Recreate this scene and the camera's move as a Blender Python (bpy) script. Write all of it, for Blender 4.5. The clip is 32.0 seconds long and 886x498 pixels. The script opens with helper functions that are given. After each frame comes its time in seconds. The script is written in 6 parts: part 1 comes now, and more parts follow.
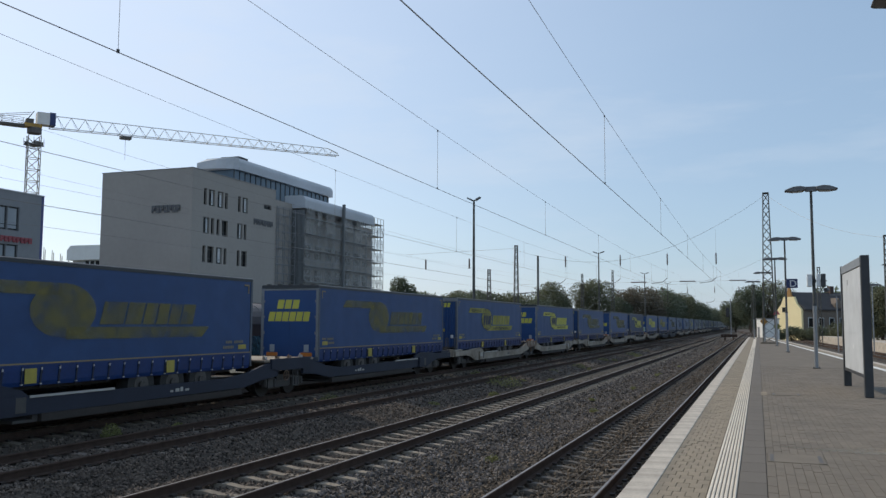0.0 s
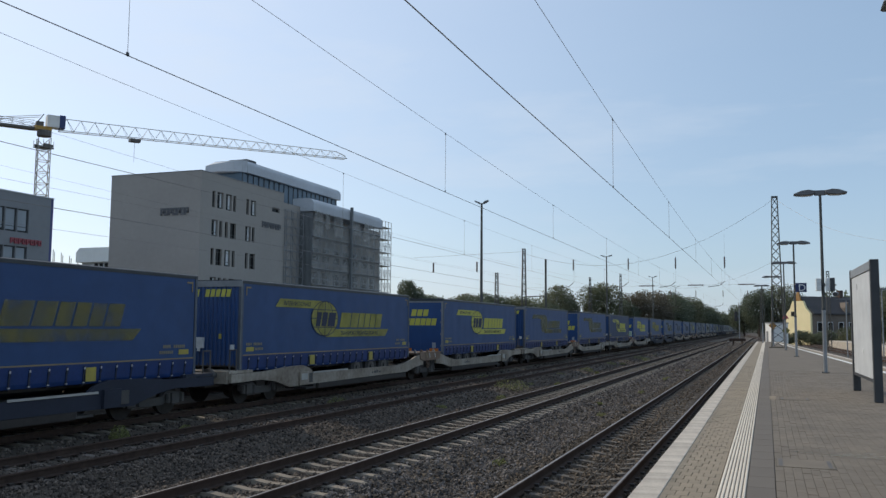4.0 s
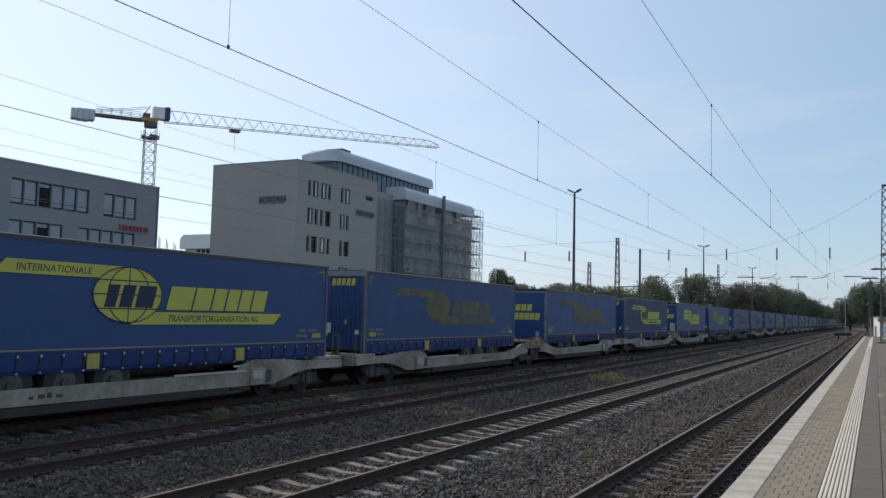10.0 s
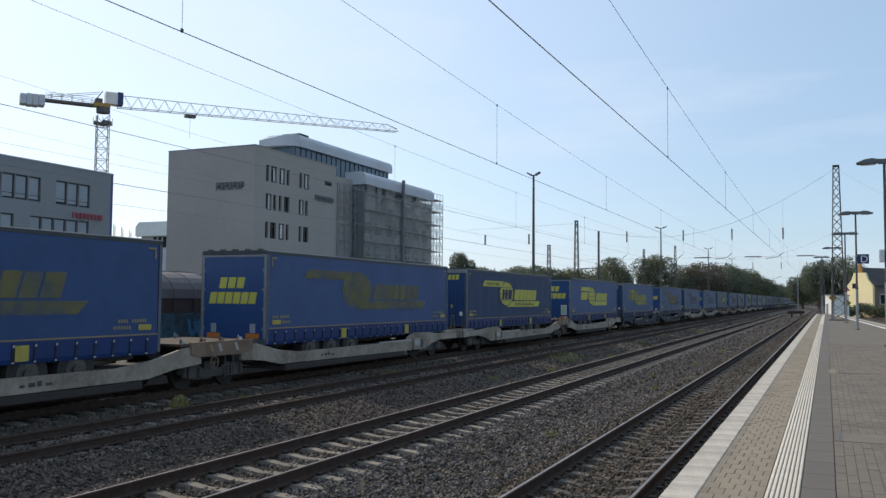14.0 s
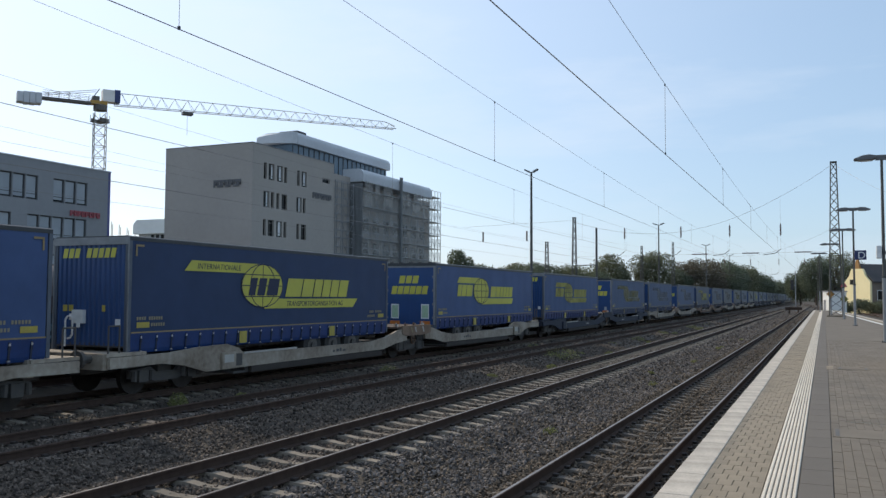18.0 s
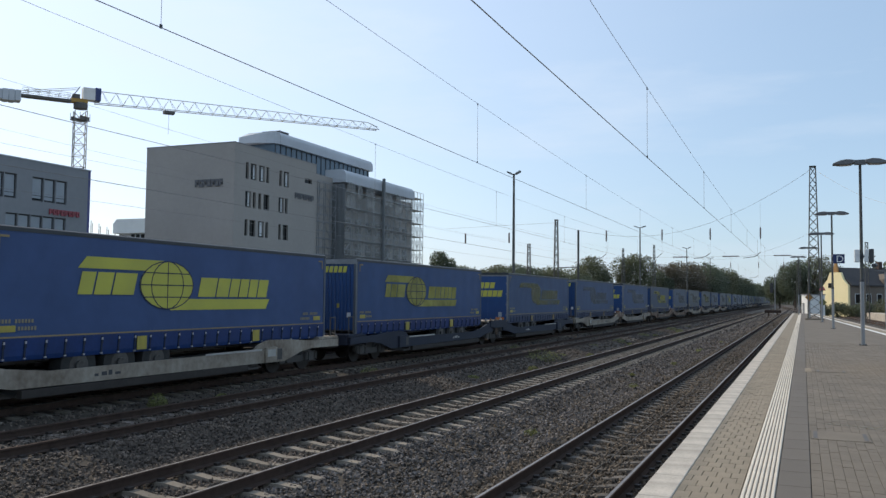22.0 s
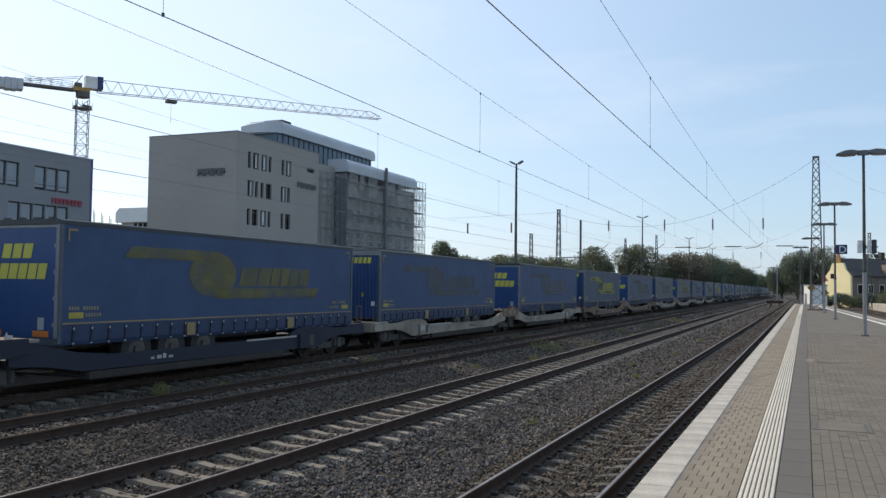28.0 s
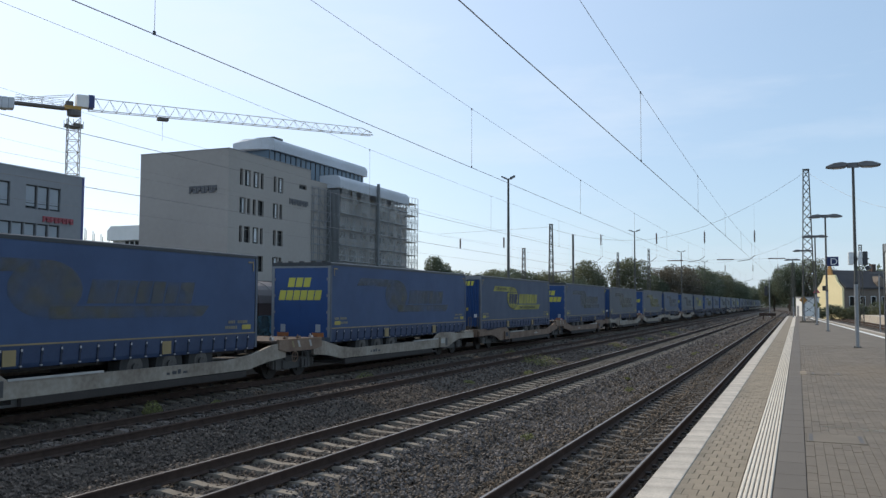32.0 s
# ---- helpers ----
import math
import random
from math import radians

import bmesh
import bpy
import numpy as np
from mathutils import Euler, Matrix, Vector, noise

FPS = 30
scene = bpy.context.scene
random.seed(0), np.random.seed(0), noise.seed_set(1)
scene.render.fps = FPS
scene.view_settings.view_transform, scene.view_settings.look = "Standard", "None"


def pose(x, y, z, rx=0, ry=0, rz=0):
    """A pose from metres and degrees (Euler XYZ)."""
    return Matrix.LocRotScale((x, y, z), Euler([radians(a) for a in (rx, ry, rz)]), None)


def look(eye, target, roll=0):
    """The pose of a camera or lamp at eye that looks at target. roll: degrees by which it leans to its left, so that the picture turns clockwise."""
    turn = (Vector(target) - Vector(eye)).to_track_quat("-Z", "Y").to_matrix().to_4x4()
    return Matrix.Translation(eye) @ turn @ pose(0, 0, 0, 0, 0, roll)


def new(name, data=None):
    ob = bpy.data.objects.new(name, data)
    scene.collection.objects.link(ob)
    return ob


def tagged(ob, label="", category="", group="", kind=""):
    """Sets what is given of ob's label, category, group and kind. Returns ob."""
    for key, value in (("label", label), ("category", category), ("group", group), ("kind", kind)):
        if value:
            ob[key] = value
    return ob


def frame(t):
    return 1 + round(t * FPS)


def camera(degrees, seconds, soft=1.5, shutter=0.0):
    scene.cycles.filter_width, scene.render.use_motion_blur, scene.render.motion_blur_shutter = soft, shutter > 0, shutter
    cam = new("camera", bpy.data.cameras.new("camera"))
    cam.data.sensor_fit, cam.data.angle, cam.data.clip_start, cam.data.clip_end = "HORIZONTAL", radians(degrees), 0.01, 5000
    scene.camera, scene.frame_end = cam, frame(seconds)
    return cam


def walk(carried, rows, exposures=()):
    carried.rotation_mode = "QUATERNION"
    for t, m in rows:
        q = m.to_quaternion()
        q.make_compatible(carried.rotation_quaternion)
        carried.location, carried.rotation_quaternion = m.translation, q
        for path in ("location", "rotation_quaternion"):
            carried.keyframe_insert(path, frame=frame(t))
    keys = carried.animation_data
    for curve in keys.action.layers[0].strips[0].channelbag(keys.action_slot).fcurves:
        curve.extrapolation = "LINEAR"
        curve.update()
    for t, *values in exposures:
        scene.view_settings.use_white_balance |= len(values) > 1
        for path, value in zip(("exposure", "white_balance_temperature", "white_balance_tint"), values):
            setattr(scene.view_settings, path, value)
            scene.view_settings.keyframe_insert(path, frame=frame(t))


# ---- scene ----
cam = camera(54.572, 32.0, soft=1.42)
EYE = (0.0, 0.0, 2.52)


def aim(yaw, pitch, roll):
    """Pose at the eye: yaw to the left of the tracks, pitch up, roll, in degrees."""
    a, b = radians(yaw), radians(pitch)
    way = Vector((-math.sin(a) * math.cos(b), math.cos(a) * math.cos(b), math.sin(b)))
    return look(EYE, Vector(EYE) + way * 10, roll)


walk(cam, [(t, aim(a, b, c)) for t, a, b, c in [
    (0, 20.10, 4.96, 0.27), (0.5, 20.39, 4.80, 0.27), (1, 20.45, 4.68, 0.41), (1.5, 20.40, 4.63, 0.53),
    (2, 20.57, 4.80, 0.57), (2.5, 20.71, 4.96, 0.58), (3, 20.79, 4.94, 0.40), (3.5, 20.60, 5.07, 0.44),
    (5.5, 20.78, 5.23, 0.52), (6, 21.01, 5.02, 0.75), (6.5, 20.90, 5.00, 0.67), (7, 20.42, 4.92, 0.53),
    (7.5, 19.88, 4.90, 0.48), (8, 19.36, 4.99, 0.82), (8.5, 19.08, 4.90, 0.96), (9, 20.17, 4.74, 1.72),
    (9.5, 23.86, 4.39, 1.04), (10, 26.73, 4.31, 1.33), (10.5, 28.12, 4.17, 1.71), (11, 28.68, 3.92, 1.55),
    (11.5, 27.47, 3.54, 1.04), (12, 25.85, 3.14, 0.64), (12.5, 25.00, 3.28, 0.16), (13, 24.45, 3.51, -0.07),
    (13.5, 24.22, 3.53, 0.31), (14, 24.06, 3.30, 0.45), (14.5, 24.00, 3.18, 0.43), (16.5, 23.98, 3.24, 0.62),
    (17, 24.01, 3.23, 0.73), (17.5, 23.97, 3.25, 0.51), (18, 23.92, 3.11, 0.31), (18.5, 23.95, 2.98, 0.37),
    (19, 23.93, 2.81, 0.51), (19.5, 24.00, 2.87, 0.55), (20, 24.18, 2.95, 0.78), (20.5, 23.93, 2.86, 0.66),
    (21, 23.44, 2.81, 0.74), (21.5, 23.05, 3.08, 0.90), (22, 22.74, 3.21, 0.59), (22.5, 22.51, 3.48, 0.65),
    (23, 22.51, 3.55, 0.60), (23.5, 22.58, 3.39, 0.44), (24, 22.76, 3.36, 0.48), (24.5, 22.96, 3.28, 0.38),
    (25, 23.00, 3.19, 0.35), (25.5, 23.34, 3.22, 0.42), (27.5, 23.79, 2.52, 0.58), (28, 22.88, 2.52, 0.73),
    (28.5, 22.37, 2.61, 0.04), (29, 23.24, 2.65, -0.02), (29.5, 23.74, 2.59, -0.31), (30, 24.03, 2.63, -0.06),
    (30.5, 23.76, 2.76, 0.09), (31, 23.03, 3.17, 0.27), (31.5, 22.70, 3.46, 0.32), (32, 22.40, 3.55, 0.22),
]], exposures=[(0, -0.04), (9, -0.04), (10, 0.03), (11, 0.10), (13, 0.16), (19, 0.20), (24, 0.17), (29, 0.22), (32, 0.22)])


# ---- world and sun ----
SUN_AZ, SUN_EL = 74.0, 38.0          # degrees to the left of the tracks, degrees up
world = bpy.data.worlds.new("sky")
scene.world = world
world.use_nodes = True
_n = world.node_tree.nodes
_bg = _n["Background"]
_sky = _n.new("ShaderNodeTexSky")
_sky.sky_type = "NISHITA"
_sky.sun_disc = False
_sky.sun_elevation = radians(SUN_EL)
_sky.sun_rotation = radians(-SUN_AZ)
_sky.air_density, _sky.dust_density, _sky.ozone_density = 1.0, 0.7, 1.5
# thin high haze: an even pale veil over the clear sky, with faint streaks
_veil, _tc, _mp, _ns, _mr = (_n.new(k) for k in ("ShaderNodeMix", "ShaderNodeTexCoord", "ShaderNodeMapping", "ShaderNodeTexNoise", "ShaderNodeMapRange"))
_veil.data_type = "RGBA"
# the haze glows white around the sun and is pale blue away from it
_glow, _dot, _gm = (_n.new(k) for k in ("ShaderNodeMix", "ShaderNodeVectorMath", "ShaderNodeMapRange"))
_glow.data_type, _dot.operation, _gm.interpolation_type = "RGBA", "DOT_PRODUCT", "SMOOTHSTEP"
_glow.inputs["A"].default_value, _glow.inputs["B"].default_value = (2.5, 3.5, 4.75, 1), (5.4, 6.1, 7.2, 1)
_dot.inputs[1].default_value = (-math.sin(radians(SUN_AZ)) * math.cos(radians(SUN_EL)), math.cos(radians(SUN_AZ)) * math.cos(radians(SUN_EL)), math.sin(radians(SUN_EL)))
_gm.inputs["From Min"].default_value, _gm.inputs["From Max"].default_value = 0.25, 1.0
_mp.inputs["Scale"].default_value = (1.0, 2.2, 5.0)
_mp.inputs["Rotation"].default_value = (0.2, 0.1, 0.6)
_ns.inputs["Scale"].default_value, _ns.inputs["Detail"].default_value, _ns.inputs["Roughness"].default_value = 1.6, 6, 0.6
_mr.inputs["From Min"].default_value, _mr.inputs["From Max"].default_value = 0.3, 0.75
_mr.inputs["To Min"].default_value, _mr.inputs["To Max"].default_value = 0.58, 0.72
for _a, _b in ((_tc.outputs["Generated"], _mp.inputs["Vector"]), (_mp.outputs[0], _ns.inputs["Vector"]), (_ns.outputs["Fac"], _mr.inputs["Value"]),
               (_tc.outputs["Generated"], _dot.inputs[0]), (_dot.outputs["Value"], _gm.inputs["Value"]), (_gm.outputs[0], _glow.inputs["Factor"]),
               (_glow.outputs["Result"], _veil.inputs["B"]), (_mr.outputs[0], _veil.inputs["Factor"]), (_sky.outputs[0], _veil.inputs["A"]), (_veil.outputs["Result"], _bg.inputs[0])):
    world.node_tree.links.new(_a, _b)
# faint cirrus
_cir, _cm = _n.new("ShaderNodeMix"), _n.new("ShaderNodeMapRange")
_cir.data_type = "RGBA"
_cir.inputs["B"].default_value = (4.9, 5.4, 6.1, 1)
_cm.inputs["From Min"].default_value, _cm.inputs["From Max"].default_value, _cm.inputs["To Max"].default_value = 0.5, 0.74, 0.42
for _a, _b in ((_ns.outputs["Fac"], _cm.inputs["Value"]), (_cm.outputs[0], _cir.inputs["Factor"]), (_veil.outputs["Result"], _cir.inputs["A"]), (_cir.outputs["Result"], _bg.inputs[0])):
    world.node_tree.links.new(_a, _b)
_bg.inputs[1].default_value = 0.15
sun = new("sun", bpy.data.lights.new("sun", "SUN"))
sun.data.energy, sun.data.angle, sun.data.color = 2.6, radians(0.6), (1.0, 0.87, 0.68)
_a, _e = radians(SUN_AZ), radians(SUN_EL)
sun.matrix_world = look((-60, 40, 60), Vector((-60, 40, 60)) - Vector((-math.sin(_a) * math.cos(_e), math.cos(_a) * math.cos(_e), math.sin(_e))))


# ---- materials ----
def mat(name, c1, c2=None, scale=4.0, rough=0.7, metal=0.0, bump=0.0, fine=60.0, vary=0.0, spec=0.5, stretch=None):
    """A procedural surface: two colours mixed by coarse stains and fine grain, with relief; vary: change from object to object."""
    m = bpy.data.materials.new(name)
    m.use_nodes = True
    nt = m.node_tree
    N, L = nt.nodes, nt.links
    bsdf = N["Principled BSDF"]
    bsdf.inputs["Roughness"].default_value = rough
    bsdf.inputs["Metallic"].default_value = metal
    bsdf.inputs["Specular IOR Level"].default_value = spec
    c2 = c2 or tuple(v * 0.75 for v in c1)
    tc = N.new("ShaderNodeTexCoord")
    src = tc.outputs["Object"]
    if stretch:
        mp = N.new("ShaderNodeMapping")
        mp.inputs["Scale"].default_value = stretch
        L.new(src, mp.inputs["Vector"])
        src = mp.outputs["Vector"]
    big, small = N.new("ShaderNodeTexNoise"), N.new("ShaderNodeTexNoise")
    big.inputs["Scale"].default_value, big.inputs["Detail"].default_value = scale, 5
    small.inputs["Scale"].default_value, small.inputs["Detail"].default_value = fine, 3
    L.new(src, big.inputs["Vector"])
    L.new(src, small.inputs["Vector"])
    add = N.new("ShaderNodeMath")
    add.operation = "MULTIPLY_ADD"
    add.inputs[1].default_value = 0.5
    L.new(small.outputs["Fac"], add.inputs[0])
    L.new(big.outputs["Fac"], add.inputs[2])
    ramp = N.new("ShaderNodeMapRange")
    ramp.inputs["From Min"].default_value, ramp.inputs["From Max"].default_value = 0.5, 1.0
    L.new(add.outputs[0], ramp.inputs["Value"])
    mix = N.new("ShaderNodeMix")
    mix.data_type = "RGBA"
    mix.inputs["A"].default_value, mix.inputs["B"].default_value = (*c1, 1), (*c2, 1)
    L.new(ramp.outputs[0], mix.inputs["Factor"])
    col = mix.outputs["Result"]
    if vary:
        info, hsv = N.new("ShaderNodeObjectInfo"), N.new("ShaderNodeHueSaturation")
        mr = N.new("ShaderNodeMapRange")
        mr.inputs["To Min"].default_value, mr.inputs["To Max"].default_value = 1 - vary, 1 + vary
        L.new(info.outputs["Random"], mr.inputs["Value"])
        L.new(mr.outputs[0], hsv.inputs["Value"])
        L.new(col, hsv.inputs["Color"])
        col = hsv.outputs["Color"]
    L.new(col, bsdf.inputs["Base Color"])
    if bump:
        b = N.new("ShaderNodeBump")
        b.inputs["Strength"].default_value, b.inputs["Distance"].default_value = bump, 0.01
        L.new(add.outputs[0], b.inputs["Height"])
        L.new(b.outputs[0], bsdf.inputs["Normal"])
    return m


def island_mat(name, c1, c2, rough=0.9, fine=40.0, low=0.3, high=2.0):
    """Loose pieces in one mesh: each island takes its own shade between two colours."""
    m = mat(name, c1, c2, 3.0, rough, fine=fine)
    nt = m.node_tree
    geo, hsv, mr = nt.nodes.new("ShaderNodeNewGeometry"), nt.nodes.new("ShaderNodeHueSaturation"), nt.nodes.new("ShaderNodeMapRange")
    mr.inputs["To Min"].default_value, mr.inputs["To Max"].default_value = low, high
    nt.links.new(geo.outputs["Random Per Island"], mr.inputs["Value"])
    nt.links.new(mr.outputs[0], hsv.inputs["Value"])
    mix = next(n for n in nt.nodes if n.bl_idname == "ShaderNodeMix")
    nt.links.new(mix.outputs["Result"], hsv.inputs["Color"])
    nt.links.new(hsv.outputs["Color"], nt.nodes["Principled BSDF"].inputs["Base Color"])
    return m


def glass_mat(name, tint=(0.05, 0.06, 0.07), rough=0.05):
    m = mat(name, tint, tuple(v * 0.8 for v in tint), 0.4, rough, spec=0.35)
    m.node_tree.nodes["Principled BSDF"].inputs["IOR"].default_value = 1.5
    return m


M_GROUND = mat("earth", (0.10, 0.09, 0.07), (0.06, 0.065, 0.045), 0.15, 0.95, bump=0.3, fine=3.0)
M_BALLAST = mat("ballast", (0.03678, 0.02883, 0.02067), (0.06936, 0.05301, 0.03737), 0.8, 0.95, bump=1.0, fine=18.0)
M_STONE = island_mat("ballast_stone", (0.052, 0.045, 0.041), (0.14, 0.122, 0.11))
M_STONE_DARK = island_mat("dark_ballast_stone", (0.06029, 0.0465, 0.0378), (0.112, 0.087, 0.0675))
M_STONE_BROWN = island_mat("rusty_ballast_stone", (0.06901, 0.05208, 0.03683), (0.1045, 0.08091, 0.05859))
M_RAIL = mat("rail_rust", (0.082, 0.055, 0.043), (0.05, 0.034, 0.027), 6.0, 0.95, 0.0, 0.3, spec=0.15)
M_RAILTOP = mat("rail_head_steel", (0.3, 0.27, 0.24), (0.16, 0.13, 0.11), 3.0, 0.45, 0.7)
M_RAILBRIGHT = mat("rail_head_polished", (0.5, 0.48, 0.45), (0.38, 0.35, 0.32), 3.0, 0.22, 0.95)
M_SLEEPER = mat("sleeper_concrete", (0.2385, 0.2, 0.153), (0.1378, 0.113, 0.0864), 2.0, 0.9, bump=0.4, vary=0.2)
M_SLEEPER_WOOD = mat("sleeper_dark", (0.135, 0.115, 0.095), (0.07, 0.06, 0.05), 3.0, 0.9, bump=0.4, vary=0.2)
M_CLIP = mat("rail_fastening", (0.05, 0.04, 0.035), None, 8, 0.7, 0.4)
M_EDGE = mat("edge_concrete", (0.53, 0.475, 0.4), (0.27, 0.238, 0.197), 2.4, 0.85, bump=0.2, fine=45, vary=0.06)
M_PAVER = mat("paver_beige", (0.246, 0.2, 0.143), (0.1698, 0.1414, 0.09688), 2.0, 0.9, bump=0.25, fine=70, vary=0.07)
M_PAVER_GREY = mat("paver_grey", (0.172, 0.143, 0.108), (0.112, 0.093, 0.071), 1.2, 0.9, bump=0.25, fine=70, vary=0.07)
M_SLAB = mat("slab_grey", (0.14, 0.119, 0.096), (0.095, 0.081, 0.065), 1.0, 0.85, bump=0.15, fine=60, vary=0.07)
M_TACTILE = mat("tactile_white", (0.6572, 0.59, 0.486), (0.4452, 0.4, 0.333), 2.0, 0.8, bump=0.1, vary=0.05)
M_JOINT = mat("joint_sand", (0.075, 0.065, 0.052), (0.095, 0.085, 0.062), 3.0, 0.95, bump=0.3)
M_WALL = mat("platform_wall", (0.16, 0.15, 0.14), (0.09, 0.085, 0.08), 1.5, 0.95, bump=0.3)
M_PAINT_WHITE = mat("line_paint", (0.75, 0.75, 0.72), (0.55, 0.55, 0.52), 3.0, 0.7)
M_GALV = mat("galvanised_steel", (0.33, 0.34, 0.35), (0.24, 0.25, 0.26), 2.0, 0.5, 0.6, vary=0.08)
M_DARKSTEEL = mat("dark_steel", (0.06, 0.065, 0.07), (0.04, 0.042, 0.045), 2.0, 0.55, 0.3)
M_MAST = mat("mast_steel", (0.11, 0.115, 0.11), (0.07, 0.07, 0.065), 2.0, 0.7, 0.3)
M_WIRE = mat("copper_wire", (0.32, 0.30, 0.285), (0.23, 0.215, 0.20), 2.0, 0.6, 0.5)
M_INSUL = mat("insulator", (0.10, 0.05, 0.04), None, 5, 0.3)
M_LAMP = mat("lamp_housing", (0.16, 0.165, 0.17), (0.12, 0.12, 0.125), 2.0, 0.5, 0.2)
M_LAMPGLASS = mat("lamp_cover", (0.5, 0.5, 0.48), (0.4, 0.4, 0.38), 5.0, 0.3)
M_BOARD = mat("board_back", (0.54, 0.565, 0.58), (0.43, 0.45, 0.465), 1.1, 0.6, 0.1, fine=5.0)
M_BLUES = [mat("curtain_blue", (0.031, 0.076, 0.196), (0.024, 0.058, 0.152), 0.9, 0.55, bump=0.25, fine=3.0, spec=0.35),
           mat("curtain_navy", (0.027, 0.051, 0.118), (0.021, 0.04, 0.094), 0.9, 0.6, bump=0.25, fine=3.0, spec=0.3),
           mat("curtain_faded", (0.052, 0.094, 0.218), (0.04, 0.074, 0.175), 0.7, 0.6, bump=0.25, fine=3.0, spec=0.35),
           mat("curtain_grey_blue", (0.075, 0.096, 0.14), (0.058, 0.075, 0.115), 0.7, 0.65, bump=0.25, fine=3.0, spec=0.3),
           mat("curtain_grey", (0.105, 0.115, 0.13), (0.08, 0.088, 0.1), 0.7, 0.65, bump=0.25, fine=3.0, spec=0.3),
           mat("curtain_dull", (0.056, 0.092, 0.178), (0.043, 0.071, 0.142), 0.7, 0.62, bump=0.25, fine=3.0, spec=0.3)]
for _m in M_BLUES:
    _b = _m.node_tree.nodes["Principled BSDF"]
    _b.inputs["Sheen Weight"].default_value, _b.inputs["Sheen Roughness"].default_value = 0.12, 0.32
    _b.inputs["Sheen Tint"].default_value = (0.8, 0.8, 0.78, 1)
M_DOOR = mat("door_blue", (0.012, 0.058, 0.19), (0.01, 0.046, 0.15), 1.5, 0.45)
M_SKIRT = mat("skirt_blue", (0.016, 0.052, 0.185), (0.012, 0.036, 0.12), 1.5, 0.32, bump=0.2, fine=12)
M_SKIRT_DULL = mat("skirt_dull_blue", (0.038, 0.066, 0.135), (0.026, 0.045, 0.095), 1.5, 0.45, bump=0.2, fine=12)
M_FRAME = mat("trailer_frame", (0.11, 0.13, 0.16), (0.07, 0.085, 0.11), 2.0, 0.5, 0.3)
M_ROOF = mat("roof_edge", (0.05, 0.056, 0.062), (0.035, 0.04, 0.045), 2.0, 0.5, 0.3)
M_YELLOW = mat("logo_yellow", (0.55, 0.52, 0.07), (0.43, 0.41, 0.07), 1.0, 0.55)
M_YELLOW_MID = mat("logo_yellow_worn", (0.40, 0.37, 0.07), (0.27, 0.25, 0.07), 0.8, 0.6)
M_OLIVE = mat("logo_olive", (0.29, 0.25, 0.06), (0.2, 0.18, 0.07), 0.6, 0.6)
M_GHOST = mat("logo_ghost", (0.22, 0.19, 0.09), (0.15, 0.135, 0.085), 0.5, 0.6)
M_LOGODARK = mat("logo_navy", (0.012, 0.02, 0.06), None, 2, 0.6)
M_STRIPE = mat("stripe_tan", (0.33, 0.24, 0.10), (0.2, 0.16, 0.09), 1.0, 0.6)
M_CODE = mat("code_pale", (0.3, 0.26, 0.17), (0.2, 0.18, 0.13), 1.0, 0.6)
M_ORANGE = mat("reflector_orange", (0.38, 0.13, 0.04), (0.22, 0.09, 0.04), 6, 0.4)
M_ORANGE2 = mat("reflector_bright", (0.6, 0.19, 0.03), (0.48, 0.15, 0.03), 6, 0.4)
M_YPLATE = mat("plate_yellow", (0.45, 0.37, 0.06), (0.33, 0.27, 0.06), 6, 0.5)
M_GREENPL = mat("plate_green", (0.25, 0.42, 0.24), (0.4, 0.5, 0.4), 6, 0.5)
M_WHITEPL = mat("plate_white", (0.7, 0.72, 0.72), (0.55, 0.57, 0.57), 6, 0.5)
M_STRAP = mat("strap_dark", (0.02, 0.03, 0.055), (0.013, 0.02, 0.04), 20, 0.6, 0.0)
M_TYRE = mat("tyre", (0.024, 0.023, 0.022), (0.038, 0.035, 0.032), 8, 0.85)
M_RIM = mat("rim", (0.12, 0.115, 0.11), (0.06, 0.055, 0.05), 8, 0.45, 0.5)
# black lifted a little, veiling haze put into the colour
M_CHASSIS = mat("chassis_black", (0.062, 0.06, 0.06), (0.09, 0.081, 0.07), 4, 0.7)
M_WAGON = mat("wagon_beige", (0.39, 0.345, 0.28), (0.16, 0.12, 0.086), 0.9, 0.75, bump=0.08, fine=7)
M_WAGONDK = mat("wagon_blue_grey", (0.019, 0.0245, 0.044), (0.0135, 0.017, 0.03), 0.9, 0.7, bump=0.15, fine=14)
M_WAGONRUST = mat("wagon_rust", (0.24, 0.17, 0.12), (0.12, 0.07, 0.045), 1.4, 0.85, bump=0.3, fine=20)
# dark brown holds the shade that lies below the side frame
M_FLANGE = mat("flange_soot", (0.05, 0.041, 0.035), (0.034, 0.028, 0.024), 1.5, 0.9, bump=0.3, fine=12)
M_DECKRUST = mat("deck_rust_dark", (0.11, 0.078, 0.058), (0.06, 0.045, 0.036), 1.6, 0.9, bump=0.3, fine=14)
M_WHEEL = mat("wheel_steel", (0.055, 0.046, 0.04), (0.035, 0.03, 0.027), 6, 0.6, 0.6)
M_DECK = mat("deck_light", (0.468, 0.4524, 0.4134), (0.3276, 0.312, 0.2808), 2, 0.7)
M_DUSTROOF = mat("dusty_roof", (0.125, 0.105, 0.098), (0.085, 0.068, 0.062), 0.8, 0.6, bump=0.2, fine=10)
M_BROWNCAR = mat("brown_wagon", (0.075, 0.046, 0.038), (0.05, 0.032, 0.027), 0.8, 0.75, bump=0.2, fine=10)
M_ROOFRIB = mat("roof_rib_grey", (0.2, 0.2, 0.2), (0.13, 0.12, 0.12), 3, 0.6, 0.2)
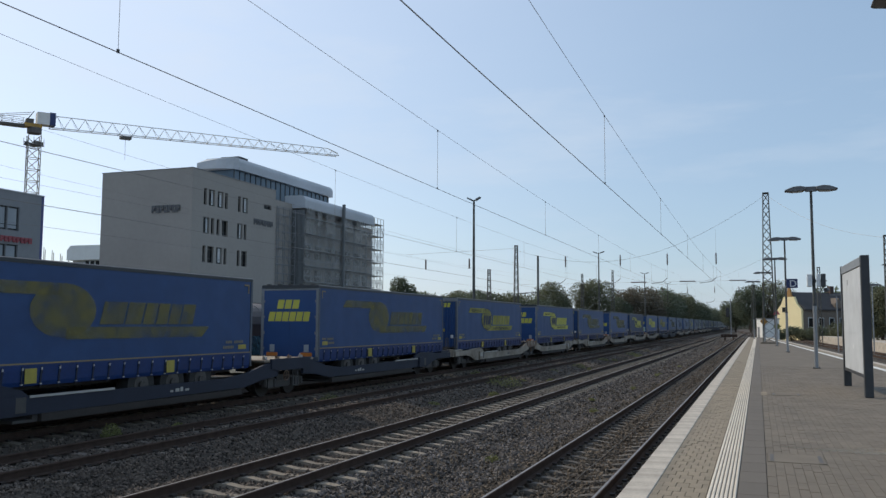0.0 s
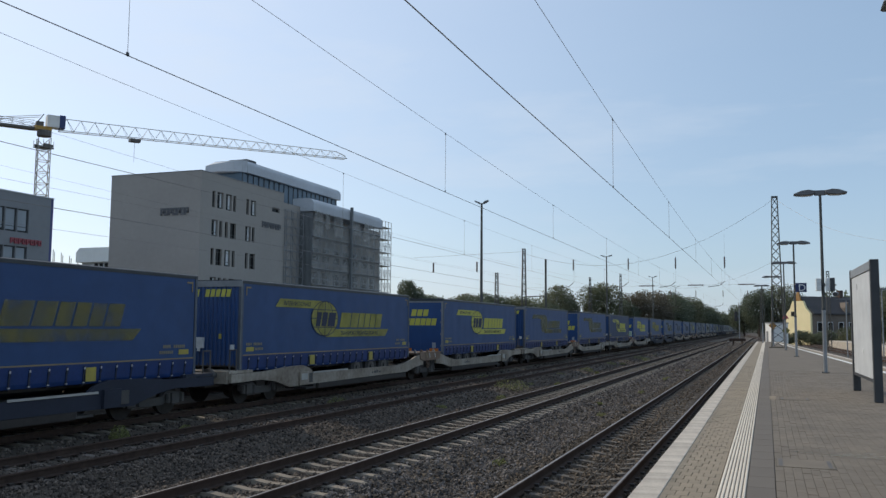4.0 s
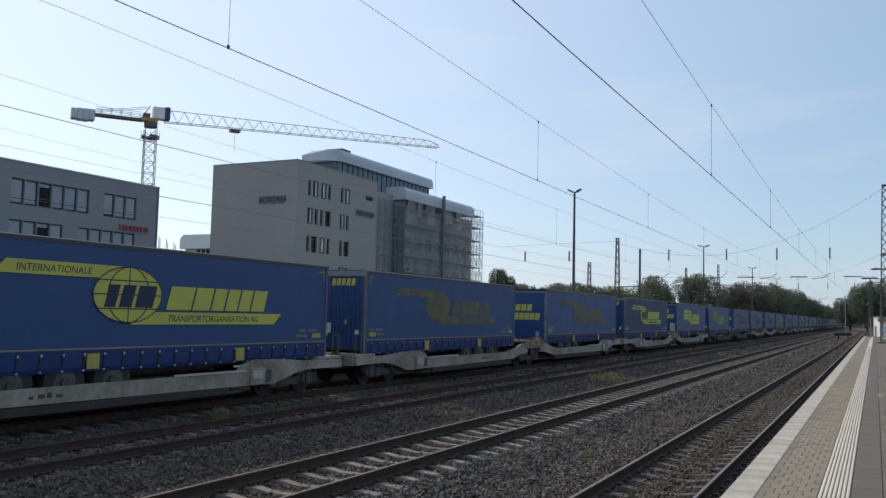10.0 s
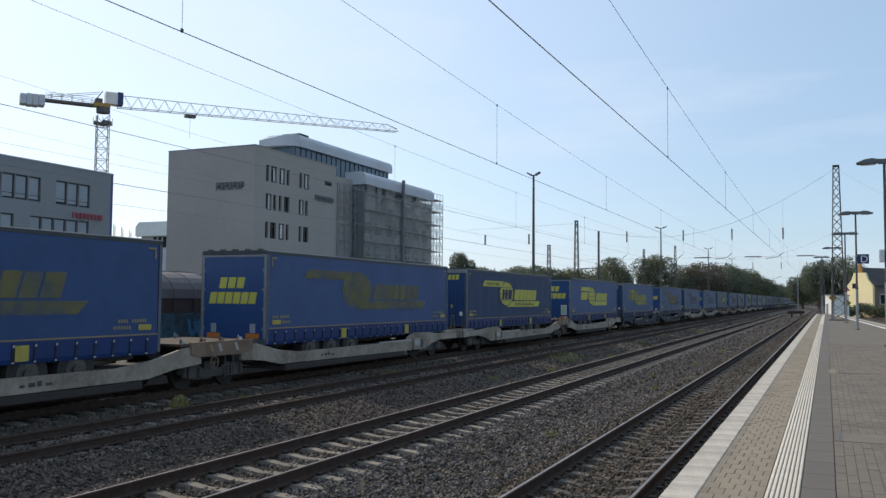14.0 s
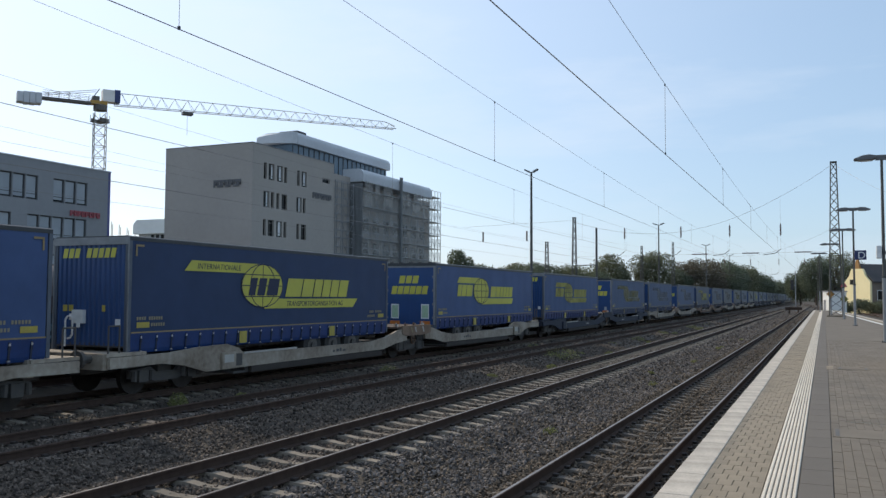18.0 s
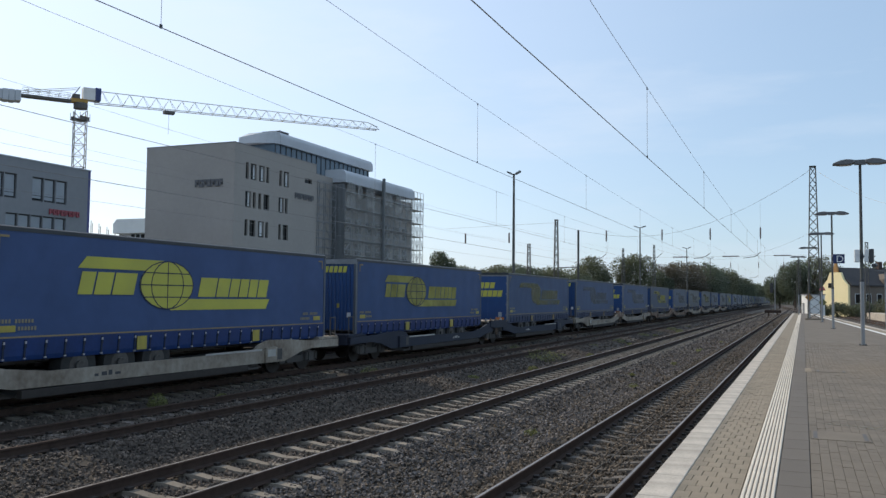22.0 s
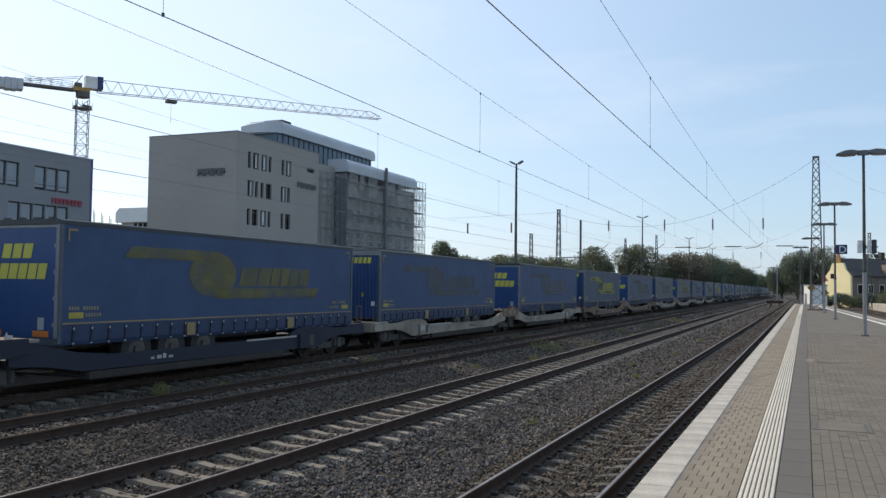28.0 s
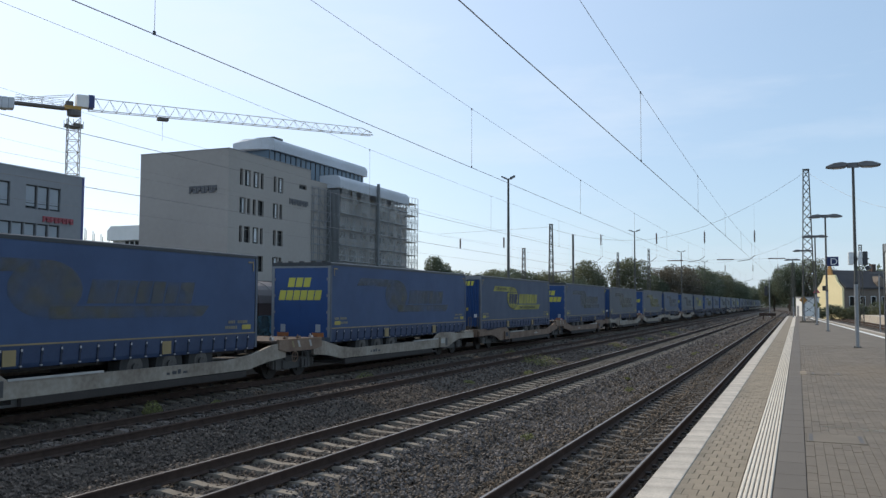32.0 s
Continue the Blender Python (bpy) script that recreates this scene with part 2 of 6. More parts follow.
M_GRAFFITI = mat("graffiti_blue", (0.10, 0.31, 0.48), (0.05, 0.19, 0.32), 2.5, 0.7)
M_PLASTER = mat("plaster_taupe", (0.385, 0.35, 0.315), (0.335, 0.305, 0.275), 0.12, 0.9, bump=0.1, fine=2.0)
M_PLASTER2 = mat("plaster_grey", (0.27, 0.275, 0.285), (0.23, 0.235, 0.245), 0.12, 0.9, bump=0.1, fine=2.0)
M_ATTIC = mat("attic_render", (0.55, 0.57, 0.6), (0.46, 0.48, 0.5), 0.2, 0.7, fine=2.0)
M_NET = mat("scaffold_net", (0.2, 0.21, 0.21), (0.14, 0.145, 0.15), 0.35, 0.85, bump=0.4, fine=1.5)
M_GLASS = glass_mat("window_glass", (0.008, 0.009, 0.01), 0.12)
M_GLASS.node_tree.nodes["Principled BSDF"].inputs["Specular IOR Level"].default_value = 0.12
M_GLASSBAND = glass_mat("glass_band", (0.10, 0.15, 0.2), 0.08)
M_WFRAME = mat("window_frame", (0.04, 0.042, 0.045), None, 3, 0.5)
M_BLIND = mat("window_blind", (0.72, 0.73, 0.73), (0.6, 0.61, 0.62), 1, 0.6)
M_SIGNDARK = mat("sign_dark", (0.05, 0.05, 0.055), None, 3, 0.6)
M_LETTER = mat("sign_letter", (0.12, 0.12, 0.125), (0.09, 0.09, 0.095), 3, 0.6)
M_RED = mat("sign_red", (0.36, 0.07, 0.09), (0.28, 0.06, 0.07), 3, 0.5)
M_SIDEBLUE = mat("side_violet", (0.10, 0.11, 0.26), (0.08, 0.09, 0.21), 0.5, 0.8)
M_CRANE = mat("crane_light", (0.8, 0.79, 0.76), (0.66, 0.64, 0.6), 1, 0.6)
M_CRANEMAST = mat("crane_grey", (0.3, 0.28, 0.25), (0.2, 0.185, 0.165), 1, 0.6)
M_CRANEDK = mat("crane_dark", (0.12, 0.11, 0.10), (0.08, 0.075, 0.07), 1, 0.6)
M_CRANEYE = mat("crane_yellow", (0.45, 0.27, 0.05), (0.35, 0.2, 0.04), 1, 0.6)
M_CRANEBLUE = mat("crane_blue", (0.03, 0.05, 0.16), None, 1, 0.5)
# greens kept pale and low in contrast, distance haze put into them
M_LEAFS = [island_mat("leaf_a", (0.138, 0.16, 0.108), (0.105, 0.127, 0.083), 0.8, low=0.75, high=1.3), island_mat("leaf_b", (0.155, 0.162, 0.097), (0.118, 0.13, 0.075), 0.8, low=0.75, high=1.3),
           island_mat("leaf_c", (0.155, 0.138, 0.1), (0.115, 0.103, 0.075), 0.8, low=0.75, high=1.3)]
def backlit(m, share=0.4):
    """Leaves let part of the light through."""
    nt = m.node_tree
    bsdf, tr, mx = nt.nodes["Principled BSDF"], nt.nodes.new("ShaderNodeBsdfTranslucent"), nt.nodes.new("ShaderNodeMixShader")
    mx.inputs[0].default_value = share
    nt.links.new(bsdf.inputs["Base Color"].links[0].from_socket, tr.inputs["Color"])
    nt.links.new(bsdf.outputs[0], mx.inputs[1])
    nt.links.new(tr.outputs[0], mx.inputs[2])
    nt.links.new(mx.outputs[0], nt.nodes["Material Output"].inputs["Surface"])


for _m in M_LEAFS:
    backlit(_m)
M_BARK = mat("bark", (0.10, 0.075, 0.055), (0.06, 0.045, 0.035), 3, 0.9, bump=0.5)
M_WEED = island_mat("weed_leaf", (0.2, 0.2, 0.06), (0.13, 0.135, 0.045), 0.8, low=0.6, high=1.5)
M_HOUSE = mat("house_cream", (0.86, 0.75, 0.45), (0.78, 0.67, 0.38), 0.3, 0.9, fine=2)
M_TILEROOF = mat("house_roof", (0.057, 0.054, 0.05625), (0.04275, 0.0405, 0.04125), 0.6, 0.8, fine=4)
M_SIGNBLUE = mat("sign_blue", (0.015, 0.03, 0.11), None, 3, 0.5)
M_HOUSESIDE = mat("house_side_shade", (0.19, 0.155, 0.125), (0.12, 0.10, 0.085), 0.4, 0.9, fine=3)
M_TRIANGLE = mat("warning_orange", (0.33, 0.17, 0.04), None, 3, 0.5)
M_BUCKLE = mat("buckle_bright", (0.6, 0.62, 0.65), (0.4, 0.42, 0.45), 20, 0.3, 0.8)
M_DOORFRAME = mat("door_frame_grey", (0.24, 0.25, 0.26), (0.16, 0.17, 0.18), 3, 0.5, 0.2)
M_BLINDGREY = mat("grey_blind", (0.33, 0.36, 0.39), (0.25, 0.28, 0.31), 0.5, 0.35)
M_GROOVE = mat("groove_grey", (0.1378, 0.125, 0.1035), (0.0954, 0.085, 0.072), 3, 0.9)
M_SLEEPER_DARK = mat("sleeper_dull_brown", (0.1418, 0.1158, 0.09633), (0.08505, 0.0702, 0.05915), 3.0, 0.95, bump=0.4, vary=0.25)
M_TARP = mat("white_tarp", (0.6, 0.61, 0.62), (0.42, 0.44, 0.46), 0.5, 0.6, bump=0.4, fine=1.5)


def worn(m, low, high):
    """Paint that has flaked off in cloudy patches and lets the sheet below show."""
    nt = m.node_tree
    tc, ns, mr = nt.nodes.new("ShaderNodeTexCoord"), nt.nodes.new("ShaderNodeTexNoise"), nt.nodes.new("ShaderNodeMapRange")
    tr, mx = nt.nodes.new("ShaderNodeBsdfTransparent"), nt.nodes.new("ShaderNodeMixShader")
    ns.inputs["Scale"].default_value, ns.inputs["Detail"].default_value, ns.inputs["Roughness"].default_value = 1.1, 7, 0.65
    mr.inputs["From Min"].default_value, mr.inputs["From Max"].default_value = 0.36, 0.66
    mr.inputs["To Min"].default_value, mr.inputs["To Max"].default_value = low, high
    for a, b in ((tc.outputs["Object"], ns.inputs["Vector"]), (ns.outputs["Fac"], mr.inputs["Value"]), (mr.outputs[0], mx.inputs[0]), (tr.outputs[0], mx.inputs[1]),
                 (nt.nodes["Principled BSDF"].outputs[0], mx.inputs[2]), (mx.outputs[0], nt.nodes["Material Output"].inputs["Surface"])):
        nt.links.new(a, b)


worn(M_GHOST, 0.0, 0.32)
worn(M_OLIVE, 0.05, 0.6)
worn(M_YELLOW_MID, 0.6, 1.0)
worn(M_GRAFFITI, 0.45, 1.0)
M_SPRAY = mat("sprayed_teal", (0.09, 0.19, 0.22), (0.05, 0.12, 0.15), 2.0, 0.7)
worn(M_SPRAY, 0.1, 1.0)
M_SHED = mat("shed_white", (0.8, 0.8, 0.77), (0.7, 0.7, 0.67), 0.5, 0.8)


# ---- mesh helpers ----
def bx(bm, x0, x1, y0, y1, z0, z1):
    v = [bm.verts.new((x, y, z)) for x in (x0, x1) for y in (y0, y1) for z in (z0, z1)]
    for f in ((0, 1, 3, 2), (4, 6, 7, 5), (0, 4, 5, 1), (2, 3, 7, 6), (0, 2, 6, 4), (1, 5, 7, 3)):
        bm.faces.new([v[i] for i in f])
    return bm


def prism(bm, pts, a, b, axis="x"):
    """A closed outline (u, v) drawn out along an axis from a to b; u, v are the other two axes in order."""
    def at(u, v, w):
        return {"x": (w, u, v), "y": (u, w, v), "z": (u, v, w)}[axis]
    lo, hi = [bm.verts.new(at(u, v, a)) for u, v in pts], [bm.verts.new(at(u, v, b)) for u, v in pts]
    n = len(pts)
    fs = [bm.faces.new(lo), bm.faces.new(hi)] + [bm.faces.new((lo[i], lo[(i + 1) % n], hi[(i + 1) % n], hi[i])) for i in range(n)]
    bmesh.ops.recalc_face_normals(bm, faces=fs)
    return bm


def rod(bm, p0, p1, r, n=6, r2=None):
    """A round bar from p0 to p1, tapering to r2."""
    p0, p1 = Vector(p0), Vector(p1)
    d = (p1 - p0).normalized()
    u = d.cross(Vector((0, 0, 1)) if abs(d.z) < 0.9 else Vector((1, 0, 0))).normalized()
    w = d.cross(u)
    rings = []
    for p, q in ((p0, r), (p1, r if r2 is None else r2)):
        rings.append([bm.verts.new(p + (u * math.cos(6.28319 * i / n) + w * math.sin(6.28319 * i / n)) * q) for i in range(n)])
    for i in range(n):
        bm.faces.new((rings[0][i], rings[0][(i + 1) % n], rings[1][(i + 1) % n], rings[1][i]))
    bm.faces.new(rings[0][::-1])
    bm.faces.new(rings[1])
    return bm


def make(f, *args, **kw):
    """A new bmesh on which f has built."""
    bm = bmesh.new()
    f(bm, *args, **kw)
    return bm


def mesh_of(name, bm, material, bevel=0.0):
    if bevel:
        bmesh.ops.bevel(bm, geom=bm.edges[:], offset=bevel, segments=1, affect="EDGES")
    me = bpy.data.meshes.new(name)
    bm.to_mesh(me)
    bm.free()
    me.materials.append(material)
    return me


def part(name, bm, material, parent, label="", bevel=0.0):
    ob = new(name, mesh_of(name, bm, material, bevel))
    ob.parent = parent
    return tagged(ob, label)


def piece(name, me, parent, x=0.0, y=0.0, z=0.0, rz=0.0, rx=0.0):
    """An object of its own on shared mesh data, under its thing."""
    ob = new(name, me)
    ob.parent = parent
    ob.location = (x, y, z)
    if rz or rx:
        ob.rotation_euler = (rx, 0, rz)
    return ob


def thing(name, label, category, x=0.0, y=0.0, z=0.0, rz=0.0, group="", kind=""):
    ob = new(name)
    ob.location, ob.rotation_euler = (x, y, z), (0, 0, rz)
    ob.empty_display_size = 0.3
    return tagged(ob, label, category, group, kind)


def soup(name, verts, faces, material, parent=None, label="", category="", kind="stuff"):
    """Many small pieces in one mesh, from arrays."""
    me = bpy.data.meshes.new(name)
    me.from_pydata(verts.tolist() if hasattr(verts, "tolist") else verts, [], faces.tolist() if hasattr(faces, "tolist") else faces)
    me.materials.append(material)
    ob = new(name, me)
    ob.parent = parent
    return tagged(ob, label, category, "", kind)


# ---- ground, tracks, platform ----
T1, T2, T3, T4, T5 = -3.08, -7.94, -12.7, -16.8, -21.6
ZP = 0.75                                   # platform top above rail head
Y0, Y1 = -40.0, 900.0

ground = part("ground", make(bx, -2500, 2500, -1500, 3500, -1.2, -0.75), M_GROUND, None)
tagged(ground, "dark earth and scrub ground around the railway", "ground", kind="structure")


def bed_z(x):
    """Height of the stones: level between the rails, heaped at the sleeper ends, lower between the tracks."""
    best = min(((abs(x - t), i) for i, t in enumerate((T1, T2, T3, T4, T5))))
    d, i = best
    inner, outer = ((-0.226, -0.2), (-0.25, -0.235), (-0.2, -0.185), (-0.21, -0.218), (-0.2, -0.19))[i]
    if d < 0.62:
        return inner
    if d < 1.0:
        return inner + (outer - inner) * (d - 0.62) / 0.38
    if d < 1.4:
        return outer
    return outer - 0.16 * min(1, (d - 1.4) / 0.7)


def ballast_bed(bm):
    """A wavy stone surface under all the tracks, with sloping shoulders."""
    xs = [-27, -26, -24.4] + [round(-24 + 0.2 * i, 2) for i in range(113)] + [-1.3]
    ys = [Y0 + 6 * i for i in range(7)] + [2 + 0.35 * i for i in range(110)] + [41 + 3.0 * i for i in range(40)] + [165 + 25 * i for i in range(30)]
    grid = []
    for y in ys:
        row = []
        for x in xs:
            z = bed_z(x) - 0.012
            z += 0.025 * noise.noise((x * 1.7, y * 1.3, 0)) + 0.02 * noise.noise((x * 5, y * 5, 3))
            if x < -24.2:
                z = -0.4 - 0.2 * (-24.2 - x)
            row.append(bm.verts.new((x, y, z)))
        grid.append(row)
    for a, b in zip(grid, grid[1:]):
        for i in range(len(xs) - 1):
            bm.faces.new((a[i], a[i + 1], b[i + 1], b[i]))


bed = part("ballast_bed", make(ballast_bed), M_BALLAST, None)
tagged(bed, "grey-brown crushed stone ballast bed under the tracks", "ballast", kind="structure")

rng = np.random.default_rng(4)


def stones(name, x0, x1, bands, material, label):
    """Loose stones on the ballast, thinner with the distance."""
    base = np.array([(1, 0, 0), (-1, 0, 0), (0, 1, 0), (0, -1, 0), (0, 0, 1), (0, 0, -1)], float)
    tri = np.array([(0, 2, 4), (2, 1, 4), (1, 3, 4), (3, 0, 4), (2, 0, 5), (1, 2, 5), (3, 1, 5), (0, 3, 5)])
    vs, fs, k = [], [], 0
    for ya, yb, per, size in bands:
        n = int((x1 - x0) * (yb - ya) * per)
        c = np.stack([rng.uniform(x0, x1, n), rng.uniform(ya, yb, n), np.zeros(n)], 1)
        c[:, 2] = np.array([bed_z(v) for v in c[:, 0]]) + rng.uniform(-0.025, 0.03, n)
        q = rng.normal(size=(n, 4))
        q /= np.linalg.norm(q, axis=1)[:, None]
        w, x, y, z = q.T
        R = np.stack([1 - 2 * (y * y + z * z), 2 * (x * y - z * w), 2 * (x * z + y * w), 2 * (x * y + z * w), 1 - 2 * (x * x + z * z),
                      2 * (y * z - x * w), 2 * (x * z - y * w), 2 * (y * z + x * w), 1 - 2 * (x * x + y * y)], 1).reshape(n, 3, 3)
        s = rng.uniform(0.6, 1.35, (n, 1, 3)) * size * rng.uniform(0.6, 1.3, (n, 1, 1))
        p = np.einsum("nij,nkj->nki", R, base[None] * s * rng.uniform(0.75, 1.25, (n, 6, 1))) + c[:, None]
        vs.append(p.reshape(-1, 3))
        fs.append((tri[None] + (k + 6 * np.arange(n))[:, None, None]).reshape(-1, 3))
        k += 6 * n
    soup(name, np.concatenate(vs), np.concatenate(fs), material, None, label, "gravel")


BANDS = [(5.5, 15, 350, 0.032), (15, 26, 190, 0.036), (26, 48, 75, 0.042), (48, 80, 22, 0.06), (80, 130, 6, 0.09), (130, 190, 2.5, 0.13)]
stones("ballast_stones", -7.0, -4.4, BANDS, M_STONE, "loose grey ballast stones between the tracks")
stones("ballast_stones", -11.6, -7.0, BANDS, M_STONE_DARK, "dark ballast stones between the tracks")
stones("ballast_stones", -4.4, -1.5, BANDS, M_STONE_BROWN, "rust-brown ballast stones in the platform track")
stones("ballast_stones", -6.3, -4.4, [(a, b, n * 0.35, s) for a, b, n, s in BANDS], M_STONE_BROWN, "scattered rust-brown stones beside the platform track")
stones("ballast_stones", -15.6, -11.6, [(8, 26, 110, 0.034), (26, 48, 30, 0.05), (48, 80, 10, 0.065), (80, 150, 3, 0.1)], M_STONE_DARK, "dark loose ballast stones beside the goods track")

RAIL = [(-0.075, -0.17), (0.075, -0.17), (0.075, -0.158), (0.012, -0.135), (0.009, -0.045), (0.036, -0.035), (0.036, -0.006), (0.03, -0.002),
        (-0.03, -0.002), (-0.036, -0.006), (-0.036, -0.035), (-0.009, -0.045), (-0.012, -0.135), (-0.075, -0.158)]


def sleeper_shape(bm):
    """A concrete sleeper with two high rail seats, a lower waist and sloping ends."""
    prof = [(-1.3, -0.235), (-1.24, -0.205), (-0.95, -0.178), (-0.5, -0.178), (-0.25, -0.215), (0.25, -0.215), (0.5, -0.178), (0.95, -0.178),
            (1.24, -0.205), (1.3, -0.235)]
    rows = []
    for x, z in prof:
        rows.append([bm.verts.new((x, y, zz)) for y, zz in ((-0.14, -0.34), (-0.09, z), (0.09, z), (0.14, -0.34))])
    for a, b in zip(rows, rows[1:]):
        for i in range(3):
            bm.faces.new((a[i], a[i + 1], b[i + 1], b[i]))
    bm.faces.new(rows[0][::-1])
    bm.faces.new(rows[-1])


def clip_shape(bm):
    for s in (-0.7535, 0.7535):
        for d in (-0.105, 0.105):
            bx(bm, s + d - 0.04, s + d + 0.04, -0.05, 0.05, -0.18, -0.135)


def track(name, x, y0, y1, parts_to, wood, label, step=0.645, start=9.40, yaw=0.0, y_at=0.0):
    """Two rails on sleepers; sleepers up to parts_to are single pieces."""
    top = thing(name, label, "railway track", x, y_at, 0, yaw, kind="structure")
    for s in (-0.7535, 0.7535):
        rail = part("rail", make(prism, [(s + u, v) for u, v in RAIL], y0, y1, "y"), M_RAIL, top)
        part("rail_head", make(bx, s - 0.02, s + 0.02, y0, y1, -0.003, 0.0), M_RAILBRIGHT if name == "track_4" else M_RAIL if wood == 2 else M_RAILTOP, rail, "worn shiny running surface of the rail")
    m = (M_SLEEPER, M_SLEEPER_WOOD, M_SLEEPER_DARK)[wood]
    me, mc = mesh_of("sleeper", make(sleeper_shape), m), mesh_of("rail_clip", make(clip_shape), M_CLIP)
    vs, fs = [], []
    base = np.array([v.co[:] for v in me.vertices])
    faces = [tuple(p.vertices) for p in me.polygons]
    k = math.ceil((y0 - start) / step)
    while start + k * step < y1:
        y = start + k * step
        if 4 < y < parts_to:
            ob = piece("sleeper", me, top, 0, y, 0.0, random.uniform(-0.008, 0.008))
            piece("rail_clip", mc, ob)
        elif y < 330:
            n = len(vs) * len(base)
            vs.append(base + np.array([0, y, 0]))
            fs += [tuple(i + n for i in f) for f in faces]
        k += 1
    soup("sleepers", np.concatenate(vs), fs, m, top, "long row of sleepers running on into the distance", "", "stuff")
    return top


track("track_1", T1, Y0, 318, 88, True, "platform track with rusty rails on dark concrete sleepers")
track("track_2", T2, Y0, 318, 96, False, "through track with shiny rails on pale concrete sleepers", start=9.40)
track("track_3", T3, Y0, 500, 45, 2, "dark shaded track with rusty rails in ballast", start=9.2)
track("track_4", T4, Y0, Y1, 40, 0, "goods track under the moving container train", start=9.3)
track("track_5", T5, Y0, 500, 0, 2, "siding track with standing brown wagons", start=9.3)

t = thing("signal_cable", "thin pale cable lying along the sleepers of the platform track", "cable", T1, 0, 0)
part("cable", make(lambda bm: [rod(bm, (0.04 + 0.05 * noise.noise((0.5 * k, 0, 9)), 6 + 0.6 * k, -0.17 + 0.012 * math.sin(k * 2.1)),
                                   (0.04 + 0.05 * noise.noise((0.5 * k + 0.5, 0, 9)), 6.6 + 0.6 * k, -0.17 + 0.012 * math.sin(k * 2.1 + 2.1)), 0.009, 5) for k in range(110)]), M_SLEEPER_WOOD, t)

# platform: a body, an edge of slabs, pavers, a ribbed strip
XE, XS = -1.415, -0.550
PEND = 132.0


def right_edge(y):
    """The platform narrows towards its far end."""
    return 7.35 - 0.0430 * y


def platform_body(bm):
    pts = [(XE + 0.12, -30.0), (right_edge(-30) - 0.12, -30.0), (right_edge(PEND) - 0.12, PEND), (XE + 0.12, PEND)]
    prism(bm, pts, -0.8, ZP - 0.05, "z")


platform = part("platform", make(platform_body), M_JOINT, None)
tagged(platform, "raised station platform paved with small stones", "platform", kind="structure")
part("platform_wall", make(bx, XE + 0.10, XE + 0.118, -30, PEND, -0.7, ZP - 0.16), M_WALL, platform, "dark stained platform side wall")
slab = mesh_of("edge_slab", make(bx, XE, XE + 0.302, 0.006, 0.994, ZP - 0.16, ZP), M_EDGE, 0.008)
for i in range(-6, 132):
    piece("edge_slab", slab, platform, 0, i, random.uniform(-0.002, 0.002))


def rib_tile(bm):
    bx(bm, 0, 0.298, 0.003, 0.297, ZP - 0.05, ZP - 0.006)


def rib(bm):
    for i in range(7):
        prism(bm, [(0.004 + i * 0.0425, ZP - 0.006), (0.036 + i * 0.0425, ZP - 0.006), (0.030 + i * 0.0425, ZP + 0.004), (0.010 + i * 0.0425, ZP + 0.004)], 0.003, 0.297, "y")


tile = mesh_of("tactile_tile", make(rib_tile), M_GROOVE)
ribs = mesh_of("ribs", make(rib), M_TACTILE)
for i in range(14, 244):
    piece("ribs", ribs, piece("tactile_tile", tile, platform, XS, i * 0.3))
far = make(bx, XS, XS + 0.3, 73.2, PEND, ZP - 0.05, ZP + 0.002)
part("tactile_strip", far, M_TACTILE, platform, "white ribbed guidance strip in the distance")
slab2 = mesh_of("path_slab", make(bx, XS + 0.303, XS + 0.60, 0.004, 0.746, ZP - 0.05, ZP - 0.003), M_SLAB, 0.004)
for i in range(5, 120):
    piece("path_slab", slab2, platform, 0, i * 0.75)
part("path_strip", make(bx, XS + 0.303, XS + 0.60, 90, PEND, ZP - 0.05, ZP - 0.003), M_SLAB, platform)


def pavers(name, x0, x1, y0, y1, material, limit):
    """Paving stones laid in staggered courses across the strip; the nearest are pieces, the rest one sheet."""
    w, ln, n, vs, fs = (x1 - x0) / round((x1 - x0) / 0.145), 0.262, 0, [], []
    whole = mesh_of("paver", make(bx, 0.0027, w - 0.0027, 0.0008, ln - 0.0008, ZP - 0.05, ZP - 0.004), material, 0.002)
    r, y = 0, y0
    while y < y1:
        x = x0 - (w / 2 if r % 2 else 0)
        while x < x1 - 0.01:
            a, b = max(x, x0), min(x + w, x1)
            if b - a > 0.03:
                dz = random.uniform(-0.003, 0.0015)
                if n < limit and b - a > w - 0.001:
                    piece("paver", whole, platform, x, y, dz)
                    n += 1
                else:
                    k = len(vs)
                    for zz in (ZP - 0.05, ZP - 0.004 + dz):
                        vs += [(a + 0.0027, y + 0.0008, zz), (b - 0.0027, y + 0.0008, zz), (b - 0.0027, y + ln - 0.0008, zz), (a + 0.0027, y + ln - 0.0008, zz)]
                    fs += [(k + 4, k + 5, k + 6, k + 7), (k, k + 1, k + 5, k + 4), (k + 1, k + 2, k + 6, k + 5), (k + 2, k + 3, k + 7, k + 6), (k + 3, k, k + 4, k + 7)]
            x += w
        y, r = y + ln, r + 1
    soup(name, vs, fs, material, platform, "small paving stones running on along the platform")


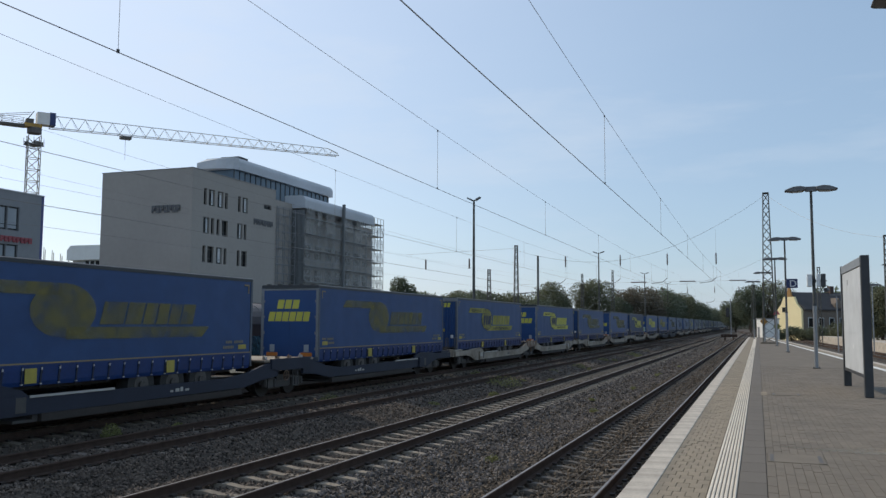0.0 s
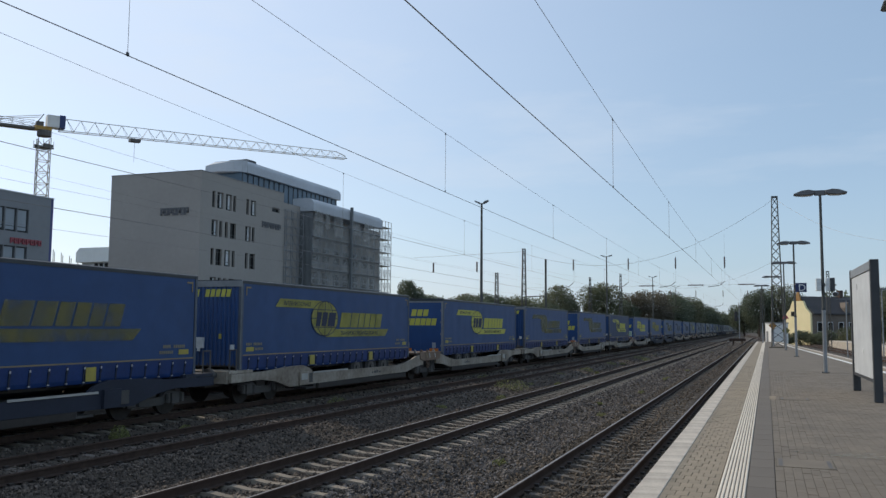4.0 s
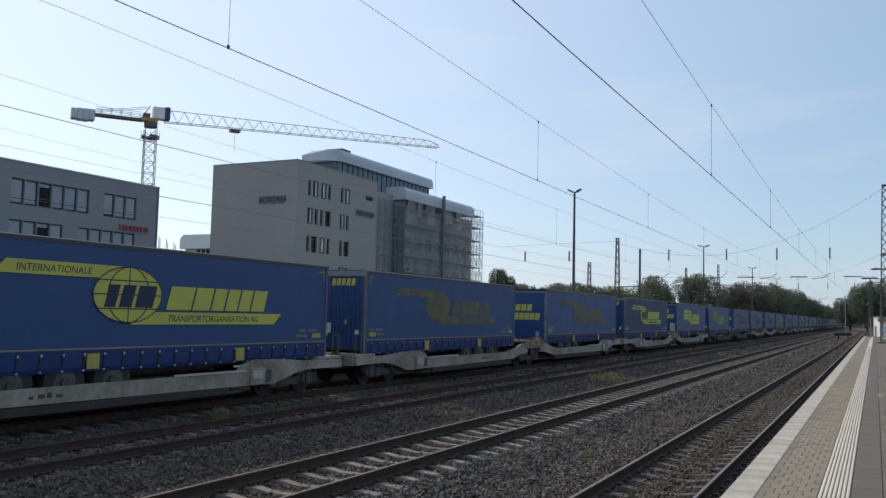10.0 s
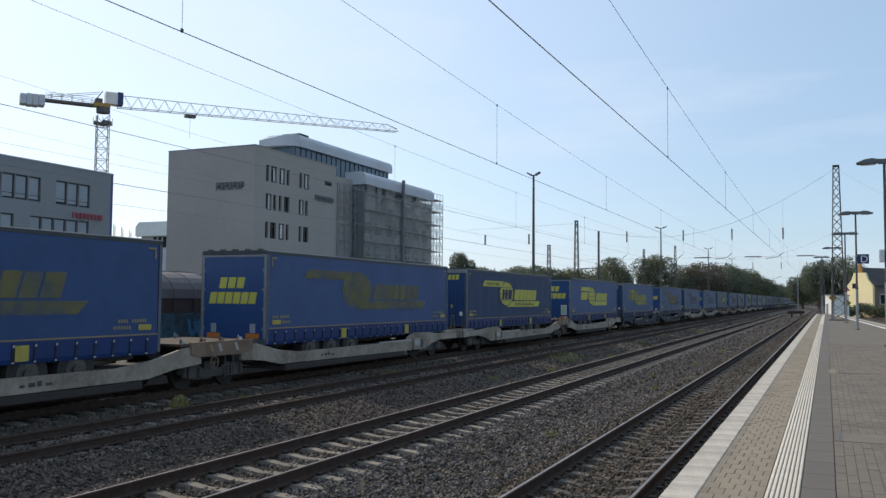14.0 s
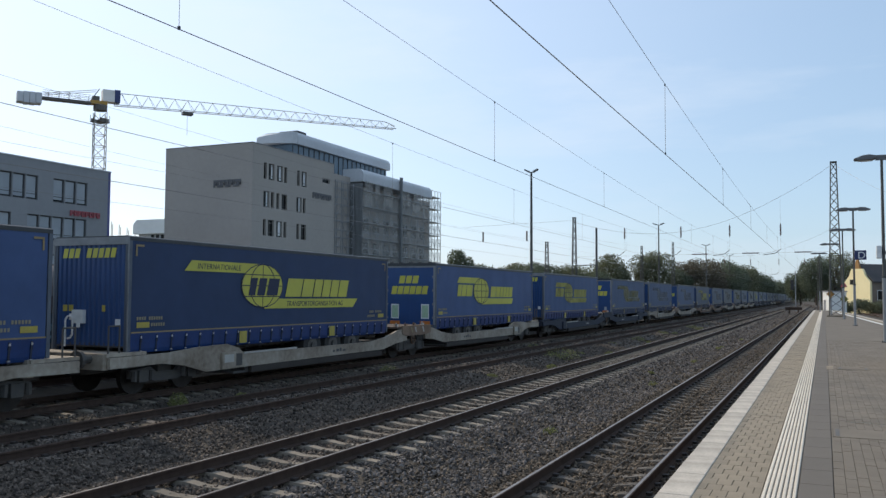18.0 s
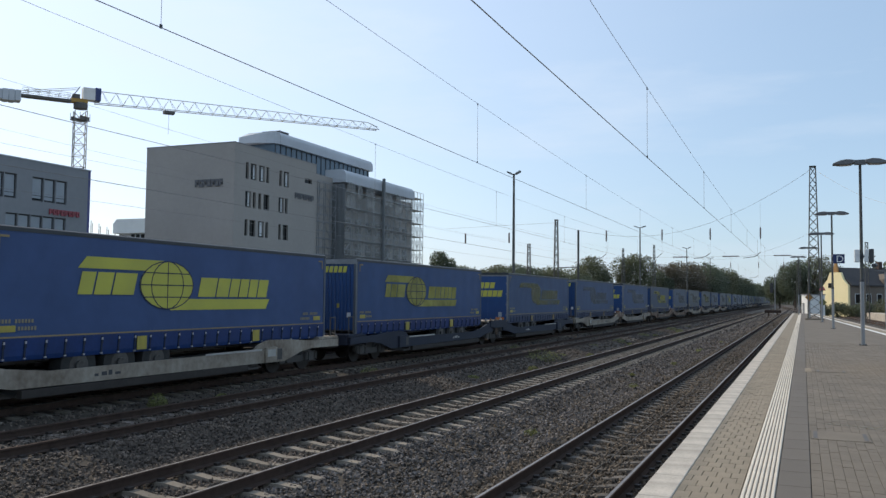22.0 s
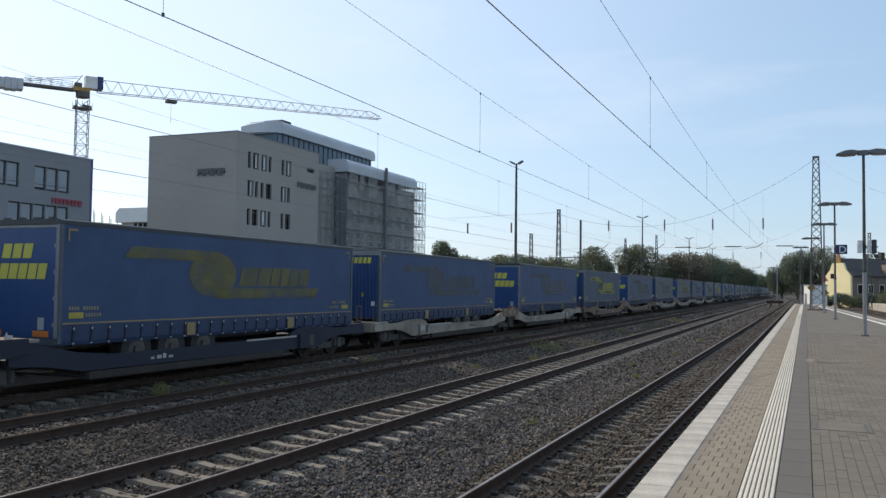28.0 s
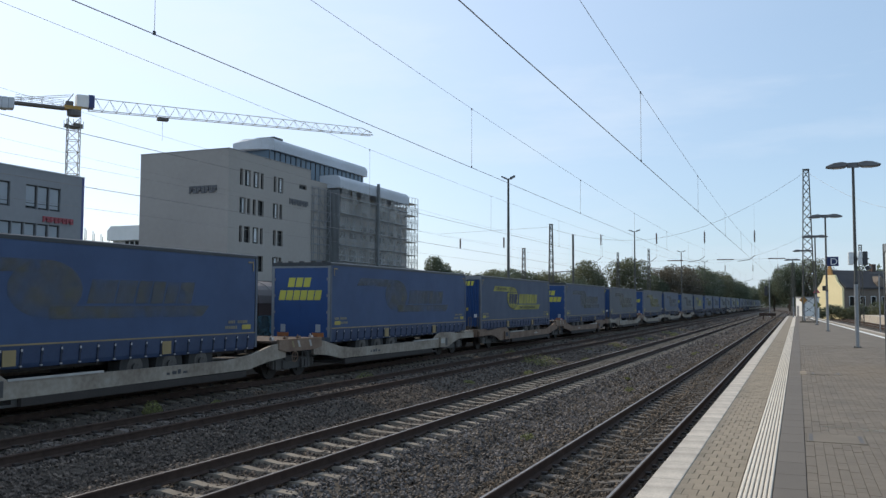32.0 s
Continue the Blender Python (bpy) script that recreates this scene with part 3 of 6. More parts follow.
def long_pavers(name, x0, x1, y0, y1, material, limit):
    """Paving stones in lengthwise rows: open joints along the platform, each row shifted against the next."""
    w, ln, n, vs, fs = (x1 - x0) / round((x1 - x0) / 0.105), 0.21, 0, [], []
    whole = mesh_of("paver", make(bx, 0.0017, w - 0.0017, 0.0008, ln - 0.0008, ZP - 0.05, ZP - 0.004), material, 0.002)
    for c in range(round((x1 - x0) / w)):
        a, b, y = x0 + c * w, x0 + (c + 1) * w, y0 - (ln / 2 if c % 2 else 0)
        while y < y1:
            dz = random.uniform(-0.003, 0.0015)
            if n < limit and c < 12 and 8.5 < y < 11.3:
                piece("paver", whole, platform, a, y, dz)
                n += 1
            else:
                k = len(vs)
                for zz in (ZP - 0.05, ZP - 0.004 + dz):
                    vs += [(a + 0.0017, y + 0.0008, zz), (b - 0.0017, y + 0.0008, zz), (b - 0.0017, y + ln - 0.0008, zz), (a + 0.0017, y + ln - 0.0008, zz)]
                fs += [(k + 4, k + 5, k + 6, k + 7), (k, k + 1, k + 5, k + 4), (k + 1, k + 2, k + 6, k + 5), (k + 2, k + 3, k + 7, k + 6), (k + 3, k, k + 4, k + 7)]
            y += ln
    soup(name, vs, fs, material, platform, "small grey paving stones running on along the platform")


def paver_shade(m):
    """Each stone of a joined field takes its own shade."""
    m = m.copy()
    nt = m.node_tree
    geo, hsv, mr = nt.nodes.new("ShaderNodeNewGeometry"), nt.nodes.new("ShaderNodeHueSaturation"), nt.nodes.new("ShaderNodeMapRange")
    mr.inputs["To Min"].default_value, mr.inputs["To Max"].default_value = 0.92, 1.08
    nt.links.new(geo.outputs["Random Per Island"], mr.inputs["Value"])
    nt.links.new(mr.outputs[0], hsv.inputs["Value"])
    bsdf = nt.nodes["Principled BSDF"]
    nt.links.new(bsdf.inputs["Base Color"].links[0].from_socket, hsv.inputs["Color"])
    nt.links.new(hsv.outputs["Color"], bsdf.inputs["Base Color"])
    return m


M_PAVERS, M_PAVERS_GREY = paver_shade(M_PAVER), paver_shade(M_PAVER_GREY)
pavers("pavers", XE + 0.305, XS - 0.004, 6.0, 45.0, M_PAVERS, 150)
part("paver_sheet", make(bx, XE + 0.305, XS - 0.004, 45.0, PEND, ZP - 0.05, ZP - 0.006), M_PAVER, platform, "beige paved strip in the distance")
long_pavers("grey_pavers", XS + 0.605, 4.6, 7.0, 40.0, M_PAVERS_GREY, 150)


def paver_far(bm):
    prism(bm, [(XS + 0.605, 40), (right_edge(40) - 1.1, 40), (right_edge(PEND) - 1.1, PEND), (XS + 0.605, PEND)], ZP - 0.05, ZP - 0.006, "z")
    prism(bm, [(4.62, -20), (right_edge(-20) - 1.1, -20), (right_edge(40) - 1.1, 40), (4.62, 40)], ZP - 0.05, ZP - 0.006, "z")
    prism(bm, [(XS + 0.605, -20), (4.6, -20), (4.6, 6.9), (XS + 0.605, 6.9)], ZP - 0.05, ZP - 0.006, "z")


part("paved_field", make(paver_far), M_PAVER_GREY, platform, "worn grey paving of the platform middle")


def band(bm, a, b, z0, z1, y0=-20.0, y1=PEND):
    prism(bm, [(right_edge(y0) - a, y0), (right_edge(y0) - b, y0), (right_edge(y1) - b, y1), (right_edge(y1) - a, y1)], z0, z1, "z")


part("white_line", make(band, 1.1, 0.85, ZP - 0.05, ZP - 0.002), M_PAINT_WHITE, platform, "white guidance line along the far platform edge")
part("edge_pavers", make(band, 0.848, 0.322, ZP - 0.05, ZP - 0.006), M_PAVER, platform)
part("edge_slab_far", make(band, 0.32, 0.0, ZP - 0.16, ZP), M_EDGE, platform, "pale concrete slabs of the other platform edge")
# service covers in the paving, each in a thin steel frame with two lifting slots
def service_cover(x0, x1, y0, y1):
    frame_ob = part("cover_frame", make(bx, x0, x1, y0, y1, ZP - 0.03, ZP - 0.002), M_JOINT, platform, "dark steel frame round the service cover")
    part("manhole_cover", make(bx, x0 + 0.012, x1 - 0.012, y0 + 0.016, y1 - 0.016, ZP - 0.03, ZP + 0.001), M_PAVER_GREY, frame_ob, "square service cover filled with paving")
    for a in (x0 + 0.035, x1 - 0.085):
        part("lifting_slot", make(bx, a, a + 0.05, y0 + 0.08, y1 - 0.08, ZP - 0.01, ZP + 0.0025), M_CHASSIS, frame_ob, "dark lifting slot")


service_cover(0.07, 0.79, 12.15, 12.95)
service_cover(0.27, 0.98, 23.6, 24.4)
part("pale_paver", make(bx, 0.02, 0.18, 23.5, 24.7, ZP - 0.03, ZP - 0.001), M_PAVER, platform, "single pale replaced paving stone", 0.004)
# thin patchy pale sheet laid across the paving
M_STREAK = mat("pale_streak", (0.30, 0.28, 0.235), (0.24, 0.22, 0.18), 0.7, 0.95, fine=30)
worn(M_STREAK, -0.25, 0.55)
part("dust_streak", make(lambda bm: prism(bm, [(0.25, 13.3), (1.6, 13.35), (4.5, 13.9), (4.5, 15.6), (1.6, 14.15), (0.25, 13.75)], ZP - 0.0015, ZP - 0.0005, "z")), M_STREAK, platform, "faint pale streak across the paving")

YAW0 = math.atan(0.043)
track("siding_track", 13.6, Y0, 300, 0, True, "second track beyond the platform", yaw=YAW0)
track("track_0", 8.95, Y0, 420, 0, True, "track on the far side of the platform", yaw=YAW0)


def side_platform(bm):
    prism(bm, [(17.4, -20), (23.4, -20), (15.4, 166), (9.4, 166)], -0.8, 0.72, "z")


M_SIDE = M_EDGE
side = part("side_platform", make(side_platform), M_SIDE, None)
tagged(side, "pale concrete side platform beyond the far track", "platform", kind="structure")
bed0 = part("ballast_bed", make(lambda bm: prism(bm, [(7.2, -30), (17.6, -30), (17.6 - 0.043 * 330, 300), (7.2 - 0.043 * 330, 300)], -0.8, -0.27, "z")), M_BALLAST, None)
tagged(bed0, "crushed stone bed of the track beyond the platform", "ballast", kind="structure")


# ---- the goods train ----
SPEED = 5.39
SIDE, LEN, TOP, STRIPE, LOW = 1.25, 13.65, 3.96, 1.55, 1.06
CACHE = {}


def pc(name, key, build, material, parent, label="", bevel=0.0, at=(0, 0, 0)):
    """A part whose mesh is shared by all parts with the same key and material."""
    k = (key, material.name)
    if k not in CACHE:
        CACHE[k] = mesh_of(name, make(build), material, bevel)
    ob = new(name, CACHE[k])
    ob.parent, ob.location = parent, at
    return tagged(ob, label)


def slant(bm, y0, y1, z0, z1, lean, x=SIDE + 0.004, t=0.006, both=True):
    """A slanting plate on the long sides, leaning along the train."""
    for s in ((1, -1) if both else (1,)):
        prism(bm, [(y0, z0), (y1, z0), (y1 + lean, z1), (y0 + lean, z1)], s * x, s * (x + t), "x")


def end_plate(bm, x0, x1, z0, z1, lean, y=-0.004):
    prism(bm, [(x0, z0), (x1, z0), (x1 + lean, z1), (x0 + lean, z1)], y, y - 0.006, "y")


def disc(bm, y, z, a, b, x0, x1, n=32):
    prism(bm, [(y + a * math.cos(6.28319 * i / n), z + b * math.sin(6.28319 * i / n)) for i in range(n)], x0, x1, "x")


def stroke(bm, segs, x, t=0.004, w=0.014):
    """Thin lines on the side, as flat bars."""
    for (ya, za), (yb, zb) in segs:
        d = Vector((yb - ya, zb - za)).normalized() * w
        n = Vector((-d.y, d.x))
        prism(bm, [(ya + n.x, za + n.y), (yb + n.x, zb + n.y), (yb - n.x, zb - n.y), (ya - n.x, za - n.y)], x, x + t, "x")


def globe_lines(bm, cy, cz, a, b, x):
    segs = []
    for k in (-0.5, 0, 0.5):
        h = math.sqrt(1 - k * k) * a
        segs.append(((cy - h, cz + k * b), (cy + h, cz + k * b)))
    for k in (-0.99, -0.6, 0.0, 0.6, 0.99):
        pts = [(cy + k * a * math.cos(q), cz + b * math.sin(q)) for q in [math.pi * (i / 10 - 0.5) for i in range(11)]]
        segs += list(zip(pts, pts[1:]))
    stroke(bm, segs, x)


def blocks(bm, y0, y1, z0, z1, widths, lean, gap=0.1):
    """A row of slanting blocks of uneven width in place of a brand's letters."""
    unit = (y1 - y0) / sum(widths)
    y = y0
    for w in widths:
        slant(bm, y + gap * unit / 2, y + (w - gap / 2) * unit, z0, z1, lean, both=False)
        y += w * unit


SHORT, LONG = (0.85, 1.0, 1.35), (1.45, 1.1, 0.85, 0.85, 0.85, 1.0)


def banner(bm, y0, y1, z0, z1, lean):
    """A bar with a slanting left end that runs into the globe."""
    prism(bm, [(y0, z0), (y1, z0), (y1, z1), (y0 + lean, z1)], SIDE + 0.004, SIDE + 0.01, "x")


def underline(bm, y0, y1, z0, z1, lean):
    """A bar that starts under the globe and ends in a slant."""
    prism(bm, [(y0, z0), (y1, z0), (y1 + lean, z1), (y0, z1)], SIDE + 0.004, SIDE + 0.01, "x")


def logo_a(bm):
    banner(bm, 2.0, 5.4, 3.15, 3.44, 0.28)
    disc(bm, 5.5, 2.79, 1.05, 0.65, SIDE + 0.004, SIDE + 0.009)
    blocks(bm, 6.66, 10.5, 2.46, 3.04, LONG, 0.17)
    underline(bm, 5.6, 10.95, 2.1, 2.4, 0.33)


def logo_a_dark(bm):
    globe_lines(bm, 5.5, 2.79, 1.05, 0.65, SIDE + 0.0092)


def logo_a_bar(bm, k):
    """A dark slanting block across the globe, in place of a brand's letter."""
    y, w = (4.78, 5.2, 5.68)[k], (0.42, 0.48, 0.66)[k]
    slant(bm, y, y + w - 0.1, 2.5, 3.02, 0.14, SIDE + 0.014, 0.004, False)


def logo_b(bm):
    banner(bm, 2.4, 5.3, 3.12, 3.4, 0.26)
    disc(bm, 5.48, 2.76, 1.04, 0.63, SIDE + 0.004, SIDE + 0.009)
    blocks(bm, 2.38, 4.25, 2.5, 3.04, SHORT, 0.13)
    blocks(bm, 6.7, 10.05, 2.46, 3.0, LONG, 0.13)
    underline(bm, 5.6, 10.0, 2.1, 2.4, 0.2)


def logo_b_dark(bm):
    globe_lines(bm, 5.48, 2.76, 1.04, 0.63, SIDE + 0.0095)


TEXTS = {}


def side_text(word, y, z, size, spread, parent):
    """Small dark words on the bars of the side, read from beside the train."""
    if word not in TEXTS:
        c = bpy.data.curves.new("lettering", "FONT")
        c.body, c.size, c.extrude, c.shear, c.space_character = word, size, 0.002, 0.15, spread
        c.materials.append(M_LOGODARK)
        TEXTS[word] = c
    ob = new("lettering", TEXTS[word])
    ob.parent, ob.location, ob.rotation_euler = parent, (SIDE + 0.0125, y, z), (radians(90), 0, radians(90))


def curtain(bm):
    """Side curtain: slight waves between the posts."""
    for s in (1, -1):
        ys = [0.12 + (LEN - 0.24) * i / 72 for i in range(73)]
        rows = []
        for i, y in enumerate(ys):
            d = 0.004 * math.sin(i * 1.05) + 0.008 * noise.noise((y * 0.9, s, 2))
            rows.append([bm.verts.new((s * (SIDE - 0.012 + (d if 0 < k < 4 else 0)), y, z)) for k, z in
                         enumerate((STRIPE + 0.03, STRIPE + 0.5, 2.7, 3.4, TOP - 0.12))])
        for a, b in zip(rows, rows[1:]):
            for k in range(4):
                f = bm.faces.new((a[k], b[k], b[k + 1], a[k + 1]) if s > 0 else (a[k], a[k + 1], b[k + 1], b[k]))
                f.smooth = True


def roof(bm):
    prism(bm, [(-SIDE, TOP - 0.12), (SIDE, TOP - 0.12), (SIDE, TOP - 0.03), (SIDE - 0.06, TOP), (-SIDE + 0.06, TOP), (-SIDE, TOP - 0.03)], 0.0, LEN, "y")


def skirt(bm):
    for s in (1, -1):
        prism(bm, [(s * (SIDE - 0.03), STRIPE), (s * (SIDE + 0.012), STRIPE), (s * (SIDE - 0.02), LOW + 0.1), (s * (SIDE - 0.05), LOW), (s * (SIDE - 0.09), LOW)],
              0.1, LEN - 0.1, "y")


def strap(bm):
    prism(bm, [(SIDE + 0.008, 1.5), (SIDE + 0.022, 1.5), (SIDE - 0.004, 1.1), (SIDE - 0.018, 1.1)], -0.025, 0.025, "y")
    bx(bm, SIDE - 0.005, SIDE + 0.026, -0.03, 0.03, 1.33, 1.4)


def buckle(bm):
    bx(bm, SIDE - 0.005, SIDE + 0.03, -0.022, 0.022, 1.42, 1.475)


def strap_hook(bm):
    bx(bm, SIDE - 0.02, SIDE + 0.012, -0.03, 0.03, 1.085, 1.115)


def wheel_tyre(bm):
    prism(bm, [(0.53 * math.cos(6.28319 * i / 20), 0.53 * math.sin(6.28319 * i / 20)) for i in range(20)], -0.19, 0.19, "x")


def wheel_rim(bm):
    prism(bm, [(0.29 * math.cos(6.28319 * i / 16), 0.29 * math.sin(6.28319 * i / 16)) for i in range(16)], -0.2, 0.2, "x")
    prism(bm, [(0.12 * math.cos(6.28319 * i / 10), 0.12 * math.sin(6.28319 * i / 10)) for i in range(10)], -0.25, 0.25, "x")


def chassis(bm):
    for s in (-0.5, 0.5):
        bx(bm, s - 0.07, s + 0.07, 0.2, LEN - 0.2, 0.92, 1.2)
    for i in range(12):
        bx(bm, -1.1, 1.1, 0.6 + i * 1.1, 0.7 + i * 1.1, 1.02, 1.16)
    bx(bm, -1.22, 1.22, 0.02, LEN - 0.02, 1.2, 1.3)


def corner_post(bm, y, s):
    bx(bm, min(s * (SIDE - 0.12), s * (SIDE + 0.006)), max(s * (SIDE - 0.12), s * (SIDE + 0.006)), y, y + 0.1, LOW + 0.05, TOP - 0.12)


def rear_door(bm, s):
    bx(bm, min(s * 0.002, s * 1.13), max(s * 0.002, s * 1.13), 0.0, 0.05, 1.24, TOP - 0.205)


def bulkhead(bm):
    """A ribbed front wall, one folded sheet."""
    n, pts = 14, []
    for i in range(n):
        x0, x1 = -1.13 + 2.26 * i / n, -1.13 + 2.26 * (i + 1) / n
        w = (x1 - x0) * 0.25
        pts += [(x0, 0.04), (x0 + w, 0.0), (x1 - w, 0.0)]
    pts += [(1.13, 0.04), (1.13, 0.07), (-1.13, 0.07)]
    prism(bm, pts, 1.24, TOP - 0.14, "z")


def corner_mark(bm, s):
    for s in (s,):
        y = 0.22 if not s else LEN - 0.22
        d = 1 if not s else -1
        bx(bm, SIDE + 0.004, SIDE + 0.009, min(y, y + d * 0.28), max(y, y + d * 0.28), TOP - 0.26, TOP - 0.21)
        bx(bm, SIDE + 0.004, SIDE + 0.009, min(y, y + d * 0.05), max(y, y + d * 0.05), TOP - 0.5, TOP - 0.26)


def front_kit(bm):
    """A small coupling box with a bracket and a bent hand rail below it."""
    bx(bm, -0.5, -0.12, -0.1, 0.0, 1.78, 2.12)
    bx(bm, -0.62, -0.5, -0.06, 0.0, 1.86, 2.02)
    bx(bm, -0.3, -0.2, -0.13, -0.1, 1.68, 1.78)
    pts = [(-0.68, -0.12, 1.2), (-0.68, -0.12, 1.86), (-0.62, -0.12, 1.95), (-0.5, -0.12, 1.97), (-0.44, -0.12, 1.9), (-0.44, -0.12, 1.5), (-0.5, -0.12, 1.42), (-0.6, -0.12, 1.4)]
    for a, b in zip(pts, pts[1:]):
        rod(bm, a, b, 0.024)


def code_row(bm, y0, n, z):
    """A row of short upright bars in place of a code."""
    for k in range(n):
        bx(bm, SIDE + 0.003, SIDE + 0.007, y0 + k * 0.085, y0 + k * 0.085 + 0.055, z, z + 0.085)


def trailer(style, logo, blue, rear, y, near):
    """A curtain-sided semi-trailer without its lorry, standing on its wagon."""
    tone = {0: "bright yellow", 1: "worn yellow", 2: "faded olive", 3: "vanished"}[logo]
    end = "doors" if rear else "ribbed front wall"
    shade = ("blue", "navy blue", "sun-faded blue", "grey-blue", "hazy grey", "dull blue")[blue]
    t = thing("semi_trailer", "%s curtain-sided trailer, %s logo, blue %s" % (shade, tone, end), "semi-trailer", T4, y, 0, group="trailers on the train")
    mb = M_BLUES[blue]
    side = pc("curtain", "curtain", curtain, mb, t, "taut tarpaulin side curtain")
    pc("roof", "roof", roof, M_ROOF, t)
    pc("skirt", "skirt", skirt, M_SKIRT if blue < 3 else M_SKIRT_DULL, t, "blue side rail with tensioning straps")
    pc("stripe", "stripe", lambda bm: slant(bm, 0.12, LEN - 0.12, STRIPE, STRIPE + 0.035, 0, SIDE + 0.002, 0.012), M_STRIPE, t, "thin tan stripe")
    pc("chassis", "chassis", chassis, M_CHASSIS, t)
    for s in (-1, 1):
        pc("corner_post", "post0%d" % s, lambda bm: corner_post(bm, 0.0, s), M_FRAME, t)
        pc("corner_post", "post1%d" % s, lambda bm: corner_post(bm, LEN - 0.1, s), M_FRAME, t)
    for s in (0, 1):
        pc("corner_mark", "cmark%d" % s, lambda bm: corner_mark(bm, s), M_STRIPE, side, "tan reflective corner mark")
    m = (M_YELLOW, M_YELLOW_MID, M_OLIVE, M_GHOST)[logo]
    lg = pc("logo", "logo%d" % style, logo_a if style == 0 else logo_b, m, side, "%s logo of plain blocks, bars and a globe" % tone)
    if logo < 2:
        pc("logo_line", "logod%d" % style, logo_a_dark if style == 0 else logo_b_dark, M_LOGODARK, side)
        if style == 0:
            for k in range(3):
                pc("logo_bar", "logobar%d" % k, lambda bm: logo_a_bar(bm, k), M_LOGODARK, side, "dark slanting block across the globe")
    if style == 0 and logo < 2 and near:
        side_text("INTERNATIONALE", 2.5, 3.215, 0.22, 1.05, side)
        side_text("TRANSPORTORGANISATION AG", 6.75, 2.165, 0.235, 1.0, side)
    for i in range(24):
        st = pc("strap", "strap", strap, M_STRAP, t, at=(0, 0.45 + i * 0.553, 0))
        if near:
            pc("buckle", "buckle", buckle, M_BUCKLE, st, "bright steel buckle")
            pc("hook", "hook", strap_hook, M_BUCKLE, st, "bright steel hook")
    for yy in (4.55, 9.5):
        pc("yellow_plate", "yplate", lambda bm: bx(bm, SIDE + 0.02, SIDE + 0.035, -0.17, 0.17, 1.12, 1.46), M_YPLATE if blue < 3 else M_STRIPE, t, "yellow lifting mark", at=(0, yy, 0))
    for key, y0, n, z in (("c1", LEN - 1.45, 4, 1.87), ("c2", LEN - 1.0, 6, 1.87), ("c3", LEN - 1.6, 7, 1.71), ("c4", 0.3, 4, 1.87), ("c5", 0.72, 6, 1.87), ("c6", 0.8, 6, 1.71)):
        pc("code_mark", key, lambda bm: code_row(bm, y0, n, z), M_CODE, side, "small code drawn as plain bars")
    for yy in (0.3, LEN - 0.78):
        pc("code_plate", "cplate", lambda bm: bx(bm, SIDE + 0.003, SIDE + 0.008, 0, 0.44, 1.68, 1.82), M_YPLATE, side, "small tan code plate", at=(0, yy, 0))
    if rear:
        for s in (-1, 1):
            dr = pc("rear_door", "door%d" % s, lambda bm: rear_door(bm, s), M_DOOR, t, "closed blue rear door")
            for z in (1.5, 2.1, 2.7, 3.3):
                pc("hinge", "hinge%d" % s, lambda bm: bx(bm, s * 1.14 - 0.05, s * 1.14 + 0.05, -0.02, 0.0, 0, 0.09), M_DOORFRAME, dr, at=(0, 0, z))
        pc("door_header", "header", lambda bm: bx(bm, -1.13, 1.13, -0.01, 0.06, TOP - 0.2, TOP - 0.135), M_DOORFRAME, t, "pale grey door frame")
        for s in (-1, 1):
            pc("door_jamb", "jamb%d" % s, lambda bm: bx(bm, s * 1.185 - 0.05, s * 1.185 + 0.05, -0.012, 0.0, 1.24, TOP - 0.135), M_DOORFRAME, t)
        pc("door_sill", "dsill", lambda bm: bx(bm, -1.2, 1.2, -0.01, 0.08, 1.08, 1.236), M_FRAME, t)
        dz = 0.0 if blue == 2 and logo == 2 else 0.27
        for i in range(9):
            pc("door_mark", "fb%d" % i, lambda bm: (end_plate(bm, -0.56 + i * 0.33, -0.29 + i * 0.33, 2.79, 3.13, 0.07) if i < 3 else
                                                    end_plate(bm, -0.94 + (i - 3) * 0.3, -0.68 + (i - 3) * 0.3, 2.31, 2.67, 0.07)), M_YELLOW, t, "yellow block mark", at=(0, 0, dz))
        for s in (-0.74, 0.74):
            if logo == 0 and blue == 2:
                pc("sticker", "sticker", lambda bm: bx(bm, -0.19, 0.19, -0.012, -0.002, 1.5, 2.14), M_WHITEPL, t, "white-edged plate", at=(s, 0, 0))
                pc("sticker", "sticker2", lambda bm: bx(bm, -0.15, 0.15, -0.016, -0.011, 1.55, 2.09), M_GREENPL, t, "green plate", at=(s, 0, 0))
            else:
                pc("sticker", "sticker3", lambda bm: bx(bm, -0.1, 0.1, -0.012, -0.002, 1.42, 1.7), M_BLINDGREY, t, "small grey plate", at=(s, 0, 0))
            pc("reflector", "reflector", lambda bm: bx(bm, -0.24, 0.24, -0.02, 0.0, 1.26, 1.4), M_ORANGE2 if logo < 3 else M_ORANGE, t, "orange warning plate", at=(s, 0, 0))
        for k in range(5):
            pc("roof_clamp", "clamp", lambda bm: bx(bm, -0.07, 0.07, -0.012, 0.1, 0, 0.045), M_CHASSIS, t, "dark clamp on the roof edge", at=(-0.95 + k * 0.475, 0, TOP + 0.001))
        pc("bumper", "bumper", lambda bm: bx(bm, -1.2, 1.2, -0.02, 0.1, 0.85, 1.0), M_CHASSIS, t)
    else:
        pc("front_wall", "bulkhead", bulkhead, M_DOOR, t, "ribbed blue front wall")
        for i in (0, 1, 2, 4, 5, 6, 7, 8):
            pc("wall_mark", "fl%d" % i, lambda bm: end_plate(bm, -0.95 + i * 0.2, -0.8 + i * 0.2, 3.42, 3.66, 0.05), M_YELLOW, t, "yellow block mark")
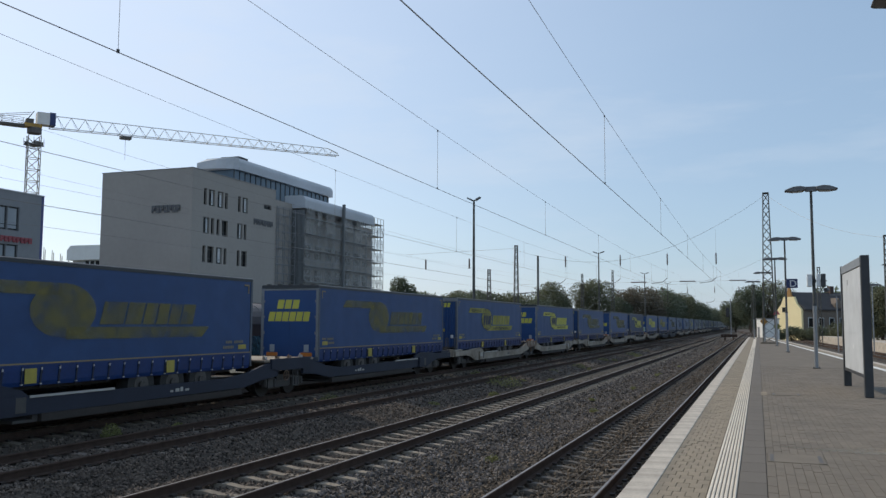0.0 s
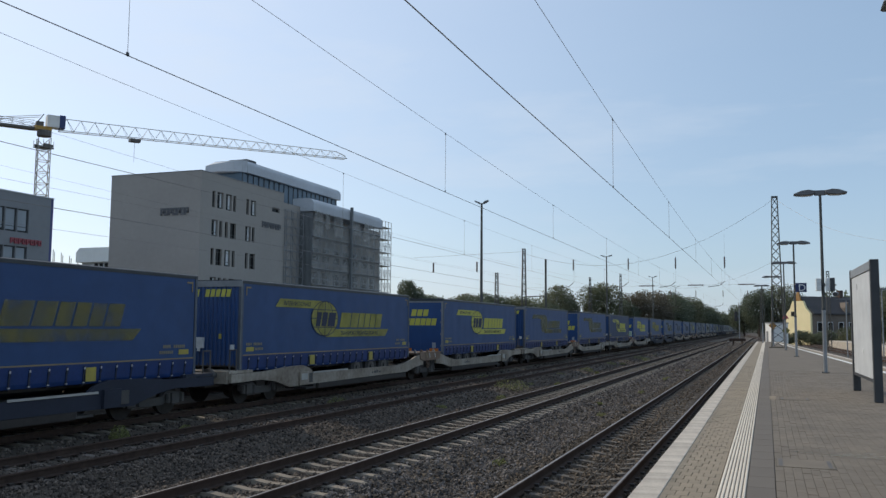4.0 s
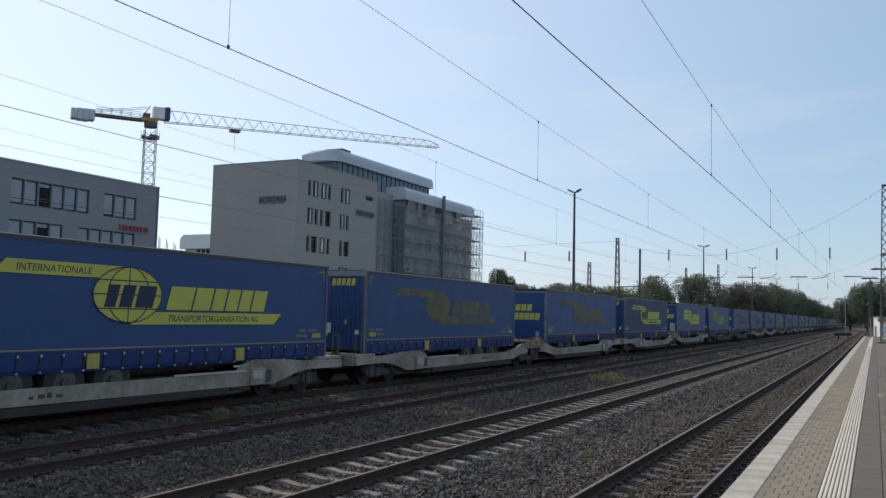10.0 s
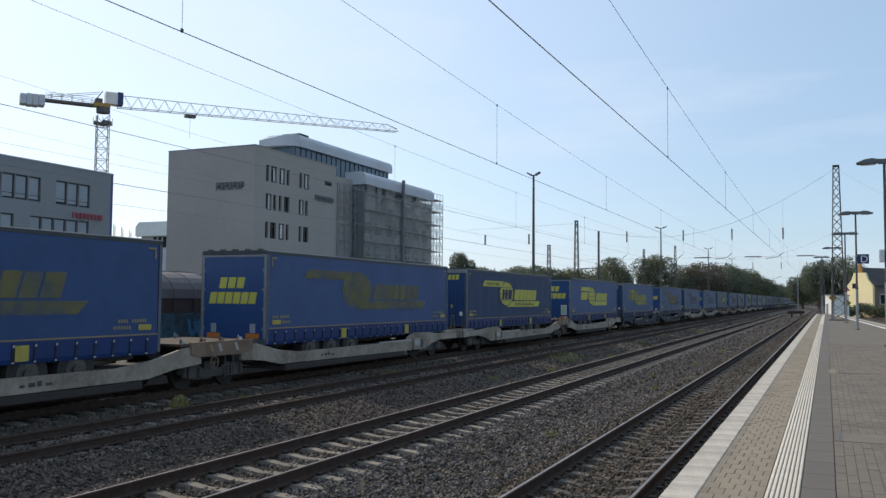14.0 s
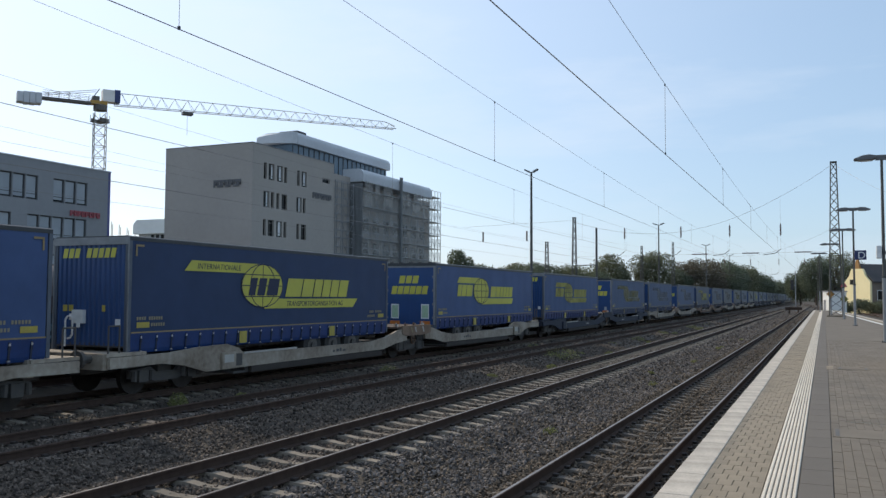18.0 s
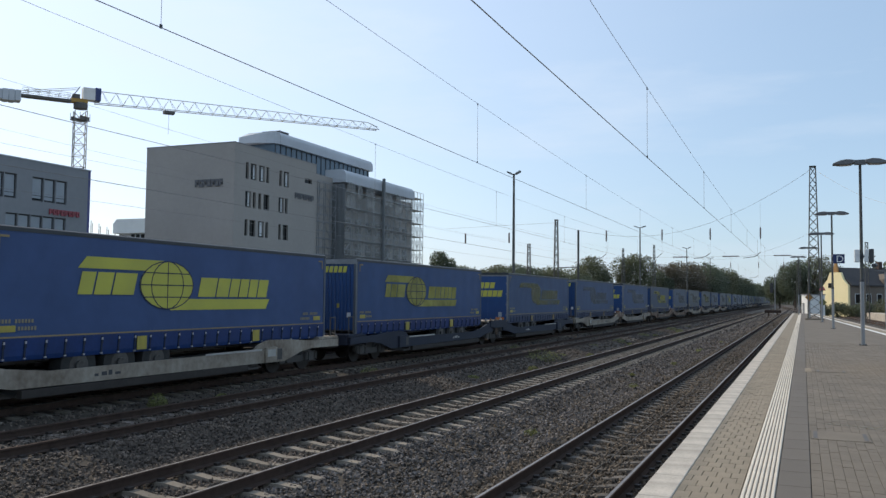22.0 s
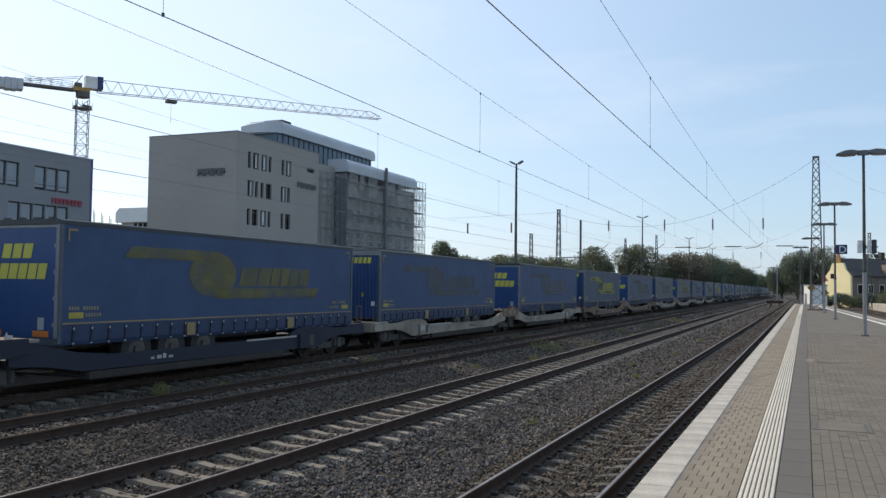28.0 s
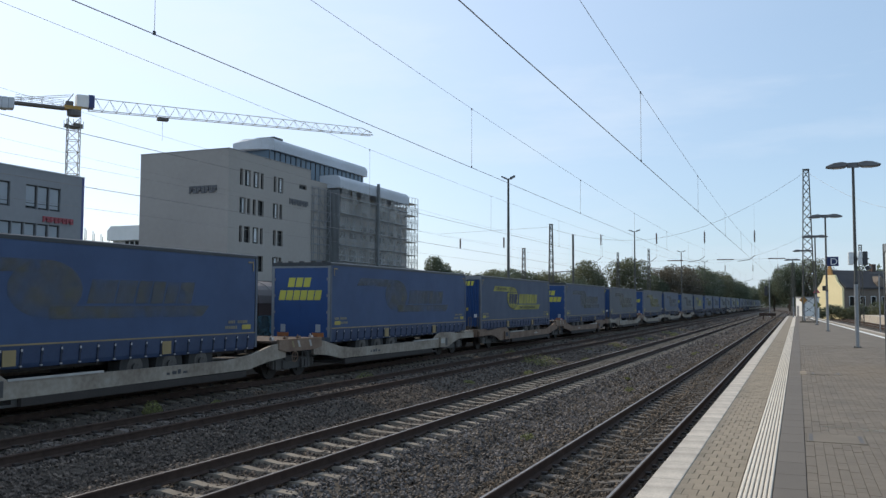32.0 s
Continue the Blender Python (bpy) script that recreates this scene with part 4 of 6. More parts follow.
        pc("front_cap", "fcap", lambda bm: bx(bm, -SIDE - 0.004, SIDE + 0.008, -0.03, 0.0, TOP - 0.22, TOP - 0.03), M_DOORFRAME, t, "pale grey head rail")
        for s in (-1, 1):
            pc("edge_strip", "edge%d" % s, lambda bm: bx(bm, min(s * (SIDE - 0.03), s * (SIDE + 0.009)), max(s * (SIDE - 0.03), s * (SIDE + 0.009)), -0.012, 0.0, LOW + 0.05, TOP - 0.22), M_DOORFRAME, t, "pale corner edge")
        pc("wall_plate", "wpl1", lambda bm: bx(bm, 0.86, 1.02, -0.012, -0.002, 1.72, 1.9), M_WHITEPL, t, "small white plate")
        pc("wall_plate", "wpl2", lambda bm: bx(bm, 0.42, 0.52, -0.012, -0.002, 2.08, 2.24), M_YPLATE, t, "small yellow plate")
        pc("coupling_box", "kit", front_kit, M_WHITEPL, t, "pale coupling panel with hand rail")
        for x in (-0.82, -0.62):
            pc("wall_plate", "wpl3", lambda bm: bx(bm, -0.07, 0.07, -0.015, -0.002, 2.08, 2.24), M_YPLATE, t, "small yellow plate", at=(x, 0, 0))
    for k in range(3):
        yy = (2.6 + 1.31 * k) if rear else (LEN - 2.6 - 1.31 * k)
        for s in (-0.98, 0.98):
            w = pc("wheel", "tyre", wheel_tyre, M_TYRE, t, at=(s, yy, 0.83))
            pc("rim", "rim", wheel_rim, M_RIM, w)
    yy = LEN - 2.3 if rear else 2.3
    for s in (-0.6, 0.6):
        pc("support_leg", "leg", lambda bm: bx(bm, -0.06, 0.06, -0.06, 0.06, 0.55, 1.0), M_CHASSIS, t, at=(s, yy, 0))
    return t


def sill(bm, flip):
    """A low pocket frame with a raised neck at each end."""
    half = [(0.45, 0.74), (0.45, 1.0), (2.5, 1.02), (3.5, 1.1), (4.8, 1.13), (5.3, 1.0), (5.6, 0.82), (13.2, 0.8), (14.4, 0.92), (15.5, 1.16), (16.2, 1.2), (16.2, 0.72),
            (15.2, 0.64), (14.2, 0.47), (5.9, 0.44), (3.9, 0.42), (3.0, 0.66), (2.2, 0.76)]
    pts = [((34.14 - y) if flip else y, z) for y, z in half]
    for s in (1, -1):
        prism(bm, pts, s * 1.42, s * 1.33, "x")


def flange(bm, flip):
    a, b = (34.14 - 14.0, 34.14 - 5.9) if flip else (5.9, 14.0)
    for s in (1, -1):
        bx(bm, min(s * 1.3, s * 1.45), max(s * 1.3, s * 1.45), a, b, 0.26, 0.438)


def pocket(bm, flip):
    a, b = (34.14 - 13.9, 34.14 - 5.2) if flip else (5.2, 13.9)
    bx(bm, -1.33, 1.33, a, b, 0.26, 0.32)
    for k in range(7):
        y = a + (b - a) * (k + 0.5) / 7
        bx(bm, -1.33, 1.33, y - 0.08, y + 0.08, 0.32, 0.42)
    bx(bm, -0.35, 0.35, a - 4.6, b + 3.0, 0.55, 0.75) if not flip else bx(bm, -0.35, 0.35, a - 3.0, b + 4.6, 0.55, 0.75)


def joint_deck(bm):
    bx(bm, -1.38, 1.38, 15.4, 18.74, 1.2, 1.27)
    bx(bm, -0.3, 0.3, 16.5, 17.7, 0.9, 1.2)


def end_deck(bm, y):
    bx(bm, -1.36, 1.36, y, y + 1.3, 1.02, 1.1)
    bx(bm, -1.3, 1.3, y - 0.05, y + 0.12, 0.72, 1.1)


def buffer(bm, s, y, d):
    rod(bm, (s, y, 0.98), (s, y + d * 0.45, 0.98), 0.1, 10)
    rod(bm, (s, y + d * 0.45, 0.98), (s, y + d * 0.5, 0.98), 0.22, 12)


def joint_beam(bm):
    """The raised box beam round the middle joint, open below for the bogie."""
    prism(bm, [(15.75, 0.98), (15.75, 1.3), (18.4, 1.3), (18.4, 0.98), (17.9, 0.9), (16.2, 0.9)], 1.36, 1.46, "x")


def hazard(bm):
    for k in (0,):
        prism(bm, [(16.2 + k * 0.36, 1.02), (16.32 + k * 0.36, 1.02), (16.22 + k * 0.36, 1.24), (16.1 + k * 0.36, 1.24)], 1.461, 1.466, "x")


def ladder(bm):
    for y in (17.2, 17.55):
        rod(bm, (1.42, y, 0.3), (1.42, y, 0.98), 0.018, 5)
    for z in (0.35, 0.62, 0.9):
        rod(bm, (1.42, 17.2, z), (1.42, 17.55, z), 0.015, 5)


def hand_wheel(bm):
    p = [Vector((1.45, 16.7 + 0.17 * math.cos(6.28319 * i / 14), 0.72 + 0.17 * math.sin(6.28319 * i / 14))) for i in range(14)]
    for i in range(14):
        rod(bm, p[i], p[(i + 1) % 14], 0.018, 5)
    rod(bm, p[0], p[7], 0.012, 4)
    rod(bm, p[3], p[10], 0.012, 4)


def rail_grip(bm, y, side):
    for s in (side,):
        for d in (0, 0.35):
            rod(bm, (s, y + d, 1.05), (s, y + d, 1.75), 0.022)
        rod(bm, (s, y, 1.75), (s, y + 0.35, 1.75), 0.022)


def bogie_frame(bm):
    for s in (-1.02, 1.02):
        prism(bm, [(-1.3, 0.42), (-1.3, 0.62), (-0.6, 0.68), (-0.35, 0.52), (0.35, 0.52), (0.6, 0.68), (1.3, 0.62), (1.3, 0.42), (0.75, 0.42), (0.4, 0.3), (-0.4, 0.3),
                   (-0.75, 0.42)], s - 0.06, s + 0.06, "x")
        for y in (-0.9, 0.9):
            bx(bm, s - 0.12, s + 0.14, y - 0.16, y + 0.16, 0.32, 0.62)
            rod(bm, (s + 0.1, y - 0.3, 0.35), (s + 0.1, y - 0.3, 0.6), 0.07)
            rod(bm, (s + 0.1, y + 0.3, 0.35), (s + 0.1, y + 0.3, 0.6), 0.07)
    bx(bm, -1.0, 1.0, -0.25, 0.25, 0.45, 0.72)


def wheelset(bm):
    for s in (-0.75, 0.75):
        prism(bm, [(0.46 * math.cos(6.28319 * i / 22), 0.46 * math.sin(6.28319 * i / 22)) for i in range(22)], s - 0.065, s + 0.065, "x")
    rod(bm, (-0.9, 0, 0), (0.9, 0, 0), 0.085, 8)
    for s in (-0.83, 0.83):
        bx(bm, s - 0.01, s + 0.01, -0.32, 0.32, -0.04, 0.04)


def wagon(kind, y):
    """An articulated pocket wagon on three bogies, carrying two trailers."""
    m = (M_WAGON, M_WAGONDK, M_WAGONRUST)[kind]
    word = ("beige-grey", "dark blue-grey", "rusty brown")[kind]
    w = thing("pocket_wagon", "%s articulated pocket wagon with three bogies" % word, "freight wagon", T4, y, 0, group="wagons of the train")
    for flip in (False, True):
        pc("side_frame", "sill%d" % flip, lambda bm: sill(bm, flip), m, w, "swan-neck side frame")
        pc("lower_flange", "flange%d" % flip, lambda bm: flange(bm, flip), M_FLANGE, w, "lower flange of the side frame with shade in its colour")
        for k in range(4):
            pc("writing", "wr%d" % k, lambda bm: bx(bm, 1.42, 1.424, 0.3 + k * 0.22, 0.42 + k * 0.22 + 0.05 * (k % 2), 0.58, 0.64 + 0.03 * (k % 3)), M_DECK if kind else M_SIGNDARK, w,
               "small stencilled marks as plain bars", at=(0, 10.2 if not flip else 21.9, 0))
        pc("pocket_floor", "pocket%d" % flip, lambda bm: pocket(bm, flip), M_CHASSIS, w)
        yy = 0.4 if not flip else 34.14 - 1.7
        pc("end_deck", "deck%d" % flip, lambda bm: end_deck(bm, yy), m, w)
        for s in (-0.875, 0.875):
            pc("buffer", "buf%d%g" % (flip, s), lambda bm: buffer(bm, s, 0.45 if not flip else 33.69, -1 if not flip else 1), M_CHASSIS, w)
        pc("coupling", "coup%d" % flip, lambda bm: rod(bm, (0, 0.45 if not flip else 33.69, 0.95), (0, -0.05 if not flip else 34.19, 0.85), 0.05), M_CHASSIS, w)
        for s in (-1.3, 1.3):
            pc("hand_rail", "grip%d%g" % (flip, s), lambda bm: rail_grip(bm, 0.5 if not flip else 33.3, s), M_CHASSIS, w)
        pc("white_bar", "wbar", lambda bm: bx(bm, 1.425, 1.45, -1.35, 1.35, 0.815, 0.87), M_DECK, w, "white painted edge bar", at=(0, 6.9 if not flip else 27.6, 0))
        pc("nameplate", "nplate", lambda bm: bx(bm, 1.5, 1.506, -0.42, 0.0, 0.62, 0.84), M_DECK if kind == 0 else M_WAGONDK, w, "pale plate on the lever box", at=(0, 5.0 if not flip else 29.6, 0))
        pc("lever_box", "lbox", lambda bm: (bx(bm, 1.42, 1.5, -0.5, 0.1, 0.44, 0.9)), m, w, at=(0, 5.0 if not flip else 29.6, 0))
        pc("hatch", "hatch", lambda bm: bx(bm, 1.42, 1.47, 0.12, 0.42, 0.5, 0.84), M_CHASSIS, w, at=(0, 5.0 if not flip else 29.6, 0))
    jb = pc("joint_beam", "jbeam", joint_beam, (M_WAGONRUST, M_WAGONDK, M_WAGONRUST)[kind], w, "rusty box beam over the middle bogie")
    if kind != 1:
        for k in (1, 2, 4):
            pc("hazard_mark", "hazard", hazard, M_STRIPE if k % 2 else M_DECK, jb, "slanting hazard mark", at=(0, k * 0.36, 0))
    pc("ladder", "ladder", ladder, M_CHASSIS, w)
    pc("hand_wheel", "hwheel", hand_wheel, M_WAGONRUST, w, "rusty hand brake wheel")
    pc("joint_deck", "jdeck%d" % kind, joint_deck, (M_DECKRUST, M_WAGON, M_DECKRUST)[kind], w, "deck over the middle joint")
    for s in (-1.15, 1.2):
        for k in range(4):
            pc("stake", "stake", lambda bm: (bx(bm, -0.05, 0.05, -0.07, 0.07, 0.0, 0.1), rod(bm, (0, -0.05, 0.1), (0, -0.05, 0.16), 0.02, 5)), (M_WAGONRUST, M_BUCKLE)[k % 3 == 0], w, at=(s, 15.7 + k * 0.8, 1.27))
    for yy in (2.75, 17.07, 31.39):
        b = pc("bogie", "bogie", bogie_frame, M_CHASSIS, w, "two-axle bogie", at=(0, yy, 0))
        for d in (-0.9, 0.9):
            pc("wheelset", "wheelset", wheelset, M_WHEEL, b, at=(0, d, 0.46))
    return w


# logo style, logo wear, curtain colour of the front-wall trailer and of the door trailer, wagon kind
CONSIST = [((0, 2, 0), (0, 2, 0), 1), ((0, 1, 0), (0, 0, 0), 0), ((0, 2, 0), (0, 2, 2), 0), ((0, 0, 1), (1, 0, 2), 0), ((1, 1, 0), (0, 2, 5), 1),
           ((0, 3, 5), (0, 3, 5), 0), ((1, 1, 0), (0, 3, 2), 2), ((0, 3, 3), (0, 3, 3), 0), ((0, 2, 0), (0, 2, 3), 0), ((0, 3, 3), (0, 3, 3), 1)]
PITCH = 34.14
train = []
for u in range(-1, 17):
    a, b, k = CONSIST[u] if 0 <= u < 10 else CONSIST[(u * 3) % 10]
    if u > 5:                                # far units get greyer curtains, distance haze put into the colour
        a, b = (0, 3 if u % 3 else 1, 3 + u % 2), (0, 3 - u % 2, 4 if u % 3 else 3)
    s = 9.55 + PITCH * u
    wg = wagon(k, s)
    wg["unit"] = u
    train += [(wg, s), (trailer(*a, False, s + 1.15, 0 <= u < 7), s + 1.15), (trailer(*b, True, s + 19.35, 0 <= u < 7), s + 19.35)]


# ---- buildings beside the railway ----
def wall_with_holes(bm, w, h, holes, depth, put):
    """A wall w wide and h high with openings (u0, u1, v0, v1) and reveals; put(u, v, d) gives the place, d into the wall."""
    us = sorted({0.0, w, *[a for o in holes for a in o[:2]]})
    vs = sorted({0.0, h, *[a for o in holes for a in o[2:]]})

    def quad(*p):
        bm.faces.new([bm.verts.new(put(*q)) for q in p])

    for u0, u1 in zip(us, us[1:]):
        for v0, v1 in zip(vs, vs[1:]):
            if not any(o[0] <= u0 and u1 <= o[1] and o[2] <= v0 and v1 <= o[3] for o in holes):
                quad((u0, v0, 0), (u1, v0, 0), (u1, v1, 0), (u0, v1, 0))
                quad((u0, v0, depth), (u0, v1, depth), (u1, v1, depth), (u1, v0, depth))
    for a, b, c, d in holes:
        quad((a, c, 0), (a, c, depth), (b, c, depth), (b, c, 0))
        quad((a, d, 0), (b, d, 0), (b, d, depth), (a, d, depth))
        quad((a, c, 0), (a, d, 0), (a, d, depth), (a, c, depth))
        quad((b, c, 0), (b, c, depth), (b, d, depth), (b, d, 0))
    quad((0, h, 0), (0, h, depth), (w, h, depth), (w, h, 0))
    quad((0, 0, 0), (0, h, 0), (0, h, depth), (0, 0, depth))
    quad((w, 0, 0), (w, 0, depth), (w, h, depth), (w, h, 0))


def window_in(parent, hole, put, blind, d=0.22, f=0.07):
    """A framed window set back in its opening; blind: share of the pane that a pale blind covers."""
    a, b, c, e = hole

    def slab_at(bm, u0, u1, v0, v1, d0, d1):
        p = [Vector(put(u, v, q)) for u in (u0, u1) for v in (v0, v1) for q in (d0, d1)]
        v = [bm.verts.new(q) for q in p]
        for k in ((0, 1, 3, 2), (4, 6, 7, 5), (0, 4, 5, 1), (2, 3, 7, 6), (0, 2, 6, 4), (1, 5, 7, 3)):
            bm.faces.new([v[i] for i in k])

    bm = bmesh.new()
    for u0, u1, v0, v1 in ((a, a + f, c, e), (b - f, b, c, e), (a + f, b - f, c, c + f), (a + f, b - f, e - f, e)):
        slab_at(bm, u0, u1, v0, v1, d, d + 0.08)
    if b - a > 0.75:
        slab_at(bm, a + f, b - f, c + 0.45, c + 0.5, d, d + 0.08)
    fr = part("window", bm, M_WFRAME, parent)
    part("pane", make(slab_at, a + f, b - f, c + f, e - f, d + 0.03, d + 0.05), M_GLASS, fr)
    if blind < 0:
        part("curtain", make(slab_at, a + (b - a) * -blind, b - f - 0.02, c + f + 0.1, e - f - 0.02, d + 0.012, d + 0.026), M_BLIND, fr)
    elif blind:
        part("blind", make(slab_at, a + f + 0.02, b - f - 0.02, e - f - (e - c - 2 * f) * blind, e - f, d + 0.012, d + 0.026), M_BLINDGREY, fr)


GZ = -0.75

# the taupe corner building
house_a = thing("office_building", "taupe plastered corner building with narrow dark windows", "building", -59, 80.0, GZ)
HA, WA, DA = 20.55, 17.3, 12.6


def put_a(u, v, d):
    return (-d, u, v)


rowsA = [("n", "w", "w", "n", "n", "w"), ("w", "n", "n", "w", "w", "n"), ("n", "w", "w", "n", "n", "w"), ("w", "n", "n", "w", "w", "n"), ("n", "w", "w", "n", "n", "w")]
colsA = ([1.8, 2.75, 4.45, 5.95, 8.7, 9.65], [1.8, 3.3, 4.4, 5.45, 8.6, 10.05])
holesA, kinds = [], []
for r, row in enumerate(rowsA):
    z = 15.95 - 3.3 * r - GZ
    for kind, u in zip(row, colsA[row[0] == "w"]):
        holesA.append((u, u + (0.58 if kind == "n" else 1.18), z, z + 1.9))
        kinds.append(kind)
holesA.append((14.5, 16.3, 17.05 - GZ, 17.65 - GZ))
kinds.append("n")
part("wall", make(wall_with_holes, WA, HA, holesA, 0.35, put_a), M_PLASTER, house_a, "taupe rendered front wall with window openings")
part("wall", make(bx, -DA, 0, -0.35, -0.003, 0, HA), M_PLASTER, house_a, "blank taupe side wall")
part("wall", make(bx, -DA, -DA + 0.35, 0, WA, 0, HA), M_PLASTER, house_a)
part("wall", make(bx, -DA + 0.35, -0.36, WA - 0.3, WA, 0, HA), M_PLASTER, house_a)
part("roof", make(bx, -DA + 0.35, -0.35, 0.35, WA - 0.3, HA - 0.45, HA - 0.15), M_PLASTER2, house_a)
part("parapet_cap", make(lambda bm: (bx(bm, -DA - 0.05, 0.05, -0.4, 0.0, HA, HA + 0.08), bx(bm, -0.4, 0.05, 0.0, WA, HA, HA + 0.08))), M_PLASTER2, house_a)
for hole, kind in zip(holesA, kinds):
    window_in(house_a, hole, put_a, 0.0 if kind == "n" else random.choice((-0.52, -0.6, -0.66, -0.58, 0.0)))
# solid dark block stands in for the shade inside the rooms
part("interior", make(bx, -DA + 0.4, -0.9, 0.6, WA - 0.4, 0, HA - 0.5), M_SIGNDARK, house_a, "dark block in place of unlit rooms")


def sign_row(bm, n, w, h, gap, put):
    for i in range(n):
        a = i * w
        for u0, u1, v0, v1 in ((a, a + w * 0.3, 0, h), (a + w * 0.3, a + w - gap, h * 0.7, h), (a + w * 0.3, a + w - gap, h * (0.0 if i % 2 else 0.25), h * (0.3 if i % 2 else 0.55)), (a + w * 0.6, a + w - gap, h * 0.3, h * 0.7)):
            p = [put(u, v, d) for u in (u0, u1) for v in (v0, v1) for d in (0, 0.09)]
            v = [bm.verts.new(q) for q in p]
            for k in ((0, 1, 3, 2), (4, 6, 7, 5), (0, 4, 5, 1), (2, 3, 7, 6), (0, 2, 6, 4), (1, 5, 7, 3)):
                bm.faces.new([v[j] for j in k])


part("lettering", make(sign_row, 7, 0.56, 0.85, 0.07, lambda u, v, d: (-5.4 + u, -0.36 - d, 15.6 + v)), M_LETTER, house_a, "dark raised lettering drawn as plain bars")
part("lettering", make(sign_row, 7, 0.64, 0.75, 0.07, lambda u, v, d: (d, 12.2 + u, 15.55 + v)), M_LETTER, house_a, "dark raised lettering drawn as plain bars")

# the scaffolded building with its glazed top floor
house_b = thing("scaffolded_building", "building under scaffolding nets with a glazed top floor", "building", -59, 97.3, GZ)
part("recessed_wall", make(bx, -10, -1.0, 0.0, 6.0, 0, 19.6), M_PLASTER, house_b, "taupe recessed stair wall")
part("shell", make(bx, -14, -1.5, 6.0, 33.0, 0, 19.0), M_PLASTER, house_b)
for k in range(4):
    for j in range(8):
        w = part("window", make(bx, -1.5, -1.46, 7.2 + j * 3.2, 9.0 + j * 3.2, 2.0 + k * 3.5, 3.9 + k * 3.5), M_WFRAME, house_b)
        part("pane", make(bx, -1.46, -1.45, 7.3 + j * 3.2, 8.9 + j * 3.2, 2.1 + k * 3.5, 3.8 + k * 3.5), M_GLASS, w)


def sheet(bm, y0, y1, z0, z1, x, n, amp):
    """A hanging net with folds."""
    rows = []
    for i in range(n + 1):
        y = y0 + (y1 - y0) * i / n
        col = []
        for k in range(5):
            z = z0 + (z1 - z0) * k / 4
            col.append(bm.verts.new((x + amp * math.sin(i * 1.9) * 0.5 + amp * noise.noise((y * 0.6, z * 0.5, x)), y, z)))
        rows.append(col)
    for a, b in zip(rows, rows[1:]):
        for k in range(4):
            bm.faces.new((a[k], b[k], b[k + 1], a[k + 1])).smooth = True


def net_mat():
    m = mat("net_gauze", (0.68, 0.66, 0.62), (0.45, 0.44, 0.42), 0.35, 0.9, fine=1.2, vary=0.12)
    nt = m.node_tree
    out, tr, mx = nt.nodes["Material Output"], nt.nodes.new("ShaderNodeBsdfTransparent"), nt.nodes.new("ShaderNodeMixShader")
    mx.inputs[0].default_value = 0.3
    nt.links.new(tr.outputs[0], mx.inputs[1])
    nt.links.new(nt.nodes["Principled BSDF"].outputs[0], mx.inputs[2])
    nt.links.new(mx.outputs[0], out.inputs["Surface"])
    return m


M_GAUZE = net_mat()
for a, b in ((6.0, 16.9), (17.5, 28.4)):
    for k in range(8):
        part("scaffold_net", make(sheet, a, b, 0.35 + 2.2 * k, 2.5 + 2.2 * k, 0.95, 44, 0.2), M_GAUZE, house_b, "grey dust net over the scaffolding")
for a, b, z in ((6.4, 8.9, 15.6), (9.6, 10.9, 16.8), (12.4, 15.2, 16.2), (18.2, 20.9, 16.9), (22.0, 24.6, 16.3), (25.2, 28.3, 17.0)):
    part("hanging_tarp", make(sheet, a, b, z, 19.1, 1.0, 16, 0.3), M_GAUZE, house_b, "loose white tarpaulin hanging over the top lift")


def tubes(bm, y0, y1, step, zs, x0, x1):
    n = int(round((y1 - y0) / step))
    for i in range(n + 1):
        y = y0 + i * step
        for x in (x0, x1):
            rod(bm, (x, y, 0), (x, y, zs[-1] + 1.0), 0.05, 5)
    for z in zs:
        for x in (x0, x1):
            rod(bm, (x, y0, z), (x, y1, z), 0.045, 5)
            rod(bm, (x, y0, z + 1.0), (x, y1, z + 1.0), 0.035, 5)
        for i in range(n):
            a, b = (z, z - 2) if i % 2 else (z - 2, z)
            rod(bm, (x1, y0 + i * step, a), (x1, y0 + (i + 1) * step, b), 0.03, 5)


def end_sheet(bm):
    """A net across the end of the scaffolding, facing along the line."""
    rows = []
    for i in range(13):
        x = -1.45 + 2.45 * i / 12
        rows.append([bm.verts.new((x, 5.94 + 0.05 * math.sin(i * 1.7 + 0.4 * k) + 0.08 * noise.noise((x, k * 0.7, 4)), 0.35 + 1.15 * k)) for k in range(17)])
    for a, b in zip(rows, rows[1:]):
        for k in range(16):
            bm.faces.new((a[k], b[k], b[k + 1], a[k + 1])).smooth = True


ZS = [2.2 * k for k in range(1, 9)]
part("scaffold_frame", make(tubes, 6.0, 28.4, 2.24, ZS, -0.2, 0.75), M_GALV, house_b, "galvanised scaffold tubes")
for k, z in enumerate(ZS):
    part("scaffold_deck", make(bx, -1.1, 1.12, 6.1, 28.5, z + 0.1, z + 0.2), M_GALV, house_b, "weathered scaffold boards")
part("stair_scaffold", make(tubes, 0.6, 5.4, 1.6, ZS, -0.8, -0.1), M_GALV, house_b, "scaffold tubes in the recess")
for k, z in enumerate(ZS + [19.6]):
    part("tower_deck", make(bx, -2.0, 0.1, 29.6, 34.4, z - 0.02, z + 0.07), M_DECK, house_b, "scaffold boards of the stair tower")
    part("tower_net", make(lambda bm: [bm.faces.new([bm.verts.new(q) for q in ((0.16, 29.7, z - 2.1), (0.16, 34.4, z - 2.1), (0.16 + 0.1 * math.sin(k), 34.4, z - 0.5), (0.16, 29.7, z - 0.7))])]), M_GAUZE, house_b, "torn pale net on the stair tower")
